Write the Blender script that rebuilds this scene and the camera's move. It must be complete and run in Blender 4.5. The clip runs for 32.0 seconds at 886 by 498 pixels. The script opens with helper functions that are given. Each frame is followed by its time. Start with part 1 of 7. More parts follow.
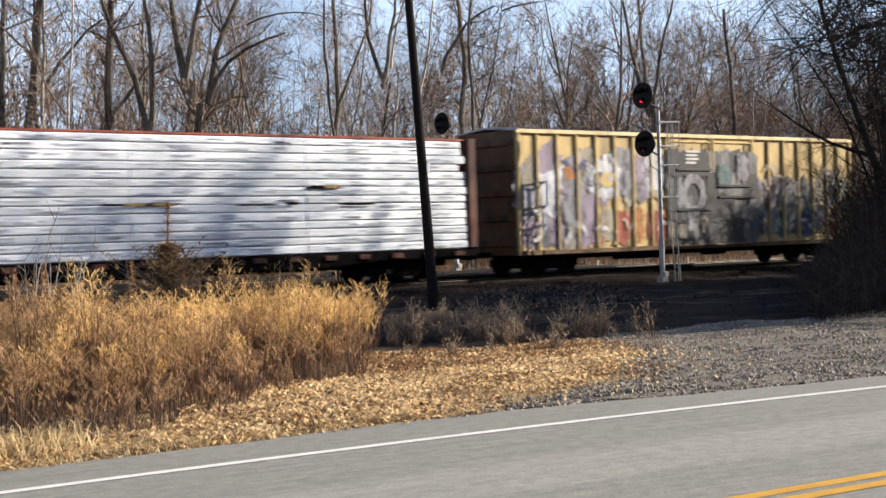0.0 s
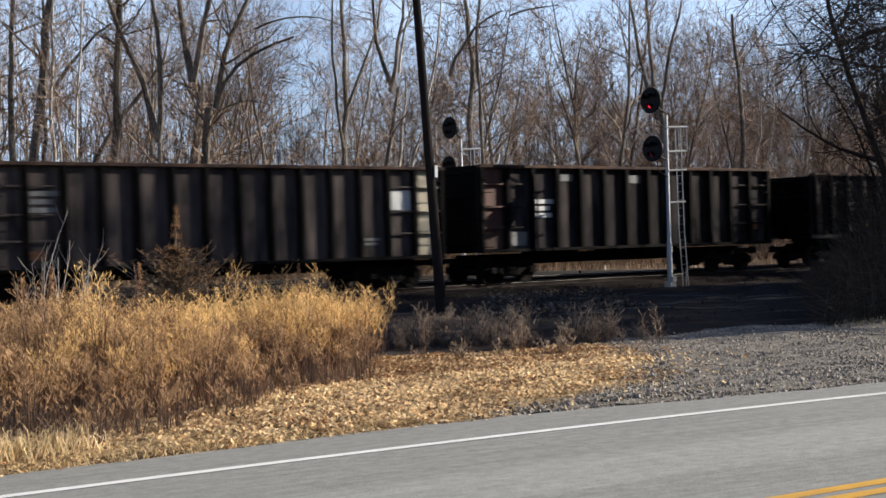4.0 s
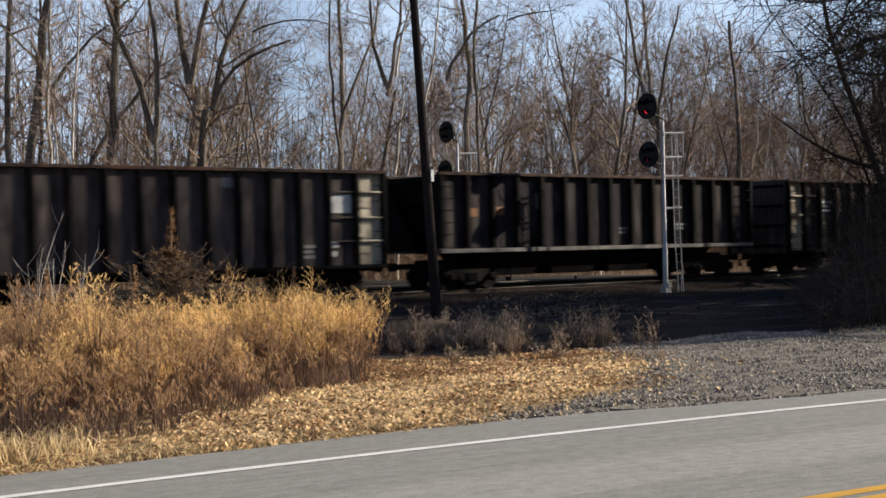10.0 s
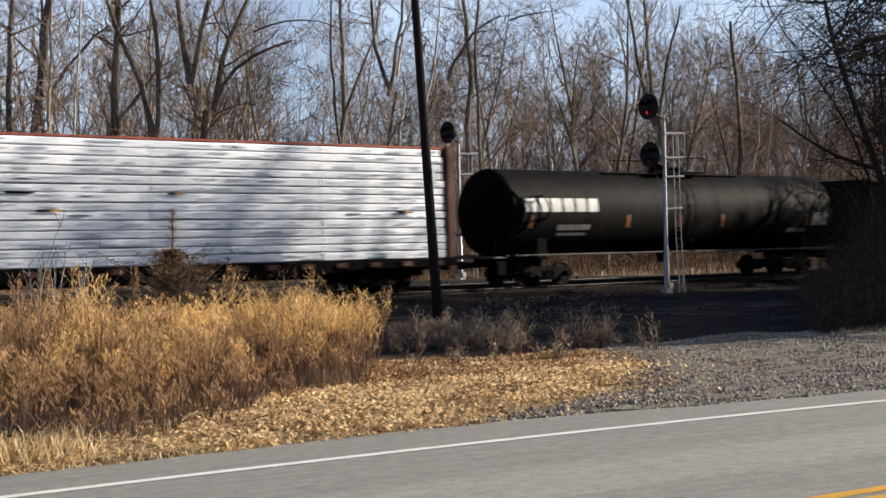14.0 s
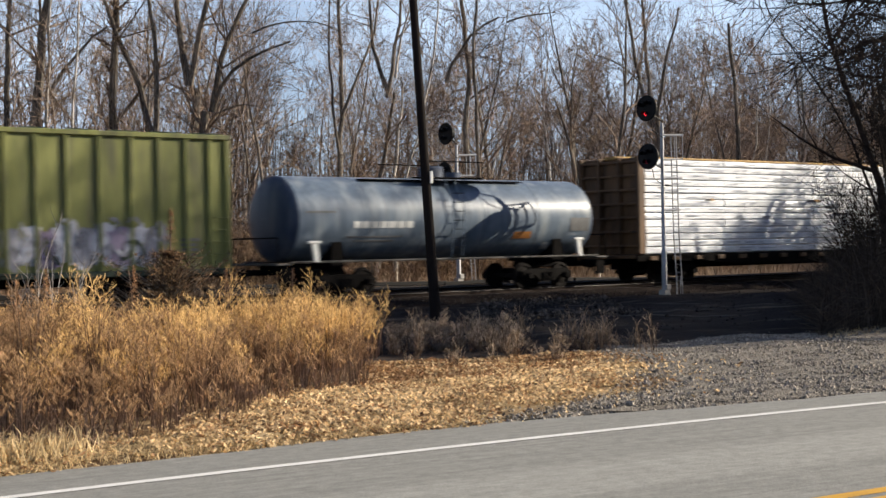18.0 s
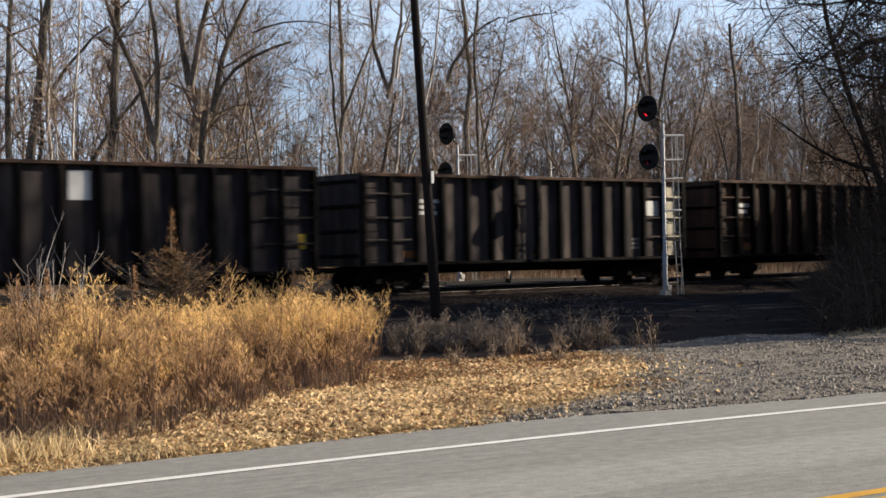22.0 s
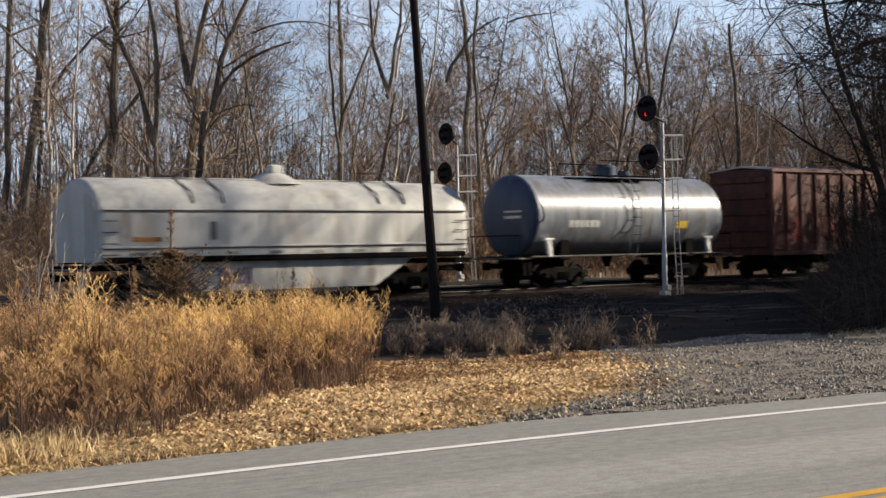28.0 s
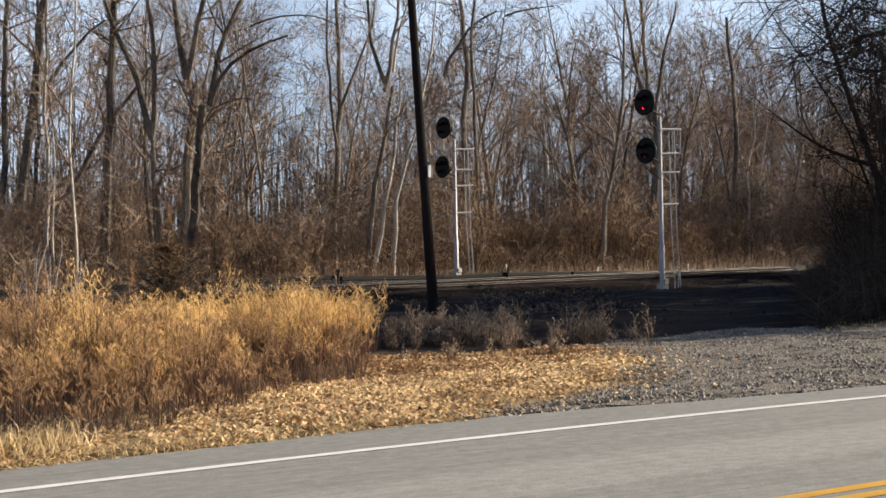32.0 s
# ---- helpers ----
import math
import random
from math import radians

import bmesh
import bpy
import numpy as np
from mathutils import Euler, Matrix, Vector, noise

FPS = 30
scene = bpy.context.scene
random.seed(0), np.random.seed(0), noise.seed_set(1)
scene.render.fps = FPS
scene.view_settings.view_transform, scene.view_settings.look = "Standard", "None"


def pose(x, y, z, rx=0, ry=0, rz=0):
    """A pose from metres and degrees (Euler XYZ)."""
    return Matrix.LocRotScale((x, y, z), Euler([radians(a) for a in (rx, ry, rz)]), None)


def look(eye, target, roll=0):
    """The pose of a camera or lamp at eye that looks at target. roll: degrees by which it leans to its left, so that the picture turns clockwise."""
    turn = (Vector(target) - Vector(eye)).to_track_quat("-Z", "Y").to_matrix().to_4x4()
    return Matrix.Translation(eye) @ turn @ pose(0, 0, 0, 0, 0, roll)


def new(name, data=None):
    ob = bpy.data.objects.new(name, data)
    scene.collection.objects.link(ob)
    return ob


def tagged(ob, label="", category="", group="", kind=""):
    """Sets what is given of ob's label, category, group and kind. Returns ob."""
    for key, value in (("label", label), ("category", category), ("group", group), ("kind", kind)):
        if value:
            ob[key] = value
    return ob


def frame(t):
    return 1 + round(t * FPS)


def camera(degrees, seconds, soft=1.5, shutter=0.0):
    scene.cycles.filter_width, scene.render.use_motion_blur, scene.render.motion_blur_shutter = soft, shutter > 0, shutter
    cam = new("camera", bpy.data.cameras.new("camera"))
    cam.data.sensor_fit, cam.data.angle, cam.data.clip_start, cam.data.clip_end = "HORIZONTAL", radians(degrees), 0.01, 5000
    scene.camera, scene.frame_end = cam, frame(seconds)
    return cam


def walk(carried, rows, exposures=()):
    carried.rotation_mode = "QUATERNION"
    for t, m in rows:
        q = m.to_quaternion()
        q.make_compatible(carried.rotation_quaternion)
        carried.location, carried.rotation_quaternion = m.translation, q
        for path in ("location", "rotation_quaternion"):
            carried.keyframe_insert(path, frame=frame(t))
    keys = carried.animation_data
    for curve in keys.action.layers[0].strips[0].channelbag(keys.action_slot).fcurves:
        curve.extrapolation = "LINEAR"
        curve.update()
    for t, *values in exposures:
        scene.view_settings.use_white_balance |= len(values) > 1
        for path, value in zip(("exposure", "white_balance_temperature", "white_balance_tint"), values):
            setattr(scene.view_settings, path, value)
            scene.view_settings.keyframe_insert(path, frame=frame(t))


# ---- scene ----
cam = camera(33.66, 32.0, soft=1.6, shutter=0.38)
EYE = (0.0, 0.0, 1.636)


def aim(heading, pitch, lean):
    """The camera's pose from its heading (degrees from the track's direction), pitch and lean."""
    h, p = radians(heading), radians(pitch)
    way = Vector((math.cos(p) * math.cos(h), math.cos(p) * math.sin(h), math.sin(p)))
    return look(EYE, Vector(EYE) + way * 10, -lean)


walk(cam, [(t, aim(h, p, l)) for t, h, p, l in (
    (0, 50.426, -0.461, 1.712), (0.5, 50.413, -0.394, 1.634), (1, 50.576, -0.321, 1.571), (1.5, 50.643, -0.299, 1.550), (2, 50.693, -0.283, 1.567),
    (2.5, 50.700, -0.278, 1.572), (3, 50.715, -0.281, 1.606), (3.5, 50.713, -0.276, 1.594), (5.5, 50.690, -0.300, 1.504), (6, 50.642, -0.258, 1.474),
    (6.5, 50.630, -0.250, 1.510), (7, 50.624, -0.249, 1.500), (7.5, 50.587, -0.242, 1.464), (8, 50.582, -0.217, 1.503), (8.5, 50.574, -0.189, 1.518),
    (9, 50.562, -0.173, 1.441), (9.5, 50.530, -0.144, 1.175), (10, 50.545, -0.121, 1.166), (10.5, 50.531, -0.090, 1.122),
    (11, 50.545, -0.069, 1.219), (11.5, 50.546, -0.066, 1.206), (12, 50.575, -0.097, 1.193), (12.5, 50.598, -0.114, 1.089),
    (13, 50.606, -0.114, 1.112), (13.5, 50.605, -0.103, 1.167), (14, 50.591, -0.107, 1.128), (14.5, 50.585, -0.110, 1.153),
    (16.5, 50.548, -0.055, 1.057), (17, 50.522, -0.065, 1.019), (17.5, 50.504, -0.052, 0.976), (18, 50.508, -0.054, 1.048),
    (18.5, 50.515, -0.046, 1.017), (19, 50.531, -0.056, 1.039), (19.5, 50.540, -0.069, 1.028), (20, 50.535, -0.055, 1.035),
    (20.5, 50.534, -0.051, 1.017), (21, 50.546, -0.036, 0.998), (21.5, 50.557, -0.062, 1.001), (22, 50.539, -0.051, 0.986),
    (22.5, 50.541, -0.044, 1.016), (23, 50.538, -0.045, 1.002), (23.5, 50.537, -0.045, 0.981), (24, 50.532, -0.015, 0.944),
    (24.5, 50.532, -0.020, 0.932), (25, 50.536, -0.027, 0.962), (25.5, 50.555, -0.056, 0.973), (27.5, 50.562, -0.066, 0.949),
    (28, 50.522, -0.046, 1.014), (28.5, 50.463, 0.004, 1.072), (29, 50.415, 0.022, 1.036), (29.5, 50.294, 0.045, 1.008), (30, 50.273, 0.007, 1.055),
    (30.5, 50.318, -0.053, 1.036), (31, 50.356, -0.144, 1.037), (31.5, 50.396, -0.231, 1.037), (32, 50.429, -0.290, 1.036),
)], [
    (0, 1.23, 6400, 10), (3, 1.15, 6060, 10), (6, 0.96, 6380, 10), (12, 0.94, 6450, 10), (14, 0.98, 6450, 10), (17, 1.04, 6500, 10), (21, 1.07, 6580, 10),
    (24, 0.95, 6580, 10), (28, 0.95, 6650, 10), (30, 1.04, 6650, 10), (32, 1.10, 6680, 10)])

# ---------------------------------------------------------------- light
SUN_UP, SUN_TURN = 22.85, 115.0
SUN_WAY = Vector((0.906 * math.cos(radians(SUN_UP)), -0.423 * math.cos(radians(SUN_UP)), math.sin(radians(SUN_UP))))
world = bpy.data.worlds.new("sky")
scene.world = world
world.use_nodes = True
wn = world.node_tree
sky = wn.nodes.new("ShaderNodeTexSky")
sky.sky_type, sky.sun_disc = "NISHITA", False
sky.sun_elevation, sky.sun_rotation = radians(SUN_UP), radians(SUN_TURN)
sky.air_density, sky.dust_density, sky.ozone_density = 1.0, 0.7, 1.6
wn.nodes["Background"].inputs[1].default_value = 0.050
haze, puff = wn.nodes.new("ShaderNodeMix"), wn.nodes.new("ShaderNodeTexNoise")
where, thick = wn.nodes.new("ShaderNodeTexCoord"), wn.nodes.new("ShaderNodeMapRange")
haze.data_type = "RGBA"
haze.inputs[7].default_value = (7.4, 9.3, 11.9, 1)          # thin bright cloud
puff.inputs["Scale"].default_value, puff.inputs["Detail"].default_value = 5.0, 7
thick.inputs[1].default_value, thick.inputs[2].default_value, thick.inputs[3].default_value, thick.inputs[4].default_value = 0.36, 0.62, 0.40, 1.0
wn.links.new(where.outputs["Generated"], puff.inputs[0])
wn.links.new(puff.outputs[0], thick.inputs[0])
# the haze whitens the sky towards the horizon
split, low, veil = wn.nodes.new("ShaderNodeSeparateXYZ"), wn.nodes.new("ShaderNodeMapRange"), wn.nodes.new("ShaderNodeMath")
low.interpolation_type = "SMOOTHSTEP"
low.inputs[1].default_value, low.inputs[2].default_value, low.inputs[3].default_value, low.inputs[4].default_value = 0.16, 0.42, 1.0, 0.02
wn.links.new(where.outputs["Generated"], split.inputs[0])
wn.links.new(split.outputs[2], low.inputs[0])
veil.operation = "MULTIPLY"
wn.links.new(thick.outputs[0], veil.inputs[0])
wn.links.new(low.outputs[0], veil.inputs[1])
wn.links.new(veil.outputs[0], haze.inputs[0])
blue = wn.nodes.new("ShaderNodeMix")          # clear cold winter air
blue.data_type, blue.blend_type = "RGBA", "MULTIPLY"
blue.inputs[0].default_value, blue.inputs[7].default_value = 1.0, (0.72, 0.77, 0.98, 1)
wn.links.new(sky.outputs[0], blue.inputs[6])
wn.links.new(blue.outputs[2], haze.inputs[6])
wn.links.new(haze.outputs[2], wn.nodes["Background"].inputs[0])
sun = new("sun", bpy.data.lights.new("sun", "SUN"))
sun.data.energy, sun.data.angle, sun.data.color = 5.0, radians(0.6), (1.0, 0.895, 0.735)
sun.rotation_mode = "QUATERNION"
sun.rotation_quaternion = SUN_WAY.to_track_quat("Z", "Y")

# ---------------------------------------------------------------- materials
def surface(name, base, second=None, rough=0.7, metal=0.0, fine=30.0, coarse=1.5, bump=0.15, depth=0.02,
            stretch=(1, 1, 1), dirt=None, dirt_amount=0.4, jitter=0.0, islands=False, spec=0.4, thin=0.0):
    """A procedural material with variation at two scales, relief and an optional layer of dirt."""
    m = bpy.data.materials.new(name)
    m.use_nodes = True
    nt = m.node_tree
    n, l = nt.nodes, nt.links
    b = n["Principled BSDF"]
    second = second or tuple(c * 0.6 for c in base)
    co = n.new("ShaderNodeTexCoord")
    info = n.new("ShaderNodeObjectInfo")
    mp = n.new("ShaderNodeMapping")
    mp.inputs["Scale"].default_value = stretch
    l.new(co.outputs["Object"], mp.inputs[0])
    shift = n.new("ShaderNodeVectorMath")
    shift.operation = "MULTIPLY"
    shift.inputs[1].default_value = (37.0, 21.0, 13.0)
    l.new(info.outputs["Random"], shift.inputs[0])
    l.new(shift.outputs[0], mp.inputs["Location"])
    big, small = n.new("ShaderNodeTexNoise"), n.new("ShaderNodeTexNoise")
    big.inputs["Scale"].default_value, big.inputs["Detail"].default_value = coarse, 5
    small.inputs["Scale"].default_value, small.inputs["Detail"].default_value = fine, 6
    l.new(mp.outputs[0], big.inputs[0])
    l.new(mp.outputs[0], small.inputs[0])
    add = n.new("ShaderNodeMath")
    add.operation = "MULTIPLY_ADD"
    add.inputs[1].default_value = 0.55
    l.new(small.outputs[0], add.inputs[0])
    half = n.new("ShaderNodeMath")
    half.operation = "MULTIPLY"
    half.inputs[1].default_value = 0.45
    l.new(big.outputs[0], half.inputs[0])
    l.new(half.outputs[0], add.inputs[2])
    ramp = n.new("ShaderNodeValToRGB")
    ramp.color_ramp.elements[0].position, ramp.color_ramp.elements[1].position = 0.34, 0.66
    ramp.color_ramp.elements[0].color, ramp.color_ramp.elements[1].color = (*second, 1), (*base, 1)
    l.new(add.outputs[0], ramp.inputs[0])
    out = ramp.outputs[0]
    if dirt:
        mix = n.new("ShaderNodeMix")
        mix.data_type = "RGBA"
        spots = n.new("ShaderNodeTexNoise")
        spots.inputs["Scale"].default_value, spots.inputs["Detail"].default_value = coarse * 2.3, 7
        l.new(mp.outputs[0], spots.inputs[0])
        cut = n.new("ShaderNodeMapRange")
        cut.inputs[1].default_value, cut.inputs[2].default_value = 0.62 - dirt_amount * 0.3, 0.72
        l.new(spots.outputs[0], cut.inputs[0])
        l.new(cut.outputs[0], mix.inputs[0])
        l.new(out, mix.inputs[6])
        mix.inputs[7].default_value = (*dirt, 1)
        out = mix.outputs[2]
    if jitter:
        hue = n.new("ShaderNodeHueSaturation")
        rng = n.new("ShaderNodeMapRange")
        rng.inputs[3].default_value, rng.inputs[4].default_value = 1 - jitter, 1 + jitter
        if islands:
            geo = n.new("ShaderNodeNewGeometry")
            l.new(geo.outputs["Random Per Island"], rng.inputs[0])
        else:
            l.new(info.outputs["Random"], rng.inputs[0])
        l.new(rng.outputs[0], hue.inputs["Value"])
        l.new(out, hue.inputs["Color"])
        out = hue.outputs[0]
    l.new(out, b.inputs["Base Color"])
    b.inputs["Roughness"].default_value, b.inputs["Metallic"].default_value = rough, metal
    b.inputs["Specular IOR Level"].default_value = spec
    if thin:
        # thin dry leaves let some light through
        lit, both = n.new("ShaderNodeBsdfTranslucent"), n.new("ShaderNodeMixShader")
        l.new(out, lit.inputs[0])
        both.inputs[0].default_value = thin
        l.new(b.outputs[0], both.inputs[1])
        l.new(lit.outputs[0], both.inputs[2])
        l.new(both.outputs[0], n["Material Output"].inputs[0])
    if bump:
        bp = n.new("ShaderNodeBump")
        bp.inputs["Strength"].default_value, bp.inputs["Distance"].default_value = bump, depth
        l.new(add.outputs[0], bp.inputs["Height"])
        l.new(bp.outputs[0], b.inputs["Normal"])
    return m


def glow(name, colour, strength):
    m = bpy.data.materials.new(name)
    m.use_nodes = True
    b = m.node_tree.nodes["Principled BSDF"]
    b.inputs["Base Color"].default_value = (*colour, 1)
    b.inputs["Emission Color"].default_value = (*colour, 1)
    b.inputs["Emission Strength"].default_value = strength
    return m


ASPHALT = surface("asphalt", (0.268, 0.265, 0.242), (0.163, 0.161, 0.148), 0.85, fine=60, coarse=9.0, bump=0.7, depth=0.008,
                  stretch=(0.8, 1.0, 1), spec=0.25)


def wheel_paths(m):
    """Paler polished bands and fine lengthwise streaks where tyres run; the map's v is the distance from the edge line."""
    n, l = m.node_tree.nodes, m.node_tree.links
    b = n["Principled BSDF"]
    base = b.inputs["Base Color"].links[0].from_socket
    uv, sep = n.new("ShaderNodeTexCoord"), n.new("ShaderNodeSeparateXYZ")
    l.new(uv.outputs["UV"], sep.inputs[0])
    total = None
    for centre_at, wide in ((-1.62, 0.50), (-2.15, 0.45)):
        off, far = n.new("ShaderNodeMath"), n.new("ShaderNodeMapRange")
        off.operation = "SUBTRACT"
        off.inputs[1].default_value = centre_at
        l.new(sep.outputs[1], off.inputs[0])
        absolute = n.new("ShaderNodeMath")
        absolute.operation = "ABSOLUTE"
        l.new(off.outputs[0], absolute.inputs[0])
        far.interpolation_type = "SMOOTHSTEP"
        far.inputs[1].default_value, far.inputs[2].default_value, far.inputs[3].default_value, far.inputs[4].default_value = 0.0, wide, 1.0, 0.0
        l.new(absolute.outputs[0], far.inputs[0])
        if total is None:
            total = far.outputs[0]
        else:
            add = n.new("ShaderNodeMath")
            l.new(total, add.inputs[0])
            l.new(far.outputs[0], add.inputs[1])
            total = add.outputs[0]
    mp, streak = n.new("ShaderNodeMapping"), n.new("ShaderNodeTexNoise")
    mp.inputs["Scale"].default_value = (0.35, 9.0, 1.0)
    streak.inputs["Scale"].default_value, streak.inputs["Detail"].default_value = 1.6, 9
    streak.inputs["Roughness"].default_value = 0.72
    l.new(uv.outputs["UV"], mp.inputs[0])
    l.new(mp.outputs[0], streak.inputs[0])
    vary = n.new("ShaderNodeMapRange")
    vary.inputs[1].default_value, vary.inputs[2].default_value, vary.inputs[3].default_value, vary.inputs[4].default_value = 0.32, 0.68, -0.17, 0.17
    l.new(streak.outputs[0], vary.inputs[0])
    lift = n.new("ShaderNodeMath")
    lift.operation = "MULTIPLY_ADD"
    lift.inputs[1].default_value = 0.22
    l.new(total, lift.inputs[0])
    l.new(vary.outputs[0], lift.inputs[2])
    plus, hue = n.new("ShaderNodeMath"), n.new("ShaderNodeHueSaturation")
    plus.inputs[1].default_value = 0.95
    l.new(lift.outputs[0], plus.inputs[0])
    l.new(plus.outputs[0], hue.inputs["Value"])
    l.new(base, hue.inputs["Color"])
    l.new(hue.outputs[0], b.inputs["Base Color"])


wheel_paths(ASPHALT)
LINE_WHITE = surface("line_white", (0.75, 0.74, 0.71), (0.55, 0.54, 0.51), 0.6, fine=60, coarse=4, bump=0.2, depth=0.003)
LINE_YELLOW = surface("line_yellow", (0.62, 0.34, 0.03), (0.45, 0.24, 0.03), 0.6, fine=60, coarse=4, bump=0.2, depth=0.003)
SOIL = surface("soil", (0.21, 0.14, 0.08), (0.09, 0.06, 0.04), 0.95, fine=9, coarse=0.35, bump=0.8, depth=0.06,
               dirt=(0.44, 0.32, 0.16), dirt_amount=0.6, spec=0.1)
GRAVEL = surface("gravel", (0.27, 0.24, 0.20), (0.045, 0.039, 0.033), 0.92, fine=22, coarse=3.5, bump=1.0, depth=0.05, spec=0.15)
STONE = surface("stone", (0.33, 0.29, 0.24), (0.13, 0.112, 0.09), 0.9, fine=40, coarse=6, bump=0.4, depth=0.01,
                jitter=0.55, islands=True, spec=0.15)
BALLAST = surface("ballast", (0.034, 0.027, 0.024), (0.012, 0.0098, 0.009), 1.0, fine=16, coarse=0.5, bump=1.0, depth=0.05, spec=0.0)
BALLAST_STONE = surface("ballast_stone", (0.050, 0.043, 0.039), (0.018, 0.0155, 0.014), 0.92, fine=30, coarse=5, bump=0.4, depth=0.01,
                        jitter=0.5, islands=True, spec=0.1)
CINDER_PALE = surface("cinder_pale", (0.125, 0.108, 0.092), (0.035, 0.030, 0.026), 0.95, fine=14, coarse=1.6, bump=0.8, depth=0.03, spec=0.05)
# dark cinder; the shade beyond the drive is also put into this colour
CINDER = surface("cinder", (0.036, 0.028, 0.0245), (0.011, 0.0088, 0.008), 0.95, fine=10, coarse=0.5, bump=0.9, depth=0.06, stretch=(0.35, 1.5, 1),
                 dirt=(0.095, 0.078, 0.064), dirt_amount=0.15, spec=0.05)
RAIL_STEEL = surface("rail_steel", (0.034, 0.022, 0.017), (0.014, 0.0095, 0.008), 0.8, 0.0, fine=40, coarse=2, bump=0.2, depth=0.004, spec=0.1)
RAIL_TOP = surface("rail_top", (0.15, 0.14, 0.13), (0.09, 0.085, 0.08), 0.5, 0.8, fine=30, coarse=3, bump=0.05, depth=0.002)
TIE_WOOD = surface("tie_wood", (0.030, 0.023, 0.019), (0.012, 0.0095, 0.0085), 0.9, fine=30, coarse=2, bump=0.5, depth=0.01,
                   stretch=(3, 0.5, 3), jitter=0.3)
TAR_WOOD = surface("tar_wood", (0.016, 0.014, 0.014), (0.006, 0.0055, 0.006), 0.75, fine=22, coarse=1.2, bump=0.4, depth=0.01,
                   stretch=(0.4, 3, 3), jitter=0.3, spec=0.15)
RUBBLE = surface("rubble", (0.13, 0.108, 0.090), (0.034, 0.028, 0.024), 0.95, fine=26, coarse=4, bump=0.4, depth=0.01, jitter=0.7, islands=True, spec=0.05)
POLE_WOOD = surface("pole_wood", (0.022, 0.017, 0.015), (0.009, 0.007, 0.007), 0.9, fine=25, coarse=1.2, bump=0.6, depth=0.01,
                    stretch=(4, 4, 0.35), spec=0.1)
BARK = surface("bark", (0.25, 0.212, 0.172), (0.009, 0.0075, 0.0066), 0.95, fine=11, coarse=0.9, bump=1.0, depth=0.05,
               stretch=(2.4, 2.4, 0.35), jitter=0.35, spec=0.1)
BARK_PALE = surface("bark_pale", (0.62, 0.56, 0.48), (0.17, 0.148, 0.125), 0.9, fine=10, coarse=1.0, bump=0.6, depth=0.02,
                    stretch=(1.5, 1.5, 0.6), dirt=(0.12, 0.10, 0.08), dirt_amount=0.3, jitter=0.2, spec=0.1)
TWIG = surface("twig", (0.36, 0.265, 0.195), (0.058, 0.043, 0.034), 0.95, fine=6, coarse=0.6, bump=0.0, jitter=0.35, spec=0.05)
# darkened copy of twig: the thicket's shade is put into the colour
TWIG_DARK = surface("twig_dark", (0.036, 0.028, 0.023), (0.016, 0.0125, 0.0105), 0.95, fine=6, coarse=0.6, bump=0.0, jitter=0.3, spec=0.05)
SAPLING_BARK = surface("sapling_bark", (0.52, 0.47, 0.42), (0.26, 0.23, 0.20), 0.9, fine=20, coarse=3, bump=0.0, jitter=0.2, spec=0.1)
# brush likewise in a dark copy that holds the thicket's shade
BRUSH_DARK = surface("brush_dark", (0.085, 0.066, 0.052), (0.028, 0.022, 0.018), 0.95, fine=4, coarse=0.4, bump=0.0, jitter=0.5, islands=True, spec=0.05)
GREY_WEED = surface("grey_weed", (0.46, 0.36, 0.27), (0.18, 0.135, 0.10), 0.95, fine=4, coarse=0.5, bump=0.0, jitter=0.5, islands=True, spec=0.05, thin=0.3)
BRUSH = surface("brush", (0.39, 0.275, 0.18), (0.072, 0.049, 0.033), 0.95, fine=3, coarse=0.25, bump=0.0, jitter=0.7, islands=True, spec=0.05)
STRAW = surface("straw", (0.78, 0.62, 0.375), (0.47, 0.345, 0.18), 0.9, fine=8, coarse=0.5, bump=0.0, jitter=0.45, islands=True, spec=0.1, thin=0.4)
PLUME_TAN = surface("plume_tan", (0.39, 0.245, 0.13), (0.155, 0.093, 0.052), 0.9, fine=5, coarse=0.7, bump=0.0, jitter=0.45, islands=True, spec=0.1, thin=0.35)
PLUME = surface("plume", (0.80, 0.55, 0.245), (0.47, 0.297, 0.118), 0.9, fine=5, coarse=0.9, bump=0.0, jitter=0.35, islands=True, spec=0.1, thin=0.4)
STALK = surface("stalk", (0.40, 0.285, 0.20), (0.14, 0.094, 0.068), 0.9, fine=6, coarse=0.7, bump=0.0, jitter=0.75, islands=True, spec=0.1)
LEAF_BROWN = surface("leaf_brown", (0.42, 0.25, 0.13), (0.16, 0.09, 0.05), 0.85, fine=12, coarse=0.9, bump=0.0, jitter=0.5, islands=True, spec=0.15, thin=0.3)
LEAF = surface("leaf", (0.84, 0.665, 0.41), (0.42, 0.285, 0.15), 0.85, fine=12, coarse=0.9, bump=0.0, jitter=0.6, islands=True, spec=0.15, thin=0.4)
NEEDLE_RUSTY = surface("needle_rusty", (0.19, 0.098, 0.045), (0.06, 0.035, 0.018), 0.9, fine=6, coarse=1.2, bump=0.0, jitter=0.5, islands=True, spec=0.1)
NEEDLE = surface("needle", (0.15, 0.088, 0.044), (0.045, 0.031, 0.018), 0.9, fine=6, coarse=1.2, bump=0.0, jitter=0.5, islands=True, spec=0.1)
SIGNAL_BLACK = surface("signal_black", (0.007, 0.007, 0.008), (0.004, 0.004, 0.0045), 0.6, fine=20, coarse=3, bump=0.1, depth=0.003, spec=0.15)
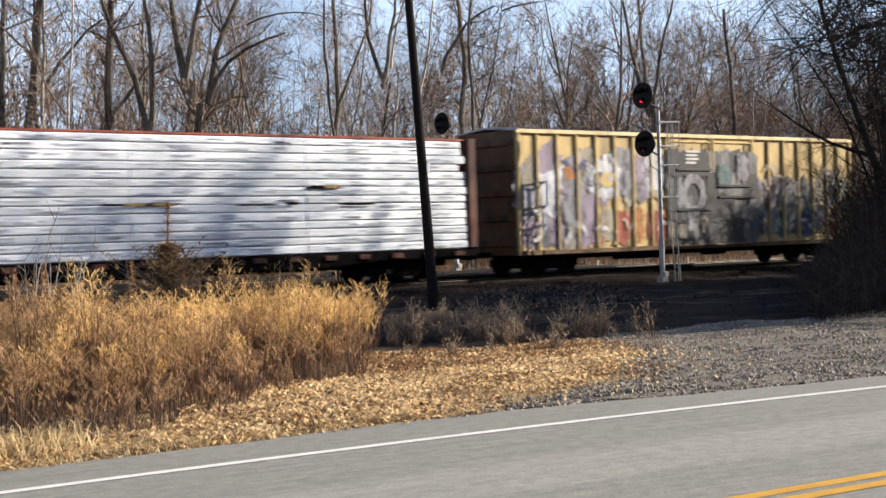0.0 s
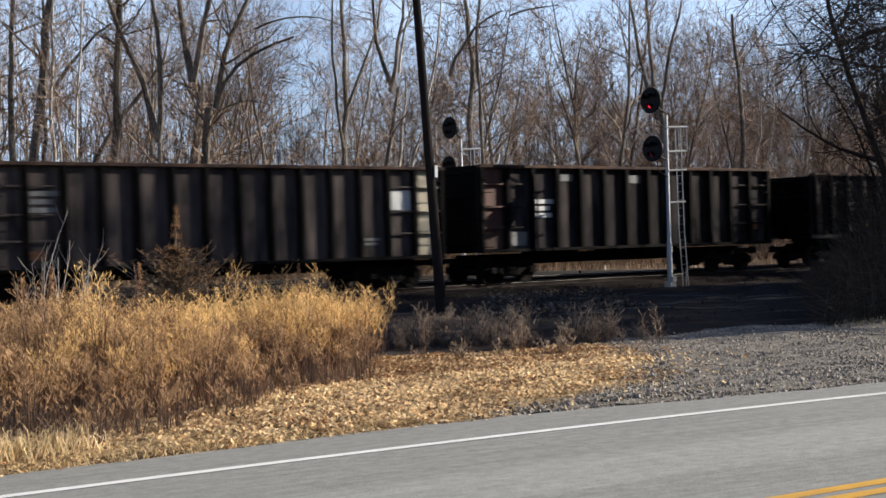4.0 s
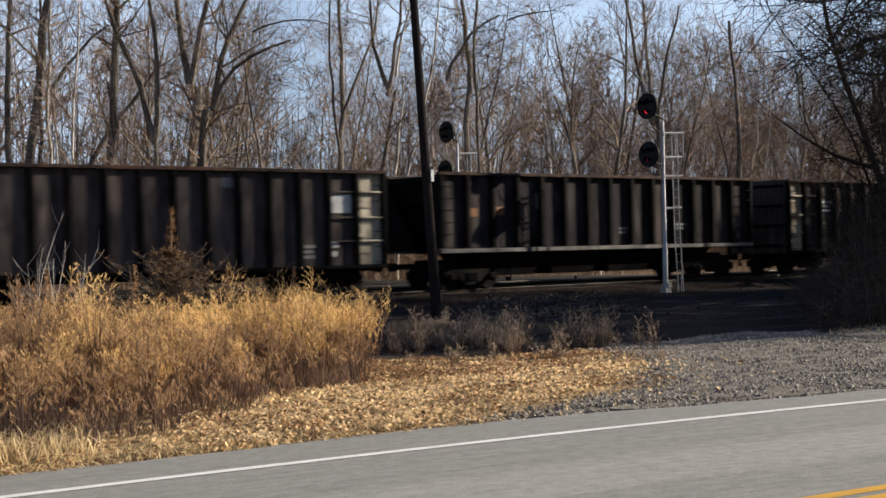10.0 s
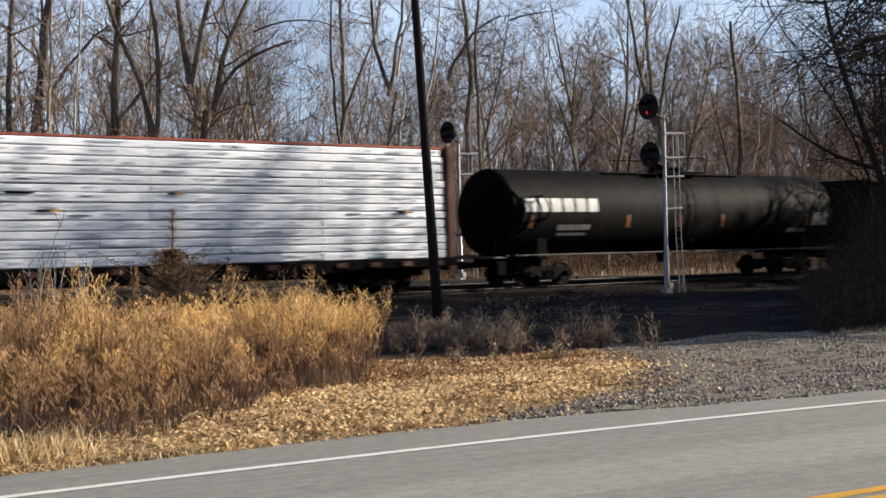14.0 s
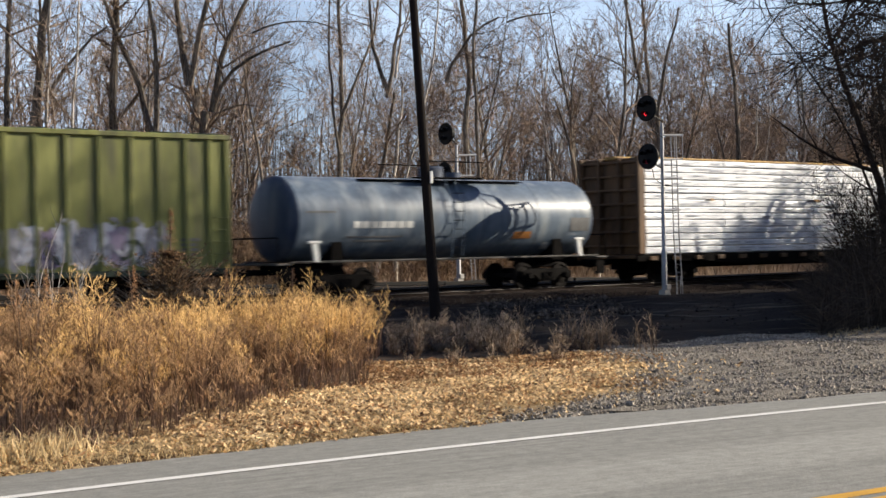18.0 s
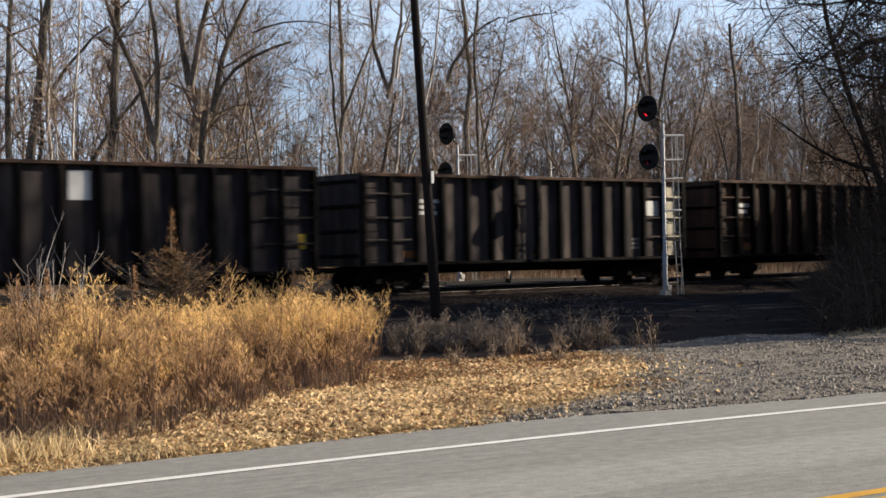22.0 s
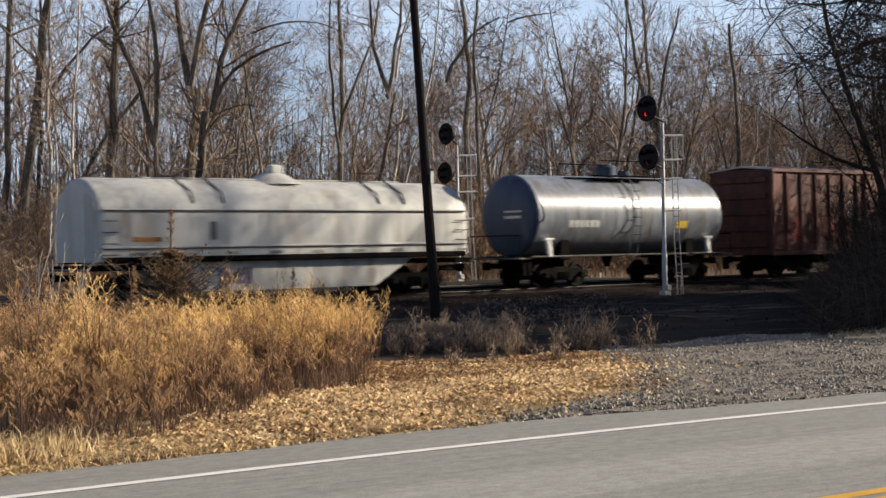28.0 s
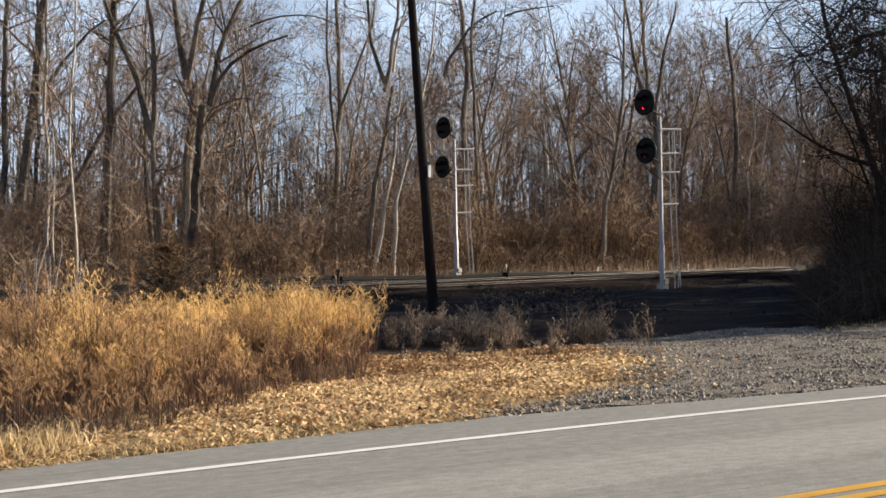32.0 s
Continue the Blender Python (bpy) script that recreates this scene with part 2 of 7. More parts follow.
GALVANISED = surface("galvanised", (0.46, 0.46, 0.47), (0.28, 0.28, 0.29), 0.55, 0.35, fine=30, coarse=2, bump=0.1, depth=0.003)
CONCRETE = surface("concrete", (0.42, 0.40, 0.37), (0.26, 0.25, 0.23), 0.9, fine=25, coarse=2, bump=0.3, depth=0.006)
RED_LAMP = glow("red_lamp", (1.0, 0.03, 0.05), 1.1)
RED_LAMP_DIM = glow("red_lamp_dim", (0.5, 0.03, 0.06), 0.12)
LENS_DARK = surface("lens_dark", (0.02, 0.02, 0.025), (0.015, 0.015, 0.018), 0.15, fine=5, coarse=2, bump=0.0)
TAG_WHITE = surface("tag_white", (0.72, 0.72, 0.70), (0.52, 0.52, 0.50), 0.6, fine=25, coarse=6, bump=0.05, depth=0.002)

# paint of the rolling stock
def paint(name, base, second, dirt=None, amount=0.4, rough=0.6, spec=0.25):
    return surface(name, base, second, rough, fine=5, coarse=0.55, bump=0.12, depth=0.006, stretch=(1.6, 1.6, 0.28),
                   dirt=dirt, dirt_amount=amount, spec=spec)


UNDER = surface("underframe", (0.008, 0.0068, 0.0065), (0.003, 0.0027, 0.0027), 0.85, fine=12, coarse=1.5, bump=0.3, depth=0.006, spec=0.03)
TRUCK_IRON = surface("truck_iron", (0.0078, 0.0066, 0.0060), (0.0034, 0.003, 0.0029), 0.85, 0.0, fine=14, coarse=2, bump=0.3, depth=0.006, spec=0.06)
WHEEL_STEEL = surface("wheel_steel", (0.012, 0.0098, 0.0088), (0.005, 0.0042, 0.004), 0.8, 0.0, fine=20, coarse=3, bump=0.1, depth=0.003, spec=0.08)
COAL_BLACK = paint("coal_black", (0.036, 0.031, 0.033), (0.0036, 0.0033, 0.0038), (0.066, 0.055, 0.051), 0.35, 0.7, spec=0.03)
COAL_BROWN = paint("coal_brown", (0.056, 0.037, 0.030), (0.016, 0.011, 0.010), (0.092, 0.050, 0.034), 0.45, 0.65, spec=0.05)
COAL_GREY = paint("coal_grey", (0.076, 0.063, 0.061), (0.017, 0.0145, 0.0145), (0.108, 0.088, 0.079), 0.4, 0.7, spec=0.03)
# darker than the sheets: shade of ribs and black ends is in this colour
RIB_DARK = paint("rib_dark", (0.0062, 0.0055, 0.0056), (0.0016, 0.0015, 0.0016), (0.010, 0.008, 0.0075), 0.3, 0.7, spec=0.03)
CREAM_END = paint("cream_end", (0.42, 0.38, 0.29), (0.22, 0.19, 0.14), (0.14, 0.09, 0.06), 0.45)
RUST_PANEL = paint("rust_panel", (0.12, 0.050, 0.034), (0.045, 0.022, 0.018), (0.05, 0.03, 0.025), 0.5)
SILL_GREY = paint("sill_grey", (0.12, 0.115, 0.108), (0.05, 0.047, 0.044), (0.028, 0.024, 0.02), 0.4)
CENTRE_RED = paint("centre_red", (0.34, 0.075, 0.04), (0.17, 0.04, 0.028), (0.10, 0.04, 0.03), 0.35)
BULK_BROWN = paint("bulk_brown", (0.13, 0.042, 0.028), (0.05, 0.018, 0.014), (0.028, 0.015, 0.012), 0.45)
# yellow-brown, darkened to hold the shade of walls that face along the train
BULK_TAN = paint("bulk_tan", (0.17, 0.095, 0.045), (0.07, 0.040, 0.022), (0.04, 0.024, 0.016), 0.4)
CENTRE_YELLOW = paint("centre_yellow", (0.50, 0.32, 0.10), (0.28, 0.17, 0.06), (0.16, 0.09, 0.05), 0.4)
WRAP = surface("wrap", (0.86, 0.87, 0.89), (0.60, 0.63, 0.69), 0.42, fine=3.0, coarse=0.9, bump=0.8, depth=0.045,
               stretch=(0.9, 1, 5.0), dirt=(0.60, 0.62, 0.67), dirt_amount=0.3, jitter=0.10)
WRAP_PRINT = surface("wrap_print", (0.47, 0.50, 0.57), (0.36, 0.39, 0.46), 0.5, fine=9, coarse=3, bump=0.1, depth=0.004)
LUMBER = surface("lumber", (0.52, 0.33, 0.12), (0.35, 0.20, 0.07), 0.7, fine=12, coarse=2, bump=0.2, depth=0.005)
TANK_BLACK = paint("tank_black", (0.0050, 0.0045, 0.0046), (0.0018, 0.0016, 0.0017), (0.011, 0.009, 0.008), 0.4, 0.65, 0.05)
TANK_SOOT = paint("tank_soot", (0.042, 0.038, 0.034), (0.007, 0.0065, 0.0062), (0.11, 0.095, 0.078), 0.5, 0.5, 0.25)
TANK_DULL = paint("tank_dull", (0.019, 0.017, 0.016), (0.0052, 0.0047, 0.0045), (0.050, 0.043, 0.036), 0.45, 0.6, 0.12)
TANK_BLUE = paint("tank_blue", (0.145, 0.185, 0.235), (0.075, 0.098, 0.130), (0.25, 0.28, 0.30), 0.4, 0.30, 0.5)
TANK_GREY = paint("tank_grey", (0.215, 0.23, 0.257), (0.10, 0.112, 0.130), (0.11, 0.098, 0.085), 0.4, 0.32, 0.55)
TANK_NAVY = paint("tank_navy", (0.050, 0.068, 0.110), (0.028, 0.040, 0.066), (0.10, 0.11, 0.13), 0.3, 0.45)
HOPPER_CREAM = paint("hopper_cream", (0.51, 0.51, 0.485), (0.36, 0.35, 0.322), (0.30, 0.265, 0.225), 0.3, 0.5)
BOX_GREEN = paint("box_green", (0.215, 0.222, 0.070), (0.125, 0.135, 0.045), (0.09, 0.09, 0.05), 0.35, 0.5)
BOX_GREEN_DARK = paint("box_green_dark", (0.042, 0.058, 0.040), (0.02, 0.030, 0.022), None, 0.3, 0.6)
BOX_YELLOW = paint("box_yellow", (0.58, 0.425, 0.18), (0.42, 0.30, 0.13), (0.20, 0.145, 0.095), 0.45, 0.5)
BOX_CREAM = paint("box_cream", (0.74, 0.60, 0.34), (0.55, 0.43, 0.22), (0.34, 0.26, 0.16), 0.3, 0.5)
BOX_RED = paint("box_red", (0.165, 0.050, 0.033), (0.085, 0.028, 0.021), (0.045, 0.021, 0.017), 0.5, 0.6)
ROOF_ZINC = paint("roof_zinc", (0.50, 0.49, 0.48), (0.33, 0.32, 0.31), (0.25, 0.19, 0.15), 0.35, 0.45)
SPRAY_WHITE = paint("spray_white", (0.66, 0.66, 0.70), (0.42, 0.43, 0.50))
SPRAY_CREAM = paint("spray_cream", (0.46, 0.42, 0.33), (0.28, 0.25, 0.21), (0.20, 0.17, 0.15), 0.5)
SPRAY_SLATE = paint("spray_slate", (0.135, 0.135, 0.145), (0.05, 0.05, 0.056), (0.26, 0.25, 0.25), 0.35)
SPRAY_GREY = paint("spray_grey", (0.30, 0.30, 0.34), (0.17, 0.17, 0.20))
SPRAY_LILAC = paint("spray_lilac", (0.34, 0.28, 0.36), (0.20, 0.16, 0.24))
SPRAY_BLUE = paint("spray_blue", (0.08, 0.10, 0.24), (0.05, 0.06, 0.13))
SPRAY_TEAL = paint("spray_teal", (0.12, 0.19, 0.20), (0.06, 0.10, 0.11))
SPRAY_RED = paint("spray_red", (0.38, 0.085, 0.06), (0.19, 0.035, 0.03))
SPRAY_DARK = paint("spray_dark", (0.045, 0.042, 0.05), (0.022, 0.02, 0.026))
SPRAY_ORANGE = paint("spray_orange", (0.46, 0.19, 0.05), (0.28, 0.11, 0.04))


def worn(m, bare, solid):
    """Sprayed paint that has thinned and flaked, so that the sheet shows through in soft patches."""
    n, l = m.node_tree.nodes, m.node_tree.links
    co, mp = n.new("ShaderNodeTexCoord"), n.new("ShaderNodeMapping")
    flake, cover = n.new("ShaderNodeTexNoise"), n.new("ShaderNodeMapRange")
    mp.inputs["Scale"].default_value = (1.5, 1.0, 0.8)
    flake.inputs["Scale"].default_value, flake.inputs["Detail"].default_value, flake.inputs["Roughness"].default_value = 1.8, 8, 0.68
    cover.inputs[1].default_value, cover.inputs[2].default_value, cover.inputs[3].default_value, cover.inputs[4].default_value = bare, solid, 0.10, 0.95
    l.new(co.outputs["Object"], mp.inputs[0])
    l.new(mp.outputs[0], flake.inputs[0])
    l.new(flake.outputs[0], cover.inputs[0])
    l.new(cover.outputs[0], n["Principled BSDF"].inputs["Alpha"])


for m in (SPRAY_WHITE, SPRAY_CREAM, SPRAY_GREY, SPRAY_LILAC, SPRAY_BLUE, SPRAY_TEAL, SPRAY_RED, SPRAY_ORANGE):
    worn(m, 0.36, 0.56)
worn(SPRAY_SLATE, 0.16, 0.36)
worn(SPRAY_DARK, 0.12, 0.32)
MARK_WHITE = paint("mark_white", (0.62, 0.62, 0.60), (0.36, 0.36, 0.35))
MARK_GREY = paint("mark_grey", (0.19, 0.19, 0.19), (0.07, 0.07, 0.07))
MARK_ORANGE = paint("mark_orange", (0.36, 0.15, 0.03), (0.15, 0.06, 0.02))
MARK_RUST = paint("mark_rust", (0.20, 0.075, 0.022), (0.08, 0.032, 0.014))
MARK_YELLOW = paint("mark_yellow", (0.65, 0.42, 0.03), (0.45, 0.28, 0.03))
MARK_GREEN = paint("mark_green", (0.20, 0.40, 0.06), (0.12, 0.25, 0.05))


# ---------------------------------------------------------------- mesh building
# The place was sketched on an oblique grid: its x runs along the track, its y leans with SKEW; all heights are TALL of the sketch's.
SKEW, DEEP, TALL = 0.1839, 1.0534, 0.9350


def spot(x, y, z):
    """A point of the sketch in the world."""
    return Vector((x + SKEW * y, DEEP * y, TALL * z))


def settled(at):
    """A pose of the sketch in the world, with the thing's size."""
    turn = at.to_3x3().to_4x4()
    return Matrix.Translation(spot(*at.translation)) @ turn @ Matrix.Scale(TALL, 4)


class Shape:
    """Gathers the corners and faces of one mesh."""

    def __init__(self):
        self.v, self.f = [], []

    def add(self, verts, faces):
        k = len(self.v)
        self.v += [tuple(p) for p in verts]
        self.f += [tuple(i + k for i in q) for q in faces]
        return self

    def box(self, x, y, z, sx, sy, sz, bevel=0.0):
        """A box about (x, y, z), its long edges chamfered."""
        hx, hy, hz = sx / 2, sy / 2, sz / 2
        if not bevel:
            p = [(x + a * hx, y + b * hy, z + c * hz) for c in (-1, 1) for a, b in ((-1, -1), (1, -1), (1, 1), (-1, 1))]
            return self.add(p, [(3, 2, 1, 0), (4, 5, 6, 7), (0, 1, 5, 4), (1, 2, 6, 5), (2, 3, 7, 6), (3, 0, 4, 7)])
        b = min(bevel, hx * 0.45, hy * 0.45, hz * 0.45)
        ring = lambda ox, oy, zz: [(x - hx + ox, y - hy + oy + b, zz), (x - hx + ox + b, y - hy + oy, zz), (x + hx - ox - b, y - hy + oy, zz),
                                   (x + hx - ox, y - hy + oy + b, zz), (x + hx - ox, y + hy - oy - b, zz), (x + hx - ox - b, y + hy - oy, zz),
                                   (x - hx + ox + b, y + hy - oy, zz), (x - hx + ox, y + hy - oy - b, zz)]
        return self.rings([ring(b, b, z - hz), ring(0, 0, z - hz + b), ring(0, 0, z + hz - b), ring(b, b, z + hz)])

    def rings(self, rings, closed=True, caps=True):
        n, k = len(rings[0]), len(self.v)
        for r in rings:
            self.v += [tuple(p) for p in r]
        for j in range(len(rings) - 1):
            a, b = k + j * n, k + (j + 1) * n
            for i in range(n if closed else n - 1):
                i2 = (i + 1) % n
                self.f.append((a + i, a + i2, b + i2, b + i))
        if caps and closed:
            self.f.append(tuple(range(k + n - 1, k - 1, -1)))
            e = k + (len(rings) - 1) * n
            self.f.append(tuple(range(e, e + n)))
        return self

    def tube(self, path, radii, n=8, caps=True):
        """A round bar along a path of points."""
        path = [Vector(p) for p in path]
        rings, side = [], None
        for i, p in enumerate(path):
            d = path[min(i + 1, len(path) - 1)] - path[max(i - 1, 0)]
            d = d.normalized() if d.length > 1e-9 else Vector((0, 0, 1))
            if side is None:
                side = d.orthogonal().normalized()
            side = side - d * side.dot(d)
            side = side.normalized() if side.length > 1e-6 else d.orthogonal().normalized()
            up = d.cross(side)
            r = radii[i] if isinstance(radii, (list, tuple)) else radii
            rings.append([p + (side * math.cos(a) + up * math.sin(a)) * r for a in (math.tau * j / n for j in range(n))])
        return self.rings(rings, True, caps)

    def prism(self, outline, y0, y1):
        """An outline in x and z, drawn out from y0 to y1."""
        n, k = len(outline), len(self.v)
        self.v += [(x, y0, z) for x, z in outline] + [(x, y1, z) for x, z in outline]
        self.f.append(tuple(range(k, k + n)))
        self.f.append(tuple(range(k + 2 * n - 1, k + n - 1, -1)))
        for i in range(n):
            j = (i + 1) % n
            self.f.append((k + j, k + i, k + n + i, k + n + j))
        return self

    def laid(self):
        """The same shape, drawn on the sketch, laid out in the world."""
        self.v = [tuple(spot(*p)) for p in self.v]
        return self

    def mesh(self, name, material, smooth=False, angle=35):
        me = bpy.data.meshes.new(name)
        me.from_pydata(self.v, [], self.f)
        me.materials.append(material)
        if smooth:
            me.polygons.foreach_set("use_smooth", [True] * len(me.polygons))
            me.update()
            me.set_sharp_from_angle(angle=radians(angle))
        me.update()
        return me


def part(name, shape, material, parent, label="", smooth=False, at=None):
    """Links a shape (or a finished mesh) as one mesh object under a thing or a part."""
    me = shape if isinstance(shape, bpy.types.Mesh) else shape.mesh(name, material, smooth)
    ob = new(name, me)
    ob.parent = parent
    if at is not None:
        ob.matrix_basis = at
    return tagged(ob, label)


def thing(name, label, category, at=None, group="", kind=""):
    ob = new(name)
    ob.empty_display_size = 0.3
    if at is not None:
        ob.matrix_basis = settled(at)
    return tagged(ob, label, category, group, kind)


def single(name, shape, material, label, category="", kind="", at=None, smooth=False, group=""):
    ob = new(name, (shape if at is not None else shape.laid()).mesh(name, material, smooth))
    if at is not None:
        ob.matrix_basis = settled(at)
    return tagged(ob, label, category, group, kind)


rnd = random.Random(7)


# ---------------------------------------------------------------- ground, road and track
RAIL = 0.187                    # height of the rail's top
NEAR_TRACK, FAR_TRACK = 37.84, 42.14


def clamp(a, lo, hi):
    return max(lo, min(hi, a))


def blend(a, b, t):
    t = clamp(t, 0, 1)
    return a + (b - a) * t * t * (3 - 2 * t)


def verge_y(x):
    """The curve that the road and its verge follow."""
    c = clamp(x, -6.0, 14.0)
    return 9.269 - 0.0252 * c - 0.00588 * c * c + (x - c) * (-0.0252 - 0.01176 * c)


def line_y(x):
    """Where the road's white edge line runs."""
    return verge_y(x) - 0.14


def rim(x):
    """How far the asphalt reaches past the verge's curve."""
    return 0.92 + 0.10 * blend(0, 1, (x - 3.5) / 3) - 0.26 * blend(0, 1, (x - 7.5) / 3.5)


def gravel_left(y):
    """The left border of the gravel drive."""
    for (y0, x0), (y1, x1) in zip(((9, 6.5), (10.1, 7.8), (10.6, 9.2), (11.5, 10.7), (12.7, 11.7), (15.2, 13.2), (20, 15.2), (26, 17)),
                                  ((10.1, 7.8), (10.6, 9.2), (11.5, 10.7), (12.7, 11.7), (15.2, 13.2), (20, 15.2), (26, 17), (34, 18.5))):
        if y <= y1:
            return x0 + (x1 - x0) * (y - y0) / (y1 - y0)
    return 18.5


def ground_z(x, y):
    z = blend(-0.12, -0.01, (y - verge_y(x) - rim(x) + 0.25) / 0.45)
    z += blend(0, -0.18, (y - 20) / 7) + blend(0, 0.20, (y - 41) / 3) + blend(0, 0.5, (y - 60) / 60)
    near = 1 - clamp((abs(x - 20) + abs(y - 25)) / 120, 0, 1)
    if y > verge_y(x) + 1.0:
        z += 0.05 * near * noise.noise((x * 0.5, y * 0.5, 0)) + 0.02 * near * noise.noise((x * 2.1, y * 2.1, 3))
    return z


def grid(xs, ys, height):
    s = Shape()
    n = len(xs)
    s.v = [(x, y, height(x, y)) for y in ys for x in xs]
    s.f = [(j * n + i, j * n + i + 1, (j + 1) * n + i + 1, (j + 1) * n + i) for j in range(len(ys) - 1) for i in range(n - 1)]
    return s


far_out = [120, 160, 220, 320, 500, 900, 1800]
xs = [-a for a in reversed(far_out)] + [-80, -50, -30, -20] + [-14 + 0.5 * i for i in range(100)] + [36 + 2 * i for i in range(32)] + far_out
ys = [-a for a in reversed(far_out)] + [-80, -50, -30, -15, -5, 0, 4, 7] + [8 + 0.4 * i for i in range(65)] + [34 + i for i in range(30)] + [64, 70, 80, 95] + far_out
ground = single("ground", grid(xs, ys, ground_z), SOIL, "brown winter soil with dry straw and leaf mould", kind="structure", smooth=True)

rx = [-400, -200, -100, -60] + [-40 + 0.5 * i for i in range(180)] + [60, 100, 200, 400]


def band(inner, outer, z, xlist=rx):
    """A strip that follows the road, between two distances from its white line."""
    s = Shape()
    s.v = [(x, line_y(x) + d, z + (0.012 * noise.noise((x, d, 5)) if len(xlist) > 30 and z < 0 else 0)) for x in xlist for d in (inner, outer)]
    s.f = [(2 * i, 2 * i + 2, 2 * i + 3, 2 * i + 1) for i in range(len(xlist) - 1)]
    return s


road_shape = Shape()
for d0, d1, crown0, crown1 in ((-7.75, -5.6, -0.05, -0.01), (-5.6, -3.52, -0.01, 0.02), (-3.52, -1.7, 0.02, 0.01), (-1.7, 0.0, 0.01, 0.0), (0.0, 0.78, 0.0, -0.025)):
    k = len(road_shape.v)
    for x in rx:
        ragged = 0.14 + rim(x) - d1 + 0.07 * noise.noise((x * 1.3, 2, 1)) + 0.05 * noise.noise((x * 5, 7, 1)) if d1 == 0.78 else 0
        road_shape.v += [(x, line_y(x) + d0, crown0), (x, line_y(x) + d1 + ragged, crown1)]
    road_shape.f += [(k + 2 * i, k + 2 * i + 2, k + 2 * i + 3, k + 2 * i + 1) for i in range(len(rx) - 1)]
k = len(road_shape.v)
for x in rx:
    edge = verge_y(x) + rim(x) + 0.07 * noise.noise((x * 1.3, 2, 1)) + 0.05 * noise.noise((x * 5, 7, 1))
    road_shape.v += [(x, edge, -0.025), (x, edge + 0.04, -0.14)]
road_shape.f += [(k + 2 * i, k + 2 * i + 2, k + 2 * i + 3, k + 2 * i + 1) for i in range(len(rx) - 1)]
road = single("road", road_shape, ASPHALT, "grey worn asphalt country road", kind="structure")
along_road = road.data.uv_layers.new(name="along_road")
for loop in road.data.loops:
    p = road.data.vertices[loop.vertex_index].co
    x, y = p.x - SKEW / DEEP * p.y, p.y / DEEP
    along_road.data[loop.index].uv = (x, y - line_y(x))
single("edge_line", band(-0.055, 0.055, 0.006), LINE_WHITE, "white painted edge line on the road", kind="structure")
centre = thing("centre_line", "double yellow painted centre line on the road", "road marking", kind="structure")
part("stripe", band(-3.68, -3.56, 0.024).laid(), LINE_YELLOW, centre)
part("stripe", band(-3.47, -3.35, 0.024).laid(), LINE_YELLOW, centre)

# gravel drive beside the road
s = Shape()
rows = [0.70 + 0.33 * i for i in range(25)]
cols = [0, 0.15, 0.4, 0.8, 1.4, 2.2, 3.2, 4.5, 6, 8, 10, 13, 17, 22, 30, 45]
for d in rows:
    for c in cols:
        y0 = 9.0 + d
        x = gravel_left(y0) + 0.9 * noise.noise((y0 * 1.1, 1, 1)) + 0.5 * noise.noise((y0 * 3.4, 1, 1)) + c
        y = verge_y(x) + d + (rim(x) - 0.66 + 0.10 * noise.noise((x * 1.5, 4, 2)) if d < 0.75 else 0)
        edge = 0.0 if c == 0 else 0.022
        s.v.append((x, y, max(ground_z(x, y), -0.035 if d < 1.3 else -9) + edge + 0.02 * noise.noise((x * 1.7, y * 1.7, 9))))
n = len(cols)
s.f = [(j * n + i, j * n + i + 1, (j + 1) * n + i + 1, (j + 1) * n + i) for j in range(len(rows) - 1) for i in range(n - 1)]
single("gravel_drive", s, GRAVEL, "grey crushed-stone drive beside the road", kind="structure", smooth=True)


# a dark sheet that starts where the shade on the drive begins
s = Shape()
cy = [15.4 + 0.5 * i for i in range(36)]
cx = [0, 0.3, 0.7, 1.2] + [2 + 0.8 * i for i in range(40)] + [40, 50, 70, 110]
for y in cy:
    for c in cx:
        x = 8.8 + (y - 15.4) * 0.42 + 0.6 * noise.noise((y * 0.8, 3, 3)) + c
        yy = y + (0.5 * noise.noise((x * 0.5, 1, 8)) if y < 16 else 0) - (0.10 * max(0, x - 14) if y < 16 else 0)
        mound = 0.22 * max(0, noise.noise((x * 0.30, yy * 0.30, 31))) * clamp((yy - 17) / 3, 0, 1) * clamp((32 - yy) / 3, 0, 1)
        lift = (0.0 if c == 0 or y == cy[0] else 0.045)
        s.v.append((x, yy, ground_z(x, yy) + lift + mound + 0.03 * noise.noise((x * 1.9, yy * 1.9, 6))))
n = len(cx)
s.f = [(j * n + i, j * n + i + 1, (j + 1) * n + i + 1, (j + 1) * n + i) for j in range(len(cy) - 1) for i in range(n - 1)]
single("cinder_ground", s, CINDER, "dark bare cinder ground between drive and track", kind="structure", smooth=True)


def stones(count, place, size, seed):
    """Loose broken stones, joined."""
    s, r = Shape(), random.Random(seed)
    for _ in range(count):
        x, y, z = place(r)
        a = size * r.uniform(0.35, 1.1) * (1.0 if r.random() < 0.88 else 2.0)
        t = r.uniform(0, math.tau)
        ca, sa = math.cos(t), math.sin(t)
        pts = []
        for px, py, pz in ((1, 0.1, 0), (0.1, 0.8, 0.1), (-0.9, 0.2, 0), (-0.1, -0.8, -0.1), (0.15, 0.1, 0.75), (0.0, 0.0, -0.6)):
            px, py, pz = px * a * r.uniform(0.7, 1.2), py * a * r.uniform(0.7, 1.2), pz * a * r.uniform(0.6, 1.2)
            pts.append((x + px * ca - py * sa, y + px * sa + py * ca, z + pz))
        s.add(pts, [(0, 1, 4), (1, 2, 4), (2, 3, 4), (3, 0, 4), (1, 0, 5), (2, 1, 5), (3, 2, 5), (0, 3, 5)])
    return s


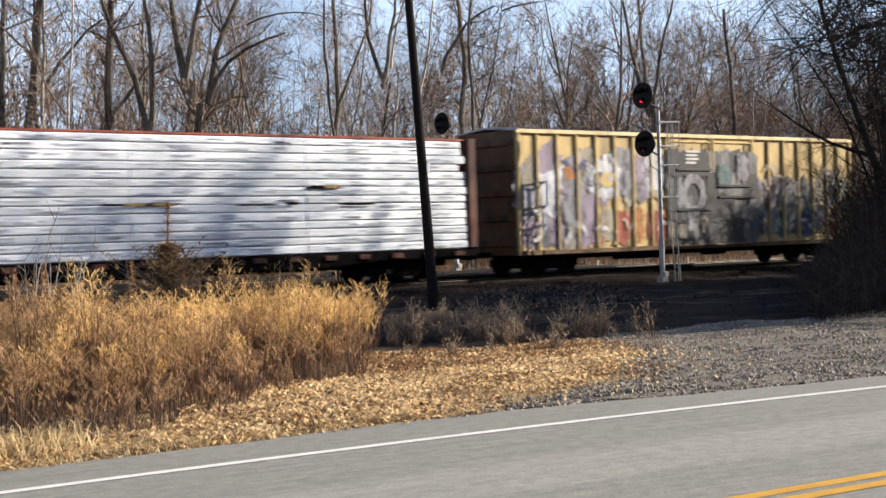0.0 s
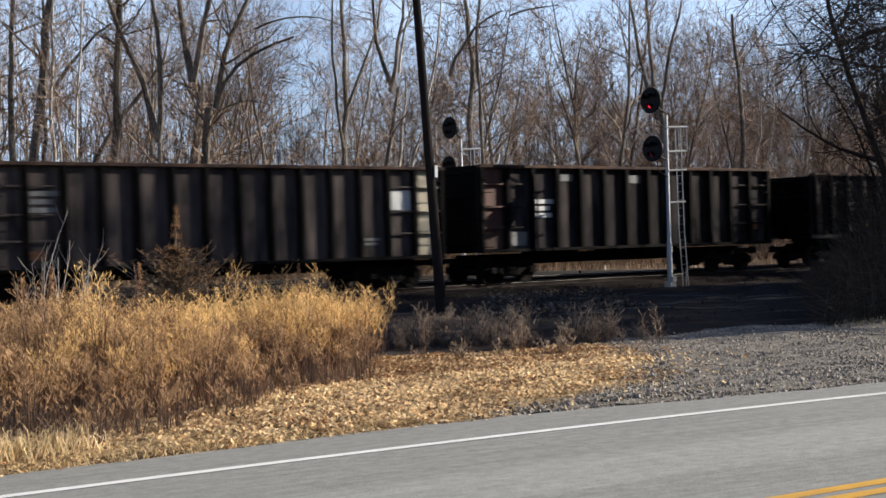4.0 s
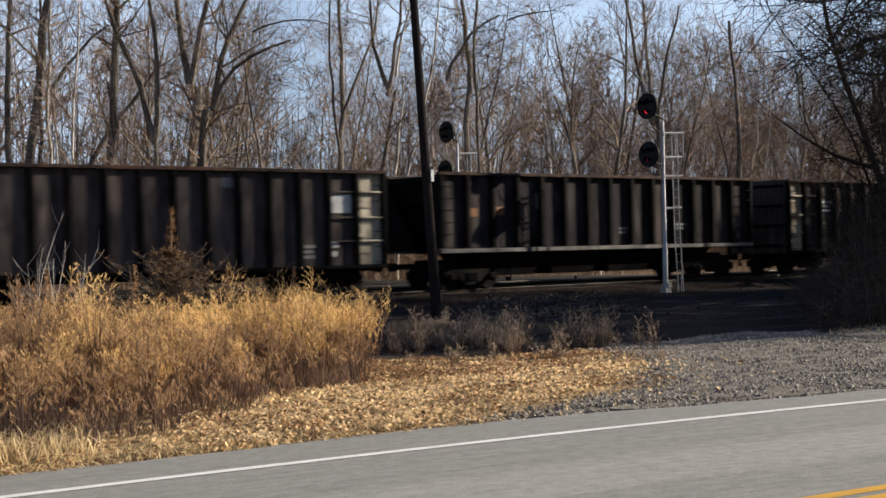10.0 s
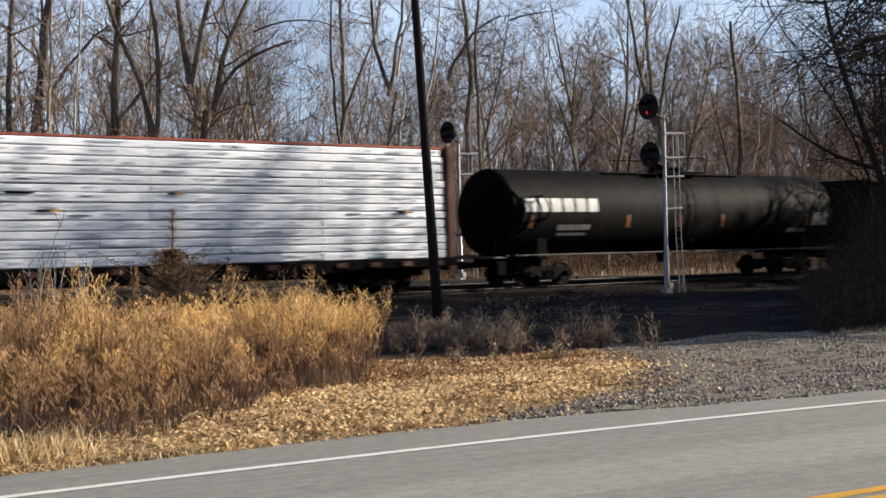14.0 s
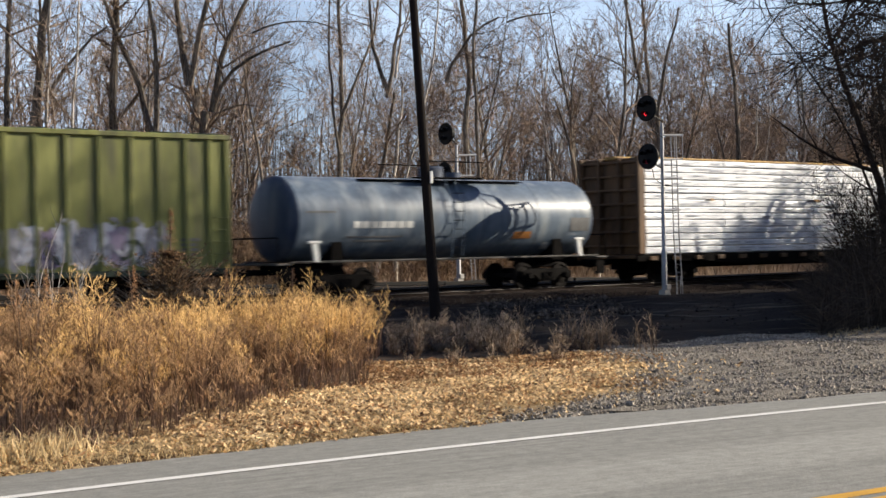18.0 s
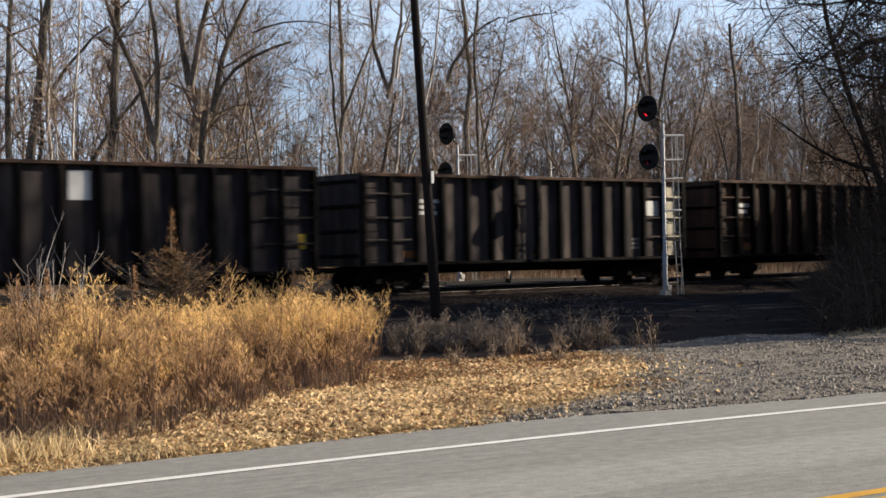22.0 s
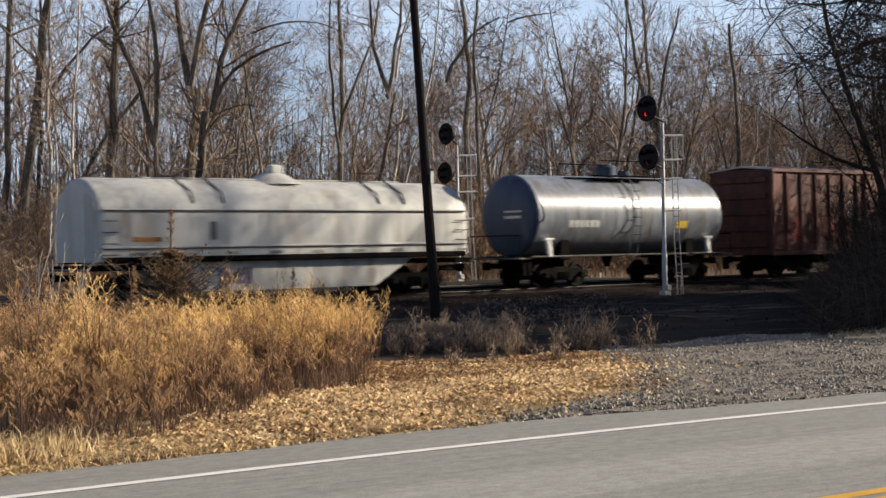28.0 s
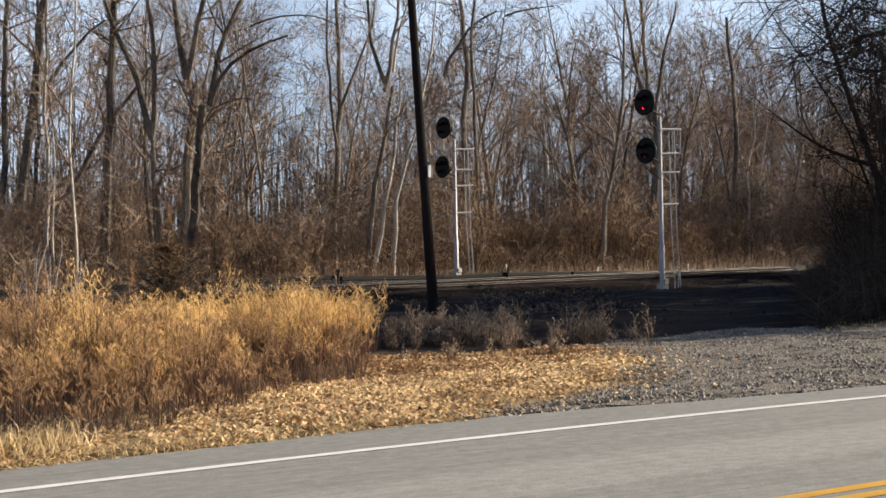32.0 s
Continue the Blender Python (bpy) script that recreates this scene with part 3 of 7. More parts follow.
def on_drive(r):
    while True:
        d = 0.70 + 8.0 * r.random() ** 1.35
        y0 = 9.0 + d
        x = gravel_left(y0) + 14.5 * r.random() ** 1.2 - 0.9 * r.random() ** 2 + 0.6 * noise.noise((y0 * 3.4, 1, 1))
        y = verge_y(x) + max(d, rim(x) + 0.05 * r.random())
        if x < 1.42 * y + 1:
            return x, y, ground_z(x, y) + 0.02


def on_verge(r):
    x = r.uniform(6.4, 22)
    y = verge_y(x) + rim(x) - 0.03 + 0.9 * r.random() ** 1.5
    return x, y, ground_z(x, y) + 0.005


def on_bank(r):
    x = r.uniform(8, 55)
    y = r.uniform(33.0, 35.0)
    return x, y, clamp(-0.2 + (y - 33.0) * 0.24, -0.2, 0.03)


single("gravel_stones", stones(30000, on_drive, 0.022, 3), STONE, "loose grey crushed stones on the drive", "gravel", "stuff")
def on_cinder(r):
    y = r.uniform(17, 33)
    x = 9.5 + (y - 15.4) * 0.42 + 26 * r.random()
    return x, y, ground_z(x, y) + 0.05 + 0.22 * max(0, noise.noise((x * 0.30, y * 0.30, 31))) * clamp((y - 17) / 3, 0, 1) * clamp((32 - y) / 3, 0, 1)


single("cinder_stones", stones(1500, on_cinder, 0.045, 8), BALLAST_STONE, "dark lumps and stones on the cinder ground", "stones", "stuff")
single("verge_stones", stones(5200, on_verge, 0.017, 4), STONE, "grey stones and grit along the asphalt's edge", "gravel", "stuff")

def on_rubble(r):
    while True:
        y = r.uniform(22.5, 34.5)
        x = 0.77 * y + r.uniform(-1.4, 4.2)
        if noise.noise((x * 0.7, y * 0.35, 51)) > -0.12 - 0.3 * r.random():
            mound = 0.22 * max(0, noise.noise((x * 0.30, y * 0.30, 31))) * clamp((y - 17) / 3, 0, 1) * clamp((32 - y) / 3, 0, 1)
            return x, y, ground_z(x, y) + 0.05 + mound + 0.10 * r.random() ** 2


single("rubble", stones(2600, on_rubble, 0.055, 88), RUBBLE, "grey-brown broken rubble strewn before the track", "rubble", "stuff")

# pale streaks on the cinder ground
s, r = Shape(), random.Random(57)
for x, y, length in ((20.3, 20.7, 3.6), (18.2, 21.2, 1.6), (22.5, 22.2, 1.9), (26.2, 23.5, 2.2), (23.0, 26.7, 1.8), (27.4, 27.0, 1.8), (21.4, 24.4, 1.4), (24.8, 21.2, 2.4)):
    turn, k, n = r.uniform(-0.78, -0.66), len(s.v), 18
    for i in range(n + 1):
        a = length * (i / n - 0.5)
        wide = 0.11 * math.sin(math.pi * i / n) ** 0.5 * r.uniform(0.5, 1.4) + 0.01
        drift = 0.12 * noise.noise((a * 1.3, x, 3))
        for b in (drift - wide, drift, drift + wide):
            px, py = x + a * math.cos(turn) - b * math.sin(turn), y + a * math.sin(turn) + b * math.cos(turn)
            mound = 0.22 * max(0, noise.noise((px * 0.30, py * 0.30, 31))) * clamp((py - 17) / 3, 0, 1) * clamp((32 - py) / 3, 0, 1)
            s.v.append((px, py, ground_z(px, py) + 0.045 + mound + 0.03 * noise.noise((px * 1.9, py * 1.9, 6)) + (0.035 if b == drift else 0.008)))
    s.f += [(k + 3 * i + c, k + 3 * i + 3 + c, k + 3 * i + 4 + c, k + 3 * i + 1 + c) for i in range(n) for c in (0, 1)]
single("pale_streaks", s, CINDER_PALE, "pale streaks over the dark cinder ground", "ground", "stuff", smooth=True)

# the track bed
bed = Shape()
bx = [-300, -150, -80] + [-40 + 2 * i for i in range(80)] + [140, 200, 400]
profile = ((32.7, -0.30), (33.2, -0.16), (34.0, 0.03), (34.5, 0.06), (41.6, 0.06), (42.4, 0.06), (43.2, 0.0), (43.9, -0.15))
for x in bx:
    for y, z in profile:
        bed.v.append((x, y + 0.12 * noise.noise((x * 0.4, y, 2)), z + 0.03 * noise.noise((x * 0.8, y, 7))))
n = len(profile)
bed.f = [(j * n + i, (j + 1) * n + i, (j + 1) * n + i + 1, j * n + i + 1) for j in range(len(bx) - 1) for i in range(n - 1)]
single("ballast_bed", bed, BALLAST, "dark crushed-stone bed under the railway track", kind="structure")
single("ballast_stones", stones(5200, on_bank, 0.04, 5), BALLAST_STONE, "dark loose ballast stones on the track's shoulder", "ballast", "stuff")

RAIL_PROFILE = [(-0.07, 0), (0.07, 0), (0.07, 0.012), (0.012, 0.03), (0.012, 0.12), (0.036, 0.13), (0.036, 0.158), (-0.036, 0.158), (-0.036, 0.13),
                (-0.012, 0.12), (-0.012, 0.03), (-0.07, 0.012)]


def rail_track(y0, label):
    track = thing("railway_track", label, "railway track", kind="structure")
    for side in (-0.7525, 0.7525):
        s = Shape()
        stations = [-300 + 10 * i for i in range(71)]
        s.rings([[(x, y0 + side + a, RAIL - 0.172 + b) for a, b in RAIL_PROFILE] for x in stations])
        rail = part("rail", s, RAIL_STEEL, track)
        top = Shape()
        for x in stations:
            top.v += [(x, y0 + side - 0.033, RAIL - 0.010), (x, y0 + side - 0.026, RAIL), (x, y0 + side + 0.026, RAIL), (x, y0 + side + 0.033, RAIL - 0.010)]
        top.f = [(4 * i + j, 4 * i + 4 + j, 4 * i + 5 + j, 4 * i + 1 + j) for i in range(len(stations) - 1) for j in range(3)]
        part("rail_head", top, RAIL_TOP, rail, "bright worn running surface")
    me = Shape().box(0, 0, 0, 0.23, 2.6, 0.16, 0.02).mesh("tie", TIE_WOOD)
    for i in range(140):
        part("tie", me, None, track, at=pose(4 + 0.56 * i, y0 + rnd.uniform(-0.06, 0.06), RAIL - 0.20 + rnd.uniform(-0.012, 0.012), 0, 0, rnd.uniform(-1.2, 1.2)))
    return track


# short pale stakes in the grass of the far bank
for side, tall, tilt in ((118, 0.62, -14), (276, 0.36, 3), (436, 0.34, 0)):
    deep_y = 44.2
    x = deep_y * DEEP / math.tan(radians(50.5) - math.atan(side / 2592)) - SKEW * deep_y
    single("marker_stake", Shape().box(0, 0, tall / 2 - 0.1, 0.10, 0.07, tall + 0.2, 0.012), SAPLING_BARK, "short pale wooden stake in the bank's dry grass", "stake",
           at=pose(x, deep_y, ground_z(x, deep_y) + 0.05, 0, tilt, 0), group="stakes on the far bank")

rail_track(NEAR_TRACK, "near railway track with worn steel rails on wooden ties")
rail_track(FAR_TRACK, "second railway track with rusty rails on wooden ties")

# a row of long tarred timbers lying along the far side, some stacked askew
for x0, x1, z0, z1 in ((6.0, 18.4, 0.36, 0.39), (18.6, 24.3, 0.38, 0.47), (24.6, 29.8, 0.40, 0.31), (29.6, 33.2, 0.27, 0.33), (33.0, 36.9, 0.32, 0.26), (37.0, 42.6, 0.25, 0.12),
                       (42.6, 51.5, 0.11, 0.05), (51.6, 64.0, 0.05, 0.04)):
    length, turn = (x1 - x0) / TALL, math.degrees(math.atan2(z1 - z0, x1 - x0))
    timber = thing("old_timber", "long black tarred timber lying beside the far track", "timber", pose(x0, 43.3 + rnd.uniform(-0.04, 0.04), z0, 0, -turn, rnd.uniform(-0.4, 0.4)),
                   "timbers along the far track")
    part("upper_beam", Shape().box(length / 2, 0, -0.09, length, 0.24, 0.18, 0.03), TAR_WOOD, timber)
    part("lower_beam", Shape().box(length / 2, -0.05, -0.30, length, 0.28, 0.22, 0.03), TAR_WOOD, timber)
for x, h in ((24.42, 0.30), (33.1, 0.16)):
    single("timber_stake", Shape().box(0, 0, h / 2, 0.09, 0.09, h + 0.4, 0.015), TAR_WOOD, "short black stake between the timbers", "stake", at=pose(x, 43.12, 0.2, 0, 4, 0), group="stakes by the timbers")


# ---------------------------------------------------------------- bare trees
def bough(s, r, start, way, length, radius, sides, steps, wander, rise, taper=0.25):
    """One branch as a tapering bent bar; returns its path, radii."""
    pts, rad, p, d = [Vector(start)], [radius], Vector(start), Vector(way).normalized()
    for i in range(steps):
        d = d + Vector((r.gauss(0, wander), r.gauss(0, wander), r.gauss(0, wander * 0.6) + rise))
        d.normalize()
        p = p + d * (length / steps)
        pts.append(p.copy())
        rad.append(radius * (1 - (1 - taper) * (i + 1) / steps))
    s.tube(pts, rad, sides, caps=False)
    return pts, rad


def along(pts, rad, t):
    k = clamp(t, 0, 0.999) * (len(pts) - 1)
    i = int(k)
    return pts[i].lerp(pts[i + 1], k - i), rad[i] + (rad[i + 1] - rad[i]) * (k - i), (pts[i + 1] - pts[i]).normalized()


def sideways(r, d, angle):
    o = d.orthogonal().normalized()
    o.rotate(Matrix.Rotation(r.uniform(0, math.tau), 3, d))
    return (d * math.cos(angle) + o * math.sin(angle)).normalized()


def grow(seed, height, radius, lean=(0, 0), stems=1, fork=0.35, spread=0.22, limbs=11, subs=6, twigs=6, first=0.35, limb_len=0.34, twig_r=0.008, twig_steps=2):
    """A bare tree about the origin: the trunk's shape and the crown's."""
    r = random.Random(seed)
    trunk, crown = Shape(), Shape()
    leads = []
    base_way = Vector((lean[0], lean[1], 1)).normalized()
    if stems == 1:
        leads.append(bough(trunk, r, (0, 0, -0.15), base_way, height, radius, 8, 9, 0.065, 0.02, 0.12))
    else:
        pts, rad = bough(trunk, r, (0, 0, -0.15), base_way, height * fork + 0.15, radius, 8, 4, 0.03, 0.02, 0.8)
        turn = r.uniform(0, 0.6)
        for k in range(stems):
            a = turn + math.tau * k / stems
            w = Vector((base_way.x + spread * math.cos(a), base_way.y + spread * 0.6 * math.sin(a), 1))
            leads.append(bough(trunk, r, pts[-1], w, height * (1 - fork) * r.uniform(0.85, 1.05), rad[-1] * r.uniform(0.6, 0.8), 7, 7, 0.085, 0.035, 0.12))
    per = max(3, limbs // len(leads))
    for pts, rad in leads:
        whole = sum((pts[i + 1] - pts[i]).length for i in range(len(pts) - 1))
        for k in range(per):
            t = (first if stems == 1 else 0.12) + (0.98 - (first if stems == 1 else 0.12)) * (k + r.random()) / per
            p, w, d = along(pts, rad, t)
            ll = height * limb_len * (1.15 - 0.75 * t) * r.uniform(0.7, 1.25)
            lp, lr = bough(crown, r, p, sideways(r, d, radians(r.uniform(30, 62))), ll, w * r.uniform(0.42, 0.75), 5, 6, 0.15, 0.06, 0.18)
            for m in range(subs):
                q, w2, d2 = along(lp, lr, 0.2 + 0.78 * (m + r.random()) / subs)
                sp, sr = bough(crown, r, q, sideways(r, d2, radians(r.uniform(25, 60))), ll * r.uniform(0.25, 0.5), max(w2 * 0.55, twig_r * 1.3), 3, 3, 0.13, 0.06, 0.35)
                for u in range(twigs):
                    q3, w3, d3 = along(sp, sr, 0.15 + 0.83 * (u + r.random()) / twigs)
                    bough(crown, r, q3, sideways(r, d3, radians(r.uniform(20, 60))), r.uniform(0.5, 1.3), twig_r, 3, twig_steps, 0.16, 0.05, 0.4)
    return trunk, crown


def bare_tree(name, at, shapes, bark, twig, label, group="bare trees of the wood"):
    t = thing(name, label, "tree", at, group)
    part("trunk", shapes[0], bark, t, smooth=True)
    part("crown", shapes[1], twig, t, "bare branches and fine twigs")
    return t


# the trees that stand out along the far side of the track; each stem of a tree: offset, start height,
# lean in degrees at its foot and at its tip, length, radius
ACROSS = Vector((0.772, -0.636, 0))


def leaning_tree(x, y, seed, bark, label, *stems):
    r = random.Random(seed)
    trunk, crown = Shape(), Shape()
    for offset, start, lean0, lean1, length, radius in stems:
        radius *= 1.2
        steps = max(5, int(length / 1.1))
        p = ACROSS * offset + Vector((0, 0, start))
        pts, rad, deep = [p.copy()], [radius], 0.0
        for k in range(steps):
            a = radians(lean0 + (lean1 - lean0) * (k + 0.5) / steps + r.gauss(0, 4.0))
            deep += r.gauss(0, 0.05)
            p = p + (ACROSS * math.sin(a) + Vector((0, 0, math.cos(a))) + Vector((0.636, 0.772, 0)) * deep).normalized() * (length / steps)
            pts.append(p.copy())
            rad.append(radius * (1 - 0.62 * (k + 1) / steps) if radius < 0.228 or len(stems) == 1 else radius * (1 - 0.3 * (k + 1) / steps))
        trunk.tube(pts, rad, 8 if radius > 0.08 else 5, caps=False)
        begin = 0.42 if start < 0 and length > 11 else 0.25
        if start < 0 and length < 10 and len(stems) > 1:
            begin = 0.6
        for k in range(int(5 + length * 0.75)):
            q, w, d = along(pts, rad, begin + (0.98 - begin) * r.random())
            ll = r.uniform(1.0, 3.4) * (0.7 if radius < 0.07 else 1)
            lp, lr = bough(crown, r, q, sideways(r, d, radians(r.uniform(35, 75))), ll, max(0.014, w * r.uniform(0.25, 0.5)), 4, 5, 0.17, 0.05, 0.25)
            for m in range(6):
                q2, w2, d2 = along(lp, lr, 0.15 + 0.83 * (m + r.random()) / 6)
                sp, sr = bough(crown, r, q2, sideways(r, d2, radians(r.uniform(25, 65))), ll * r.uniform(0.3, 0.55), max(w2 * 0.5, 0.009), 3, 3, 0.16, 0.04, 0.4)
                for u in range(5):
                    q3, w3, d3 = along(sp, sr, 0.15 + 0.83 * (u + r.random()) / 5)
                    bough(crown, r, q3, sideways(r, d3, radians(r.uniform(20, 60))), r.uniform(0.3, 0.9), 0.006, 3, 1, 0.16, 0.03, 0.4)
    return bare_tree("tree", pose(x, y, ground_z(x, y)), (trunk, crown), bark, TWIG, label)


leaning_tree(14.1, 53.4, 41, BARK, "leaning dark bare tree with several rough stems", (0, -0.1, 9, 8, 17.3, 0.2), (-0.6, -0.1, 7, -3, 17, 0.16),
             (1.57, 8.3, 28, 58, 4.3, 0.09), (1.06, -0.1, 6, -3, 17, 0.10))
leaning_tree(18.1, 53.1, 42, BARK, "tall straight dark bare tree", (0, -0.1, 4, 2, 17.6, 0.22))
leaning_tree(15.2, 56.3, 43, BARK, "strongly leaning bare tree with dark bark", (0, -0.1, 25, 41, 12.4, 0.17))
leaning_tree(19.5, 49.6, 44, BARK, "dark bare tree that forks and leans", (0, -0.1, -3, -3, 6.6, 0.18), (-0.35, 6.46, -22, -9, 8.4, 0.13), (-0.35, 6.3, 6, -6, 8.3, 0.12))
leaning_tree(20.2, 49.2, 45, BARK, "grey-barked bare tree forked like a letter V", (0, -0.1, 3, 1, 9.1, 0.21), (0.36, 8.9, -12, 5, 6.7, 0.14), (0.42, 8.9, 11, 20, 6.9, 0.13))
leaning_tree(19.9, 48.2, 46, BARK, "grey bare tree leaning out with an arching limb", (0, -0.1, 12, 6, 7.8, 0.2), (1.22, 7.6, 8, 31, 6.7, 0.13), (1.27, 7.8, 19, 84, 4.5, 0.09),
             (1.21, 7.4, 55, 110, 2.4, 0.04), (2.95, 10.9, 63, 110, 3.5, 0.04), (0.5, 3.6, 26, 105, 1.3, 0.04))
leaning_tree(31.5, 56.0, 47, BARK, "tall slim straight bare tree", (0, -0.1, 4, -1, 20, 0.15), (0.46, 8.8, 23, 4, 8.3, 0.08), (0.26, 6.8, -6, 4, 10.8, 0.07))
leaning_tree(28.8, 48.1, 48, BARK, "thin dark bare tree in a cluster", (0, -0.1, 4, 9, 9.1, 0.14), (1.0, 8.9, -20, 8, 5.7, 0.09), (0.92, 8.7, 14, 6, 6.0, 0.09))
leaning_tree(28.7, 47.6, 49, BARK_PALE, "pale-stemmed bare tree in a cluster", (0, -0.1, 8, 6, 9.7, 0.10), (1.15, 9.5, 0, 27, 4.8, 0.06))
leaning_tree(29.2, 46.6, 50, BARK_PALE, "leaning pale bare tree in a cluster", (0, -0.1, 5, 19, 7.4, 0.10), (1.29, 7.2, 12, 0, 7.7, 0.06), (1.29, 7.0, 4, 110, 1.9, 0.05))
leaning_tree(34.5, 49.1, 51, BARK, "bare tree with a wide arching limb", (0, -0.1, 5, -6, 18.9, 0.15), (-0.43, 9.9, 13, 71, 4.3, 0.09), (2.6, 12.8, 71, 89, 2.5, 0.05), (1.47, -0.1, -11, 14, 18.9, 0.09))
leaning_tree(56.6, 58.2, 52, BARK, "bare tree with a fan of tall stems", (0, -0.1, 1, 1, 9.5, 0.24), (0.04, 9.4, -16, -5, 11.3, 0.13), (0.17, 9.4, 0, -1, 11.2, 0.13),
             (0.42, 9.4, 3, 17, 7.9, 0.12), (-0.54, 12.2, -39, -74, 4.0, 0.06))
leaning_tree(55.2, 49.5, 53, BARK, "tall straight bare tree with dark bark", (0, -0.1, 0, -3, 14.8, 0.17))
leaning_tree(57.2, 50.5, 54, BARK_PALE, "pale slim bare tree", (0, -0.1, 0, 9, 12.3, 0.08))
leaning_tree(47.2, 55.0, 55, BARK, "bare tree with many upright stems", (0, -0.1, 2, -2, 5.4, 0.2), (0, 5.35, -8, -18, 5.3, 0.1), (0.1, 5.34, -3, 19, 5.9, 0.1), (0.05, 5.3, -9, 9, 8.1, 0.08))
leaning_tree(13.9, 48.0, 56, BARK_PALE, "slender pale-barked bare tree", (0, -0.1, 6, 3, 13, 0.09), (0.5, -0.1, 2, -4, 9, 0.05))

# the wood behind them
kinds = []
for i in range(9):
    tr, cr = grow(100 + i, 15 + 1.1 * (i % 5), (0.10, 0.16, 0.12, 0.20, 0.09, 0.14, 0.11, 0.18, 0.13)[i], (rnd.uniform(-0.08, 0.08), rnd.uniform(-0.08, 0.08)), 1 + (i % 3 == 0) + (i % 4 == 1),
                  0.3, 0.2, limbs=15, subs=6, twigs=4, first=0.25, limb_len=0.36, twig_r=0.010, twig_steps=1)
    kinds.append((tr.mesh("trunk", BARK_PALE if i in (3, 4, 6) else BARK, True), cr.mesh("crown", TWIG)))
spots = []
tries = 0
while len(spots) < 112 and tries < 9000:
    tries += 1
    y = 47 + 62 * rnd.random() ** 1.25
    x = rnd.uniform(0.18 * y, 1.48 * y)
    if y < 58 and rnd.random() < 0.8:
        continue
    if all((x - a) ** 2 + (y - b) ** 2 > 4.0 for a, b in spots):
        spots.append((x, y))
for i, (x, y) in enumerate(spots):
    k = kinds[i % 9]
    t = thing("tree", "slim bare tree in a winter wood", "tree", pose(x, y, ground_z(x, y) - 0.05, 0, 0, rnd.uniform(0, 360)), "bare trees of the wood")
    t.scale = [TALL * (rnd.uniform(0.8, 1.2))] * 3
    part("trunk", k[0], None, t)
    part("crown", k[1], None, t)

# the deeper wood, a brown haze of branches
deep = []
for i in range(4):
    tr, cr = grow(150 + i, 14 + i, 0.12, (rnd.uniform(-0.05, 0.05), 0), 1 + i % 2, 0.25, 0.2, limbs=18, subs=6, twigs=4, first=0.1, limb_len=0.34, twig_r=0.021, twig_steps=1)
    deep.append((tr.mesh("trunk", BARK, True), cr.mesh("crown", TWIG)))
for i in range(88):
    y = rnd.uniform(66, 112)
    x = (0.2 + 1.26 * rnd.random() ** 0.75) * y
    t = thing("tree", "brown bare tree deep in the wood", "tree", pose(x, y, ground_z(x, y) - 0.05, 0, 0, rnd.uniform(0, 360)), "bare trees deep in the wood")
    t.scale = [TALL * (rnd.uniform(0.85, 1.35))] * 3
    part("trunk", deep[i % 4][0], None, t)
    part("crown", deep[i % 4][1], None, t)

# far trunks and undergrowth
s = Shape()
for _ in range(2600):
    y = rnd.uniform(85, 125)
    x = rnd.uniform(0.15 * y, 1.5 * y)
    h, r0 = rnd.uniform(4, 15), rnd.uniform(0.02, 0.09)
    lx = rnd.gauss(0, 0.06) * h
    s.tube([(x, y, 0.2), (x + lx * 0.4, y, h * 0.5), (x + lx, y, h)], [r0, r0 * 0.75, r0 * 0.3], 3, caps=False)
for _ in range(4200):
    y = rnd.uniform(78, 126)
    x = rnd.uniform(0.15 * y, 1.5 * y)
    h = rnd.uniform(1.5, 6.5) * (0.6 + 0.8 * clamp(0.5 + noise.noise((x * 0.06, y * 0.06, 3)), 0, 1))
    lx = rnd.gauss(0, 0.28) * h
    s.tube([(x, y, 0.1), (x + lx * 0.3, y, h * 0.6), (x + lx, y, h)], [0.035, 0.028, 0.01], 3, caps=False)
    for _ in range(3):
        f, a = rnd.uniform(0.3, 1.0), rnd.uniform(-1.3, 1.3)
        s.tube([(x + lx * f, y, h * f), (x + lx * f + math.sin(a) * h * 0.3, y, h * f + math.cos(a) * h * 0.3)], [0.02, 0.008], 3, caps=False)
single("far_wood", s, TWIG, "distant bare trunks and thickets of the wood", "wood", "stuff")

# a pale house glimpsed through the trunks
house = thing("house", "small white house far off behind the bare trees", "house", pose(40.3, 110.0, ground_z(40, 110), 0, 0, -20))
part("wall", Shape().box(0, 0, 2.9, 4.6, 4.0, 6.2, 0.05), TAG_WHITE, house, "white clapboard walls")
part("roof", Shape().prism([(-2.7, 5.9), (2.7, 5.9), (0, 7.8)], -2.3, 2.3), ROOF_ZINC, house, "pale grey gabled roof")
part("window", Shape().box(-0.9, -2.03, 4.2, 0.9, 0.08, 1.3, 0.02), LENS_DARK, house, "dark window")
part("window", Shape().box(1.0, -2.03, 4.2, 0.9, 0.08, 1.3, 0.02), LENS_DARK, house, "dark window")

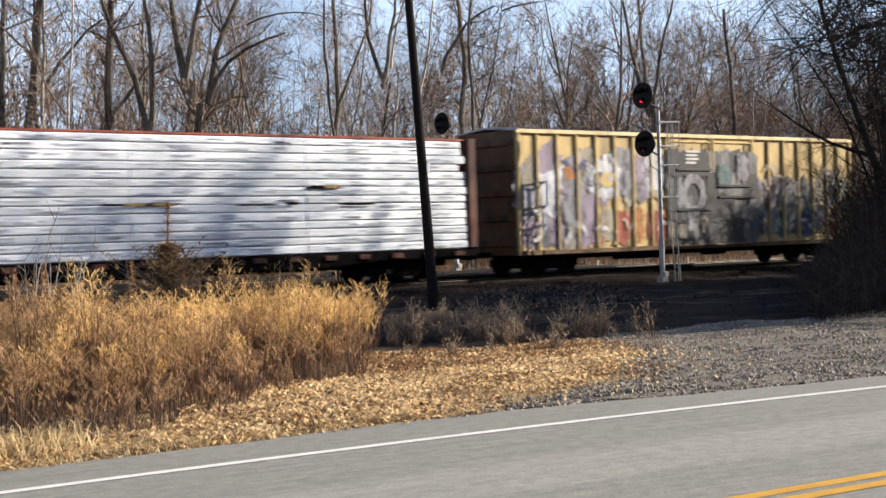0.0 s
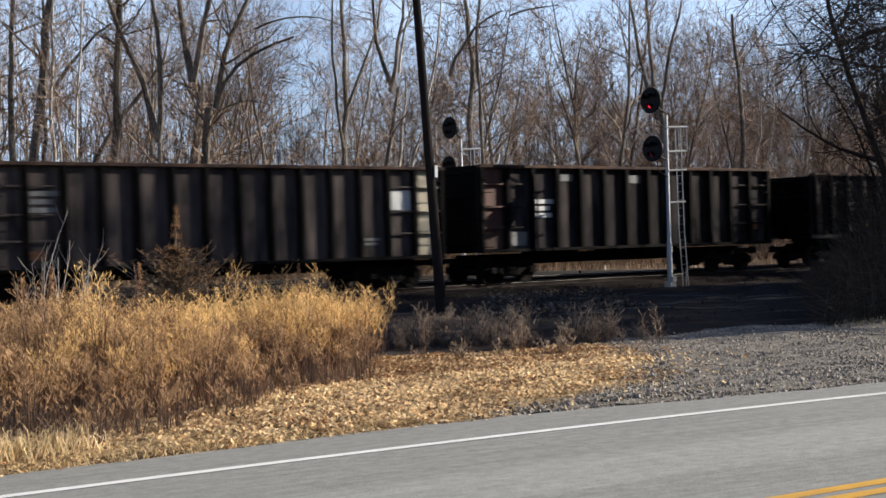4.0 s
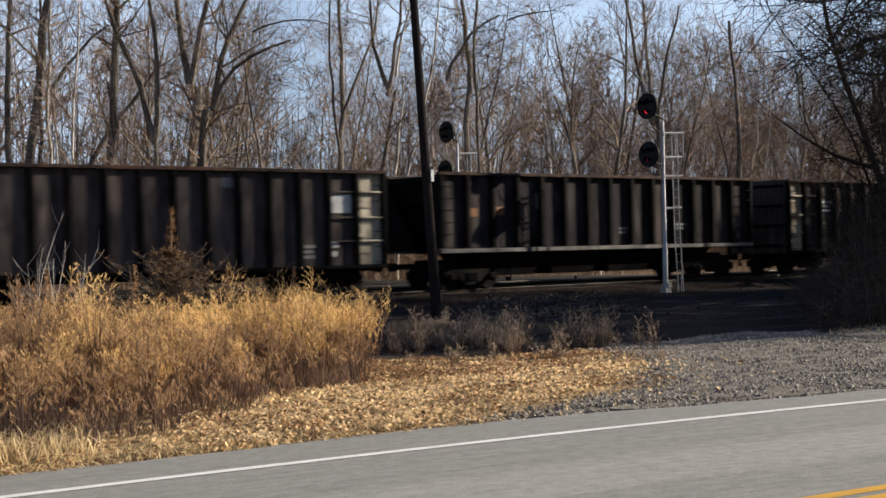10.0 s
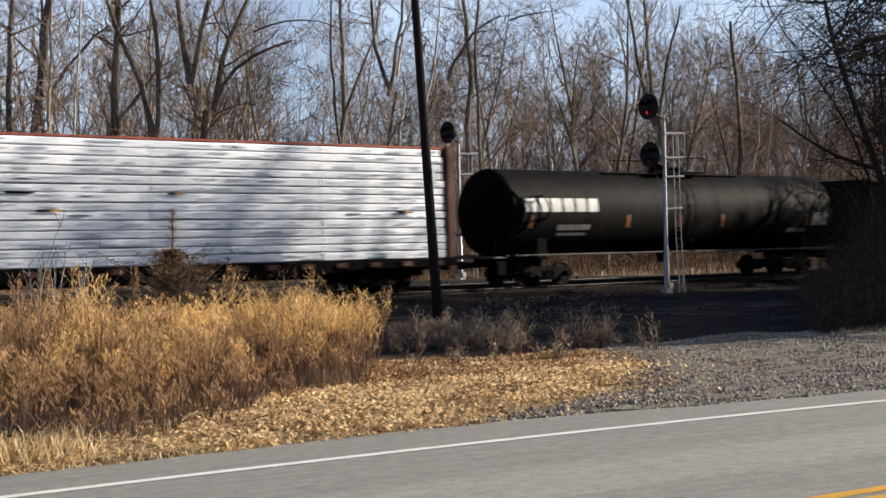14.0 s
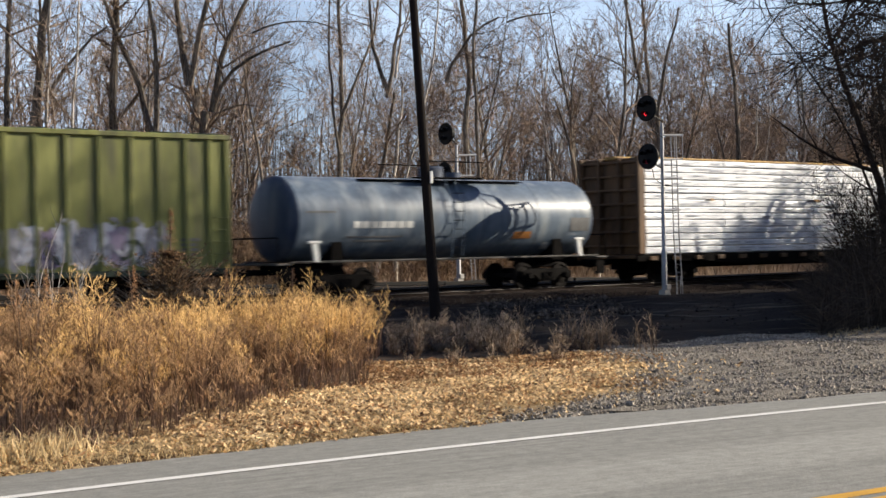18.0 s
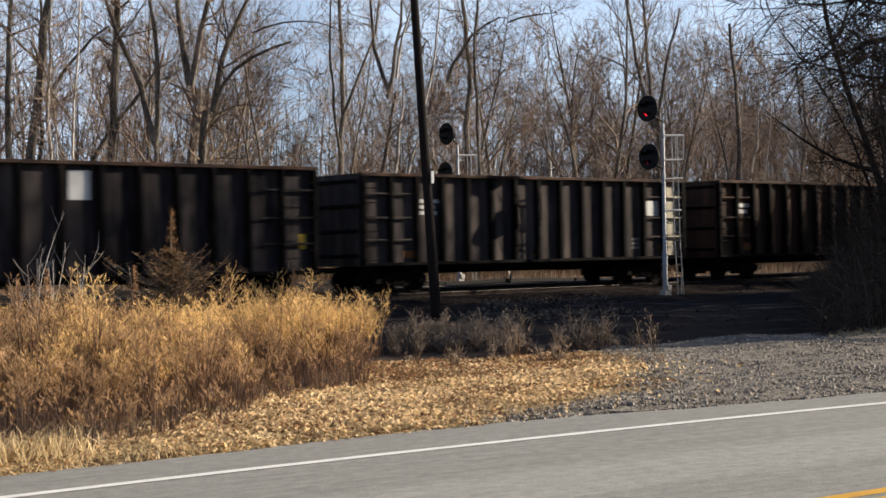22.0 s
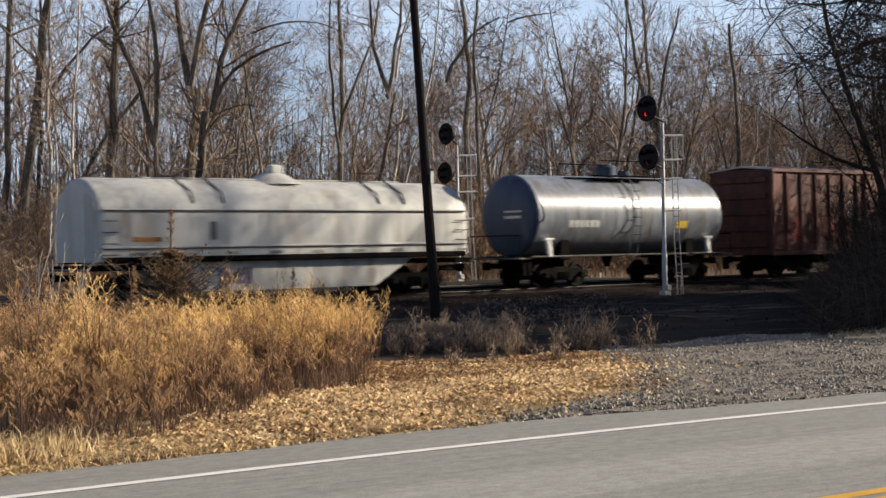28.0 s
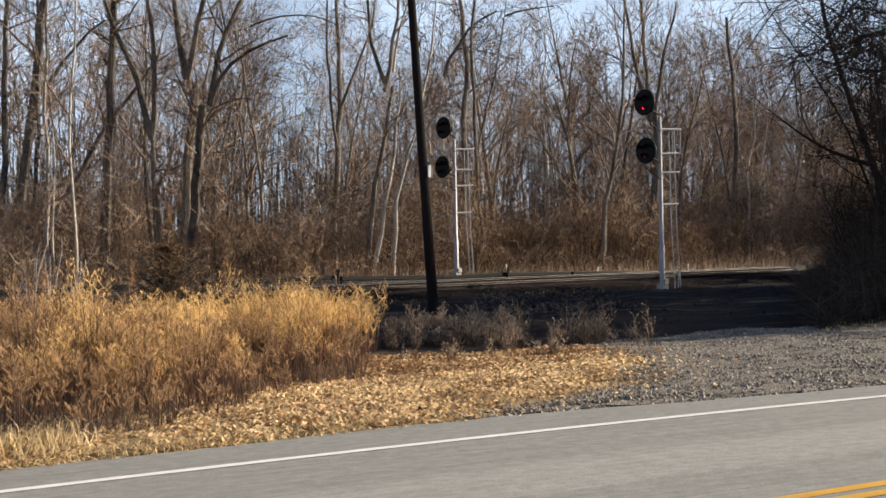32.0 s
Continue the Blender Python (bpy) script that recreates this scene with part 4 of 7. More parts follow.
shrubs = []
for i in range(5):
    tr, cr = grow(200 + i, 3.6 + 0.5 * i, 0.035, (0, 0), 5, 0.04, 0.55, limbs=20, subs=5, twigs=4, limb_len=0.42, twig_r=0.011, twig_steps=1)
    shrubs.append((tr.mesh("stem", TWIG, True), cr.mesh("crown", BRUSH if i % 2 else TWIG)))
for i in range(74):
    y = 46.5 + 30 * rnd.random() ** 1.5
    x = rnd.uniform(0.2 * y, 1.45 * y)
    k = shrubs[i % 5]
    t = thing("shrub", "tangled bare brown shrub in the wood's undergrowth", "shrub", pose(x, y, ground_z(x, y) - 0.05, 0, 0, rnd.uniform(0, 360)), "shrubs of the undergrowth")
    t.scale = [TALL * (rnd.uniform(0.7, 1.2) * (1 + (y - 46) * 0.018))] * 3
    part("stem", k[0], None, t)
    part("crown", k[1], None, t)

# arching brambles in front of the trunks
def bramble(x, y, wide, tall, seed):
    t = thing("bramble", "tan leafless bramble of arching canes at the wood's edge", "shrub", pose(x, y, ground_z(x, y)), "brambles at the wood's edge")
    r = random.Random(seed)
    canes, twigs = Shape(), Shape()
    for _ in range(120):
        a, reach, h = r.uniform(0, math.tau), wide * r.uniform(0.15, 1.0), tall * r.uniform(0.6, 1.05)
        way = Vector((math.cos(a), math.sin(a), 0))
        foot = Vector((r.gauss(0, 0.25) * wide, r.gauss(0, 0.25) * wide, -0.1))
        pts = [foot + way * reach * f + Vector((r.gauss(0, 0.05), r.gauss(0, 0.05), h * math.sin(min(f * 1.05 + 0.02, 1) * 2.25) * 1.02)) for f in (0, 0.2, 0.4, 0.6, 0.8, 1.0)]
        canes.tube(pts, [0.017, 0.015, 0.013, 0.010, 0.007, 0.003], 3, caps=False)
        for _ in range(9):
            p, w, d = along(pts, [0.01] * 6, r.uniform(0.25, 1.0))
            bough(twigs, r, p, sideways(r, d, radians(r.uniform(25, 70))), r.uniform(0.3, 0.9), 0.008, 3, 2, 0.2, -0.03, 0.4)
    part("stem", canes, BRUSH, t)
    part("crown", twigs, BRUSH, t)


for i, (side, deep_y, wide, tall) in enumerate(((-404, 47.6, 1.7, 2.6), (-345, 49.0, 1.8, 3.0), (-300, 47.2, 1.3, 2.0), (-215, 50.0, 1.6, 2.2), (-455, 50.5, 1.6, 2.4), (60, 48.0, 1.2, 1.9),
                                                (215, 48.5, 1.6, 2.3), (262, 49.2, 2.2, 3.6), (330, 48.4, 1.7, 2.5), (385, 47.6, 1.4, 2.0), (430, 48.8, 1.8, 2.7), (500, 49.5, 1.7, 2.4), (140, 51.0, 1.8, 2.8))):
    bearing = math.tan(radians(50.5) - math.atan(side / 2592))
    bramble((deep_y * DEEP / bearing - SKEW * deep_y), deep_y, wide, tall, 700 + i)

s = Shape()
for _ in range(7500):
    y = 44.6 + 36 * rnd.random() ** 1.9
    x = rnd.uniform(0.16 * y, 1.45 * y)
    h = rnd.uniform(0.6, 3.0) * (0.55 + 0.9 * clamp(0.5 + noise.noise((x * 0.13, y * 0.13, 8)), 0, 1)) * (0.55 if y < 47 else 1.15)
    a, bend = rnd.uniform(0, math.tau), rnd.uniform(0.1, 0.9)
    z = ground_z(x, y) - 0.05
    dx, dy = math.cos(a) * h * bend, math.sin(a) * h * bend
    s.tube([(x, y, z), (x + dx * 0.35, y + dy * 0.35, z + h * 0.65), (x + dx, y + dy, z + h * rnd.uniform(0.75, 1.0))], [0.018, 0.014, 0.005], 3, caps=False)
    for _ in range(3):
        f = rnd.uniform(0.3, 0.9)
        b = rnd.uniform(0, math.tau)
        p = Vector((x + dx * f * 0.6, y + dy * f * 0.6, z + h * f))
        s.tube([p, p + Vector((math.cos(b), math.sin(b), rnd.uniform(-0.1, 0.9))) * h * rnd.uniform(0.2, 0.45)], [0.008, 0.003], 3, caps=False)
single("undergrowth", s, BRUSH, "tangled brown undergrowth at the wood's edge", "undergrowth", "stuff")

s = Shape()
for _ in range(5200):
    x = rnd.uniform(8, 62)
    y = rnd.uniform(43.7, 47.5)
    h = rnd.uniform(0.25, 0.8)
    a = rnd.uniform(0, math.tau)
    z = ground_z(x, y) - 0.03
    w = 0.012
    tip = (x + math.cos(a) * h * 0.35, y + math.sin(a) * h * 0.35, z + h)
    s.add([(x - w, y, z), (x + w, y, z), tip], [(0, 1, 2)])
single("bank_grass", s, GREY_WEED, "short brown dry grass on the far bank", "grass", "stuff")

# ---------------------------------------------------------------- weeds, litter and shrubs near the road
def weed_front(x):
    return verge_y(x) + (1.75 if x < 4.3 else 1.75 + 2.6 * clamp((x - 4.3) / 2.6, 0, 1))


def feathery(r, stems, tops, x, y, h, count, spread, fluff=1.0, plume_from=0.52):
    """A clump of weeds: stems that fan out from one root, each with arching sprays of fine tufts."""
    z = ground_z(x, y)
    for _ in range(count):
        a, out = r.uniform(0, math.tau), r.random() ** 0.7 * spread
        hh = h * r.uniform(0.62, 1.08)
        root = Vector((x + math.cos(a) * out * 0.35, y + math.sin(a) * out * 0.35, z))
        sway = Vector((math.cos(a) * out, math.sin(a) * out, 0)) * 0.8 + Vector((r.gauss(0.01, 0.05), r.gauss(0, 0.05), 0))
        mid, top = root + sway * 0.35 + Vector((0, 0, hh * 0.55)), root + sway + Vector((0, 0, hh))
        stems.tube([root, mid, top], [0.0055, 0.0045, 0.0015], 3, caps=False)
        dead = root + Vector((r.gauss(0, 0.10), r.gauss(0, 0.10), 0))
        stems.tube([dead, dead + Vector((r.gauss(0, 0.10), r.gauss(0, 0.10), hh * r.uniform(0.4, 0.75)))], [0.0045, 0.002], 3, caps=False)
        for _ in range(1):
            f, b = r.uniform(0.08, 0.5), r.uniform(0, math.tau)
            p = root.lerp(mid, f / 0.55)
            q = p + Vector((math.cos(b) * 0.09, math.sin(b) * 0.09, r.uniform(-0.03, 0.10))) * r.uniform(0.5, 1.3)
            w = Vector((-math.sin(b), math.cos(b), 0)) * 0.007
            stems.add([p, p.lerp(q, 0.5) + w, q, p.lerp(q, 0.5) - w], [(0, 1, 2, 3)])
        n = int(9 * fluff)
        for k in range(n):
            f = plume_from + (0.99 - plume_from) * (k + r.random()) / n
            p = root.lerp(mid, f / 0.55) if f < 0.55 else mid.lerp(top, (f - 0.55) / 0.45)
            b = r.uniform(0, math.tau)
            ln = hh * r.uniform(0.16, 0.30) * (1.35 - f)
            side = Vector((math.cos(b), math.sin(b), 0))
            bend = p + side * ln * 0.55 + Vector((0, 0, ln * r.uniform(0.55, 1.0)))
            tip = bend + side * ln * 0.5 + Vector((0, 0, ln * r.uniform(-0.15, 0.45)))
            w = Vector((-side.y, side.x, 0.2)) * 0.003
            tops.add([p - w, p + w, bend + w, tip, bend - w], [(0, 1, 2, 4), (4, 2, 3)])
            for _ in range(5):
                g = r.uniform(0.15, 1.0)
                q = p.lerp(bend, g * 2) if g < 0.5 else bend.lerp(tip, g * 2 - 1)
                c = r.uniform(0, math.tau)
                v = (Vector((math.cos(c) * 0.45, math.sin(c) * 0.45, r.uniform(0.5, 1.2))) + side * 0.5) * r.uniform(0.03, 0.085)
                u = v.orthogonal().normalized() * r.uniform(0.0028, 0.006)
                tops.add([q - u * 0.5, q + v * 0.5 + u, q + v, q + v * 0.5 - u], [(0, 1, 2, 3)])


stalks, plumes, tan_plumes = Shape(), Shape(), Shape()
r = random.Random(91)
clumps = []
tries = 0
while len(clumps) < 400 and tries < 30000:
    tries += 1
    y = r.uniform(10.6, 18.6)
    x = r.uniform(0.20 * y, 10.4)
    if y < weed_front(x) + 0.45 * noise.noise((x * 1.5, 1, 1)) or x > 7.3 + (y - 12.6) * 0.68 + 0.5 * noise.noise((y * 1.6, 5, 5)):
        continue
    if all((x - a) ** 2 + (y - b) ** 2 > 0.050 for a, b in clumps):
        clumps.append((x, y))
for x, y in clumps:
    depth = y - weed_front(x)
    bulge = noise.noise((x * 0.75, y * 0.75, 4))
    h = (0.36 + 0.52 * clamp(depth / 2.0, 0, 1) ** 0.8) * r.uniform(0.74, 1.15) * (1 + 0.36 * bulge)
    if r.random() < 0.08 and depth > 1:
        h *= 1.28
    gold = r.random() < (0.06 + 0.88 * clamp((depth - 0.9) / 1.3, 0, 1)) * clamp((x / y - 0.28) / 0.13, 0.15, 1)
    feathery(r, stalks, plumes if gold else tan_plumes, x, y, h, r.randint(6, 10), 0.09 + 0.13 * h, 1.0 if depth > 0.8 else 0.36, 0.60 if gold else 0.66)
weeds = thing("tall_weeds", "tall dry golden weeds with feathery tops by the road", "weeds", kind="stuff")
tagged(part("stalks", stalks.laid(), STALK, weeds, "reddish brown stalks"), kind="stuff")
tagged(part("plumes", plumes.laid(), PLUME, weeds, "golden feathery seed heads"), kind="stuff")
tagged(part("plumes", tan_plumes.laid(), PLUME_TAN, weeds, "dull tan seed heads"), kind="stuff")

# a few dock plants with rusty spikes above the weeds
for x, y, h in ((6.55, 17.9, 1.55), (8.15, 18.1, 1.45), (4.9, 16.8, 1.5), (4.3, 16.0, 1.4), (9.3, 18.0, 1.45)):
    dock = thing("dock_plant", "dry dock plant with a rusty seed spike among the weeds", "weed", pose(x, y, ground_z(x, y)), "dock plants")
    part("stem", Shape().tube([(0, 0, -0.03), (r.gauss(0, 0.03), 0, h * 0.6), (r.gauss(0, 0.05), 0, h)], [0.008, 0.006, 0.003], 5), STALK, dock)
    seeds = Shape()
    for _ in range(320):
        f = r.random()
        p = Vector((r.gauss(0, 0.040) * (1.15 - f), r.gauss(0, 0.040) * (1.15 - f), h * (0.62 + 0.40 * f)))
        o = Vector((r.gauss(0, 1), r.gauss(0, 1), r.gauss(0.6, 0.7))).normalized() * r.uniform(0.02, 0.045)
        u = o.orthogonal().normalized() * 0.010
        seeds.add([p - u * 0.4, p + o * 0.5 + u, p + o, p + o * 0.5 - u], [(0, 1, 2, 3)])
    tagged(part("seed_spike", seeds, LEAF_BROWN, dock, "rusty brown seed spike"), kind="stuff")


def blades(count, place, seed, tall, width):
    s, r = Shape(), random.Random(seed)
    for _ in range(count):
        x, y = place(r)
        z = ground_z(x, y) - 0.01
        h, a = tall * r.uniform(0.5, 1.3), r.uniform(0, math.tau)
        o = Vector((math.cos(a), math.sin(a), 0))
        w = Vector((-o.y, o.x, 0)) * width
        p = Vector((x, y, z))
        s.add([p - w, p + w, p + o * h * 0.3 + w * 0.7 + Vector((0, 0, h * 0.7)), p + o * h * 0.3 - w * 0.7 + Vector((0, 0, h * 0.7)),
               p + o * h * r.uniform(0.6, 1.0) + Vector((0, 0, h * r.uniform(0.5, 1.0)))], [(0, 1, 2, 3), (3, 2, 4)])
    return s


def left_verge(r):
    x = r.uniform(1.8, 6.5)
    t = r.random() ** 1.3
    return x, verge_y(x) + rim(x) + 0.02 + t * (weed_front(x) - verge_y(x) - 0.45)


single("verge_grass", blades(2600, left_verge, 11, 0.065, 0.005), STRAW, "matted pale dry grass along the road's edge", "grass", "stuff")


def left_tufts(r):
    k = r.randrange(26)
    x0, d0 = 1.9 + 1.5 * ((k * 0.618) % 1) ** 1.3, 0.30 + 0.62 * ((k * 0.347) % 1)
    x = x0 + r.gauss(0, 0.07)
    return x, verge_y(x0) + rim(x0) + d0 + r.gauss(0, 0.07)


single("grass_tufts", blades(800, left_tufts, 15, 0.27, 0.0055), STRAW, "pale arching tufts of dry grass before the weeds", "grass", "stuff")


def weed_rim(r):
    while True:
        y = r.uniform(14.0, 21.5)
        x = r.uniform(8.6, 14.6)
        if y < 15.2 and r.random() < 0.8:
            continue
        if x > 7.9 + (y - 12.6) * 0.6 and noise.noise((x * 0.8, y * 0.8, 6)) > -0.1:
            return x, y


grey_stems, grey_tops = Shape(), Shape()
r = random.Random(93)
for _ in range(250):
    x, y = weed_rim(r)
    feathery(r, grey_stems, grey_tops, x, y, r.uniform(0.12, 0.32) * r.choice((0.7, 1, 1, 1.8)) * (1.35 if x > 11.6 and y < 18 else 1.9 if x < 10.2 else 1), r.randint(2, 5), 0.13, 0.8, 0.3)
grey = thing("grey_weeds", "thin grey-brown weeds in the shade below the pole", "weeds", kind="stuff")
tagged(part("stalks", grey_stems.laid(), BRUSH, grey), kind="stuff")
tagged(part("plumes", grey_tops.laid(), GREY_WEED, grey, "grey fluffy seed heads"), kind="stuff")


def thicket_foot(r):
    y = r.uniform(14.0, 15.3)
    return 1.25 * y + 0.3 + r.random() * 5, y


single("foot_grass", blades(900, thicket_foot, 14, 0.11, 0.006), STRAW, "pale dry grass at the foot of the thicket", "grass", "stuff")

# fallen leaves and cut straw
def leaf_patch(r):
    while True:
        x = r.uniform(2.0, 13.5)
        y = verge_y(x) + rim(x) - 0.06 + 6.4 * r.random()
        if x > gravel_left(y) - 0.3 + 1.5 * noise.noise((x * 0.8, y * 0.8, 2)):
            if r.random() > 0.26 * math.exp(-(x - gravel_left(y) + 0.5) / 0.8):
                continue
        if y > weed_front(x) + 0.6 and x < 7.2 + (y - 12.6) * 0.68:
            continue
        if r.random() < 0.25 - 0.9 * noise.noise((x * 0.7, y * 0.7, 12)):
            continue
        return x, y


s, brown, r = Shape(), Shape(), random.Random(21)
for k in range(36000):
    x, y = leaf_patch(r)
    if r.random() > clamp((x - 3.0) / 1.8, 0.30, 1) or (y - verge_y(x) < 1.5 and r.random() < 0.6):
        continue
    p = Vector((x, y, ground_z(x, y) + r.uniform(0.006, 0.05)))
    a, a2 = r.uniform(0, math.tau), r.uniform(-0.9, 0.9)
    ln, wd = r.uniform(0.014, 0.042), r.uniform(0.006, 0.020)
    u = Vector((math.cos(a), math.sin(a), math.sin(a2) * 0.8)) * ln
    v = Vector((-math.sin(a), math.cos(a), r.uniform(-1.0, 1.0))) * wd
    curl = Vector((0, 0, r.uniform(0.0, 0.025)))
    back = y - verge_y(x) > 4.6
    (brown if r.random() < (0.62 if back else 0.20) + 0.5 * noise.noise((x * 1.3, y * 1.3, 17)) else s).add(
        [p - u + curl, p - u * 0.2 + v + curl, p + u + curl, p - u * 0.2 - v + curl, p], [(0, 1, 4), (1, 2, 4), (2, 3, 4), (3, 0, 4)])
single("fallen_leaves", s, LEAF, "pale tan fallen leaves on the verge", "leaves", "stuff")
single("brown_leaves", brown, LEAF_BROWN, "rusty brown fallen leaves on the verge", "leaves", "stuff")
s, r = Shape(), random.Random(22)
for _ in range(26000):
    x, y = leaf_patch(r)
    if x > 6.0 + 2.0 * r.random() and y - verge_y(x) > 1.5 and r.random() < 0.6:
        continue
    p = Vector((x, y, ground_z(x, y) + r.uniform(0.004, 0.03)))
    a = r.uniform(0, math.tau)
    u = Vector((math.cos(a), math.sin(a), r.uniform(-0.1, 0.25))) * r.uniform(0.05, 0.14)
    v = Vector((-math.sin(a), math.cos(a), 0)) * 0.004
    s.add([p - u - v, p + u - v, p + u + v, p - u + v], [(0, 1, 2, 3)])
single("cut_straw", s, STRAW, "mown yellow straw lying on the verge", "straw", "stuff")

# small brown juniper behind the weeds
shrub = thing("juniper", "small brown juniper with a reddish spiky top", "shrub", pose(9.5, 24.0, ground_z(9.5, 24)))
r = random.Random(31)
wood, leafy, rusty = Shape(), Shape(), Shape()
wood.tube([(0, 0, -0.1), (0.05, 0, 1.2), (0.1, 0, 2.7)], [0.05, 0.035, 0.008], 6)
for k in range(300):
    f = ((k + r.random()) / 300) ** 1.25
    z = 0.1 + 1.75 * f
    a, reach = r.uniform(0, math.tau), (1.45 * (1 - f) ** 0.75 + 0.05) * r.uniform(0.45, 1.3)
    p0 = Vector((0.04 * z, 0, z))
    p1 = p0 + Vector((math.cos(a) * reach, math.sin(a) * reach, reach * r.uniform(0.2, 0.9)))
    wood.tube([p0, p1], [0.012, 0.004], 3, caps=False)
    for _ in range(20):
        p = p0.lerp(p1, r.uniform(0.15, 1.05))
        o = Vector((r.gauss(0, 1), r.gauss(0, 1), r.gauss(0.35, 0.8))).normalized() * r.uniform(0.06, 0.17)
        w = o.orthogonal().normalized() * 0.010
        (rusty if p.z > 1.6 + 0.7 * r.random() or r.random() < 0.05 else leafy).add([p - w, p + w, p + o + w * 0.3, p + o - w * 0.3], [(0, 1, 2, 3)])
for k in range(60):
    z = 1.55 + 1.20 * r.random()
    for _ in range(9):
        p = Vector((0.09 + r.gauss(0, 0.05) * (3.2 - z), r.gauss(0, 0.05) * (3.2 - z), z))
        o = Vector((r.gauss(0, 0.5), r.gauss(0, 0.5), 1)).normalized() * r.uniform(0.05, 0.14)
        w = o.orthogonal().normalized() * 0.008
        rusty.add([p - w, p + w, p + o], [(0, 1, 2)])
part("foliage", rusty, NEEDLE_RUSTY, shrub, "rusty orange-brown spire")
part("stem", wood, BARK, shrub)
part("foliage", leafy, NEEDLE, shrub, "dull reddish brown scale foliage")

# pale saplings behind the weeds
for x, y, h, seed in ((5.9, 20.5, 2.7, 61), (6.7, 21.5, 2.3, 62), (5.3, 19.8, 2.1, 63)):
    r = random.Random(seed)
    stems_of, twigs_of = Shape(), Shape()
    for k in range(5):
        pts, rad = bough(stems_of, r, (r.gauss(0, 0.12), r.gauss(0, 0.12), -0.05), (r.gauss(0, 0.16), r.gauss(0, 0.1), 1), h * r.uniform(0.6, 1.05), 0.014, 5, 7, 0.10, 0.05, 0.25)
        for m in range(7):
            p, w, d = along(pts, rad, 0.3 + 0.68 * (m + r.random()) / 7)
            bough(twigs_of, r, p, sideways(r, d, radians(r.uniform(25, 50))), r.uniform(0.15, 0.5), 0.006, 3, 3, 0.10, 0.18, 0.4)
    bare_tree("sapling", pose(x, y, ground_z(x, y)), (stems_of, twigs_of), SAPLING_BARK, SAPLING_BARK, "pale bare sapling behind the dry weeds", "pale saplings")

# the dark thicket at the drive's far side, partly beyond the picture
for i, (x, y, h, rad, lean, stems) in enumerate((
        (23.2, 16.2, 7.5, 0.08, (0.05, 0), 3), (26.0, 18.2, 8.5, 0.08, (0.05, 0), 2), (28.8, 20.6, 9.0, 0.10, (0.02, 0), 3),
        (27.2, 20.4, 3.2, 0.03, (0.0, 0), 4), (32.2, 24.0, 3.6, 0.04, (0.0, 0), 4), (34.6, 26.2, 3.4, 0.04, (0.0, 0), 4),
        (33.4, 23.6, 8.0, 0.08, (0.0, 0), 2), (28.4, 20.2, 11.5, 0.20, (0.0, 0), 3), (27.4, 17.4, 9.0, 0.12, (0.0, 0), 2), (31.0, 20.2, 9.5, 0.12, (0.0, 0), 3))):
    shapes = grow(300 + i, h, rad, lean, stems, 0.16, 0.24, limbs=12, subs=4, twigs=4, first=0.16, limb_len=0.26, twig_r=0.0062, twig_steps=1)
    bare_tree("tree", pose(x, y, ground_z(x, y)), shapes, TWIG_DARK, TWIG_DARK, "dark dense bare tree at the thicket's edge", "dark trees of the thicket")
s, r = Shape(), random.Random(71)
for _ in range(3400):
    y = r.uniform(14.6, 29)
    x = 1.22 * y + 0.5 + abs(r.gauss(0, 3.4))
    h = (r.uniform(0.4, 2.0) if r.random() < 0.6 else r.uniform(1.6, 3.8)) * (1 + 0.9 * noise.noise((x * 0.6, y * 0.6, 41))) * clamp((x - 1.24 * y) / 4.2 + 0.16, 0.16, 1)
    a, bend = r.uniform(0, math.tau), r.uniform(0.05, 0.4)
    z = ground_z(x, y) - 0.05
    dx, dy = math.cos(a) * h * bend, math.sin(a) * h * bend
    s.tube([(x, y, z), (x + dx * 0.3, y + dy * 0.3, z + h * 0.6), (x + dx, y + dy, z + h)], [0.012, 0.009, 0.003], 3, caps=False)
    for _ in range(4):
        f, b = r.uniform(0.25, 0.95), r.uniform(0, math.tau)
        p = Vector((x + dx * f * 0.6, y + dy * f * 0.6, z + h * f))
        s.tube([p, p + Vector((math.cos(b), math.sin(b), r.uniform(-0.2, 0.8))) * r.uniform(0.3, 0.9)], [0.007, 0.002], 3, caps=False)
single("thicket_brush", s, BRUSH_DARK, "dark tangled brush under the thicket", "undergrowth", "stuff")

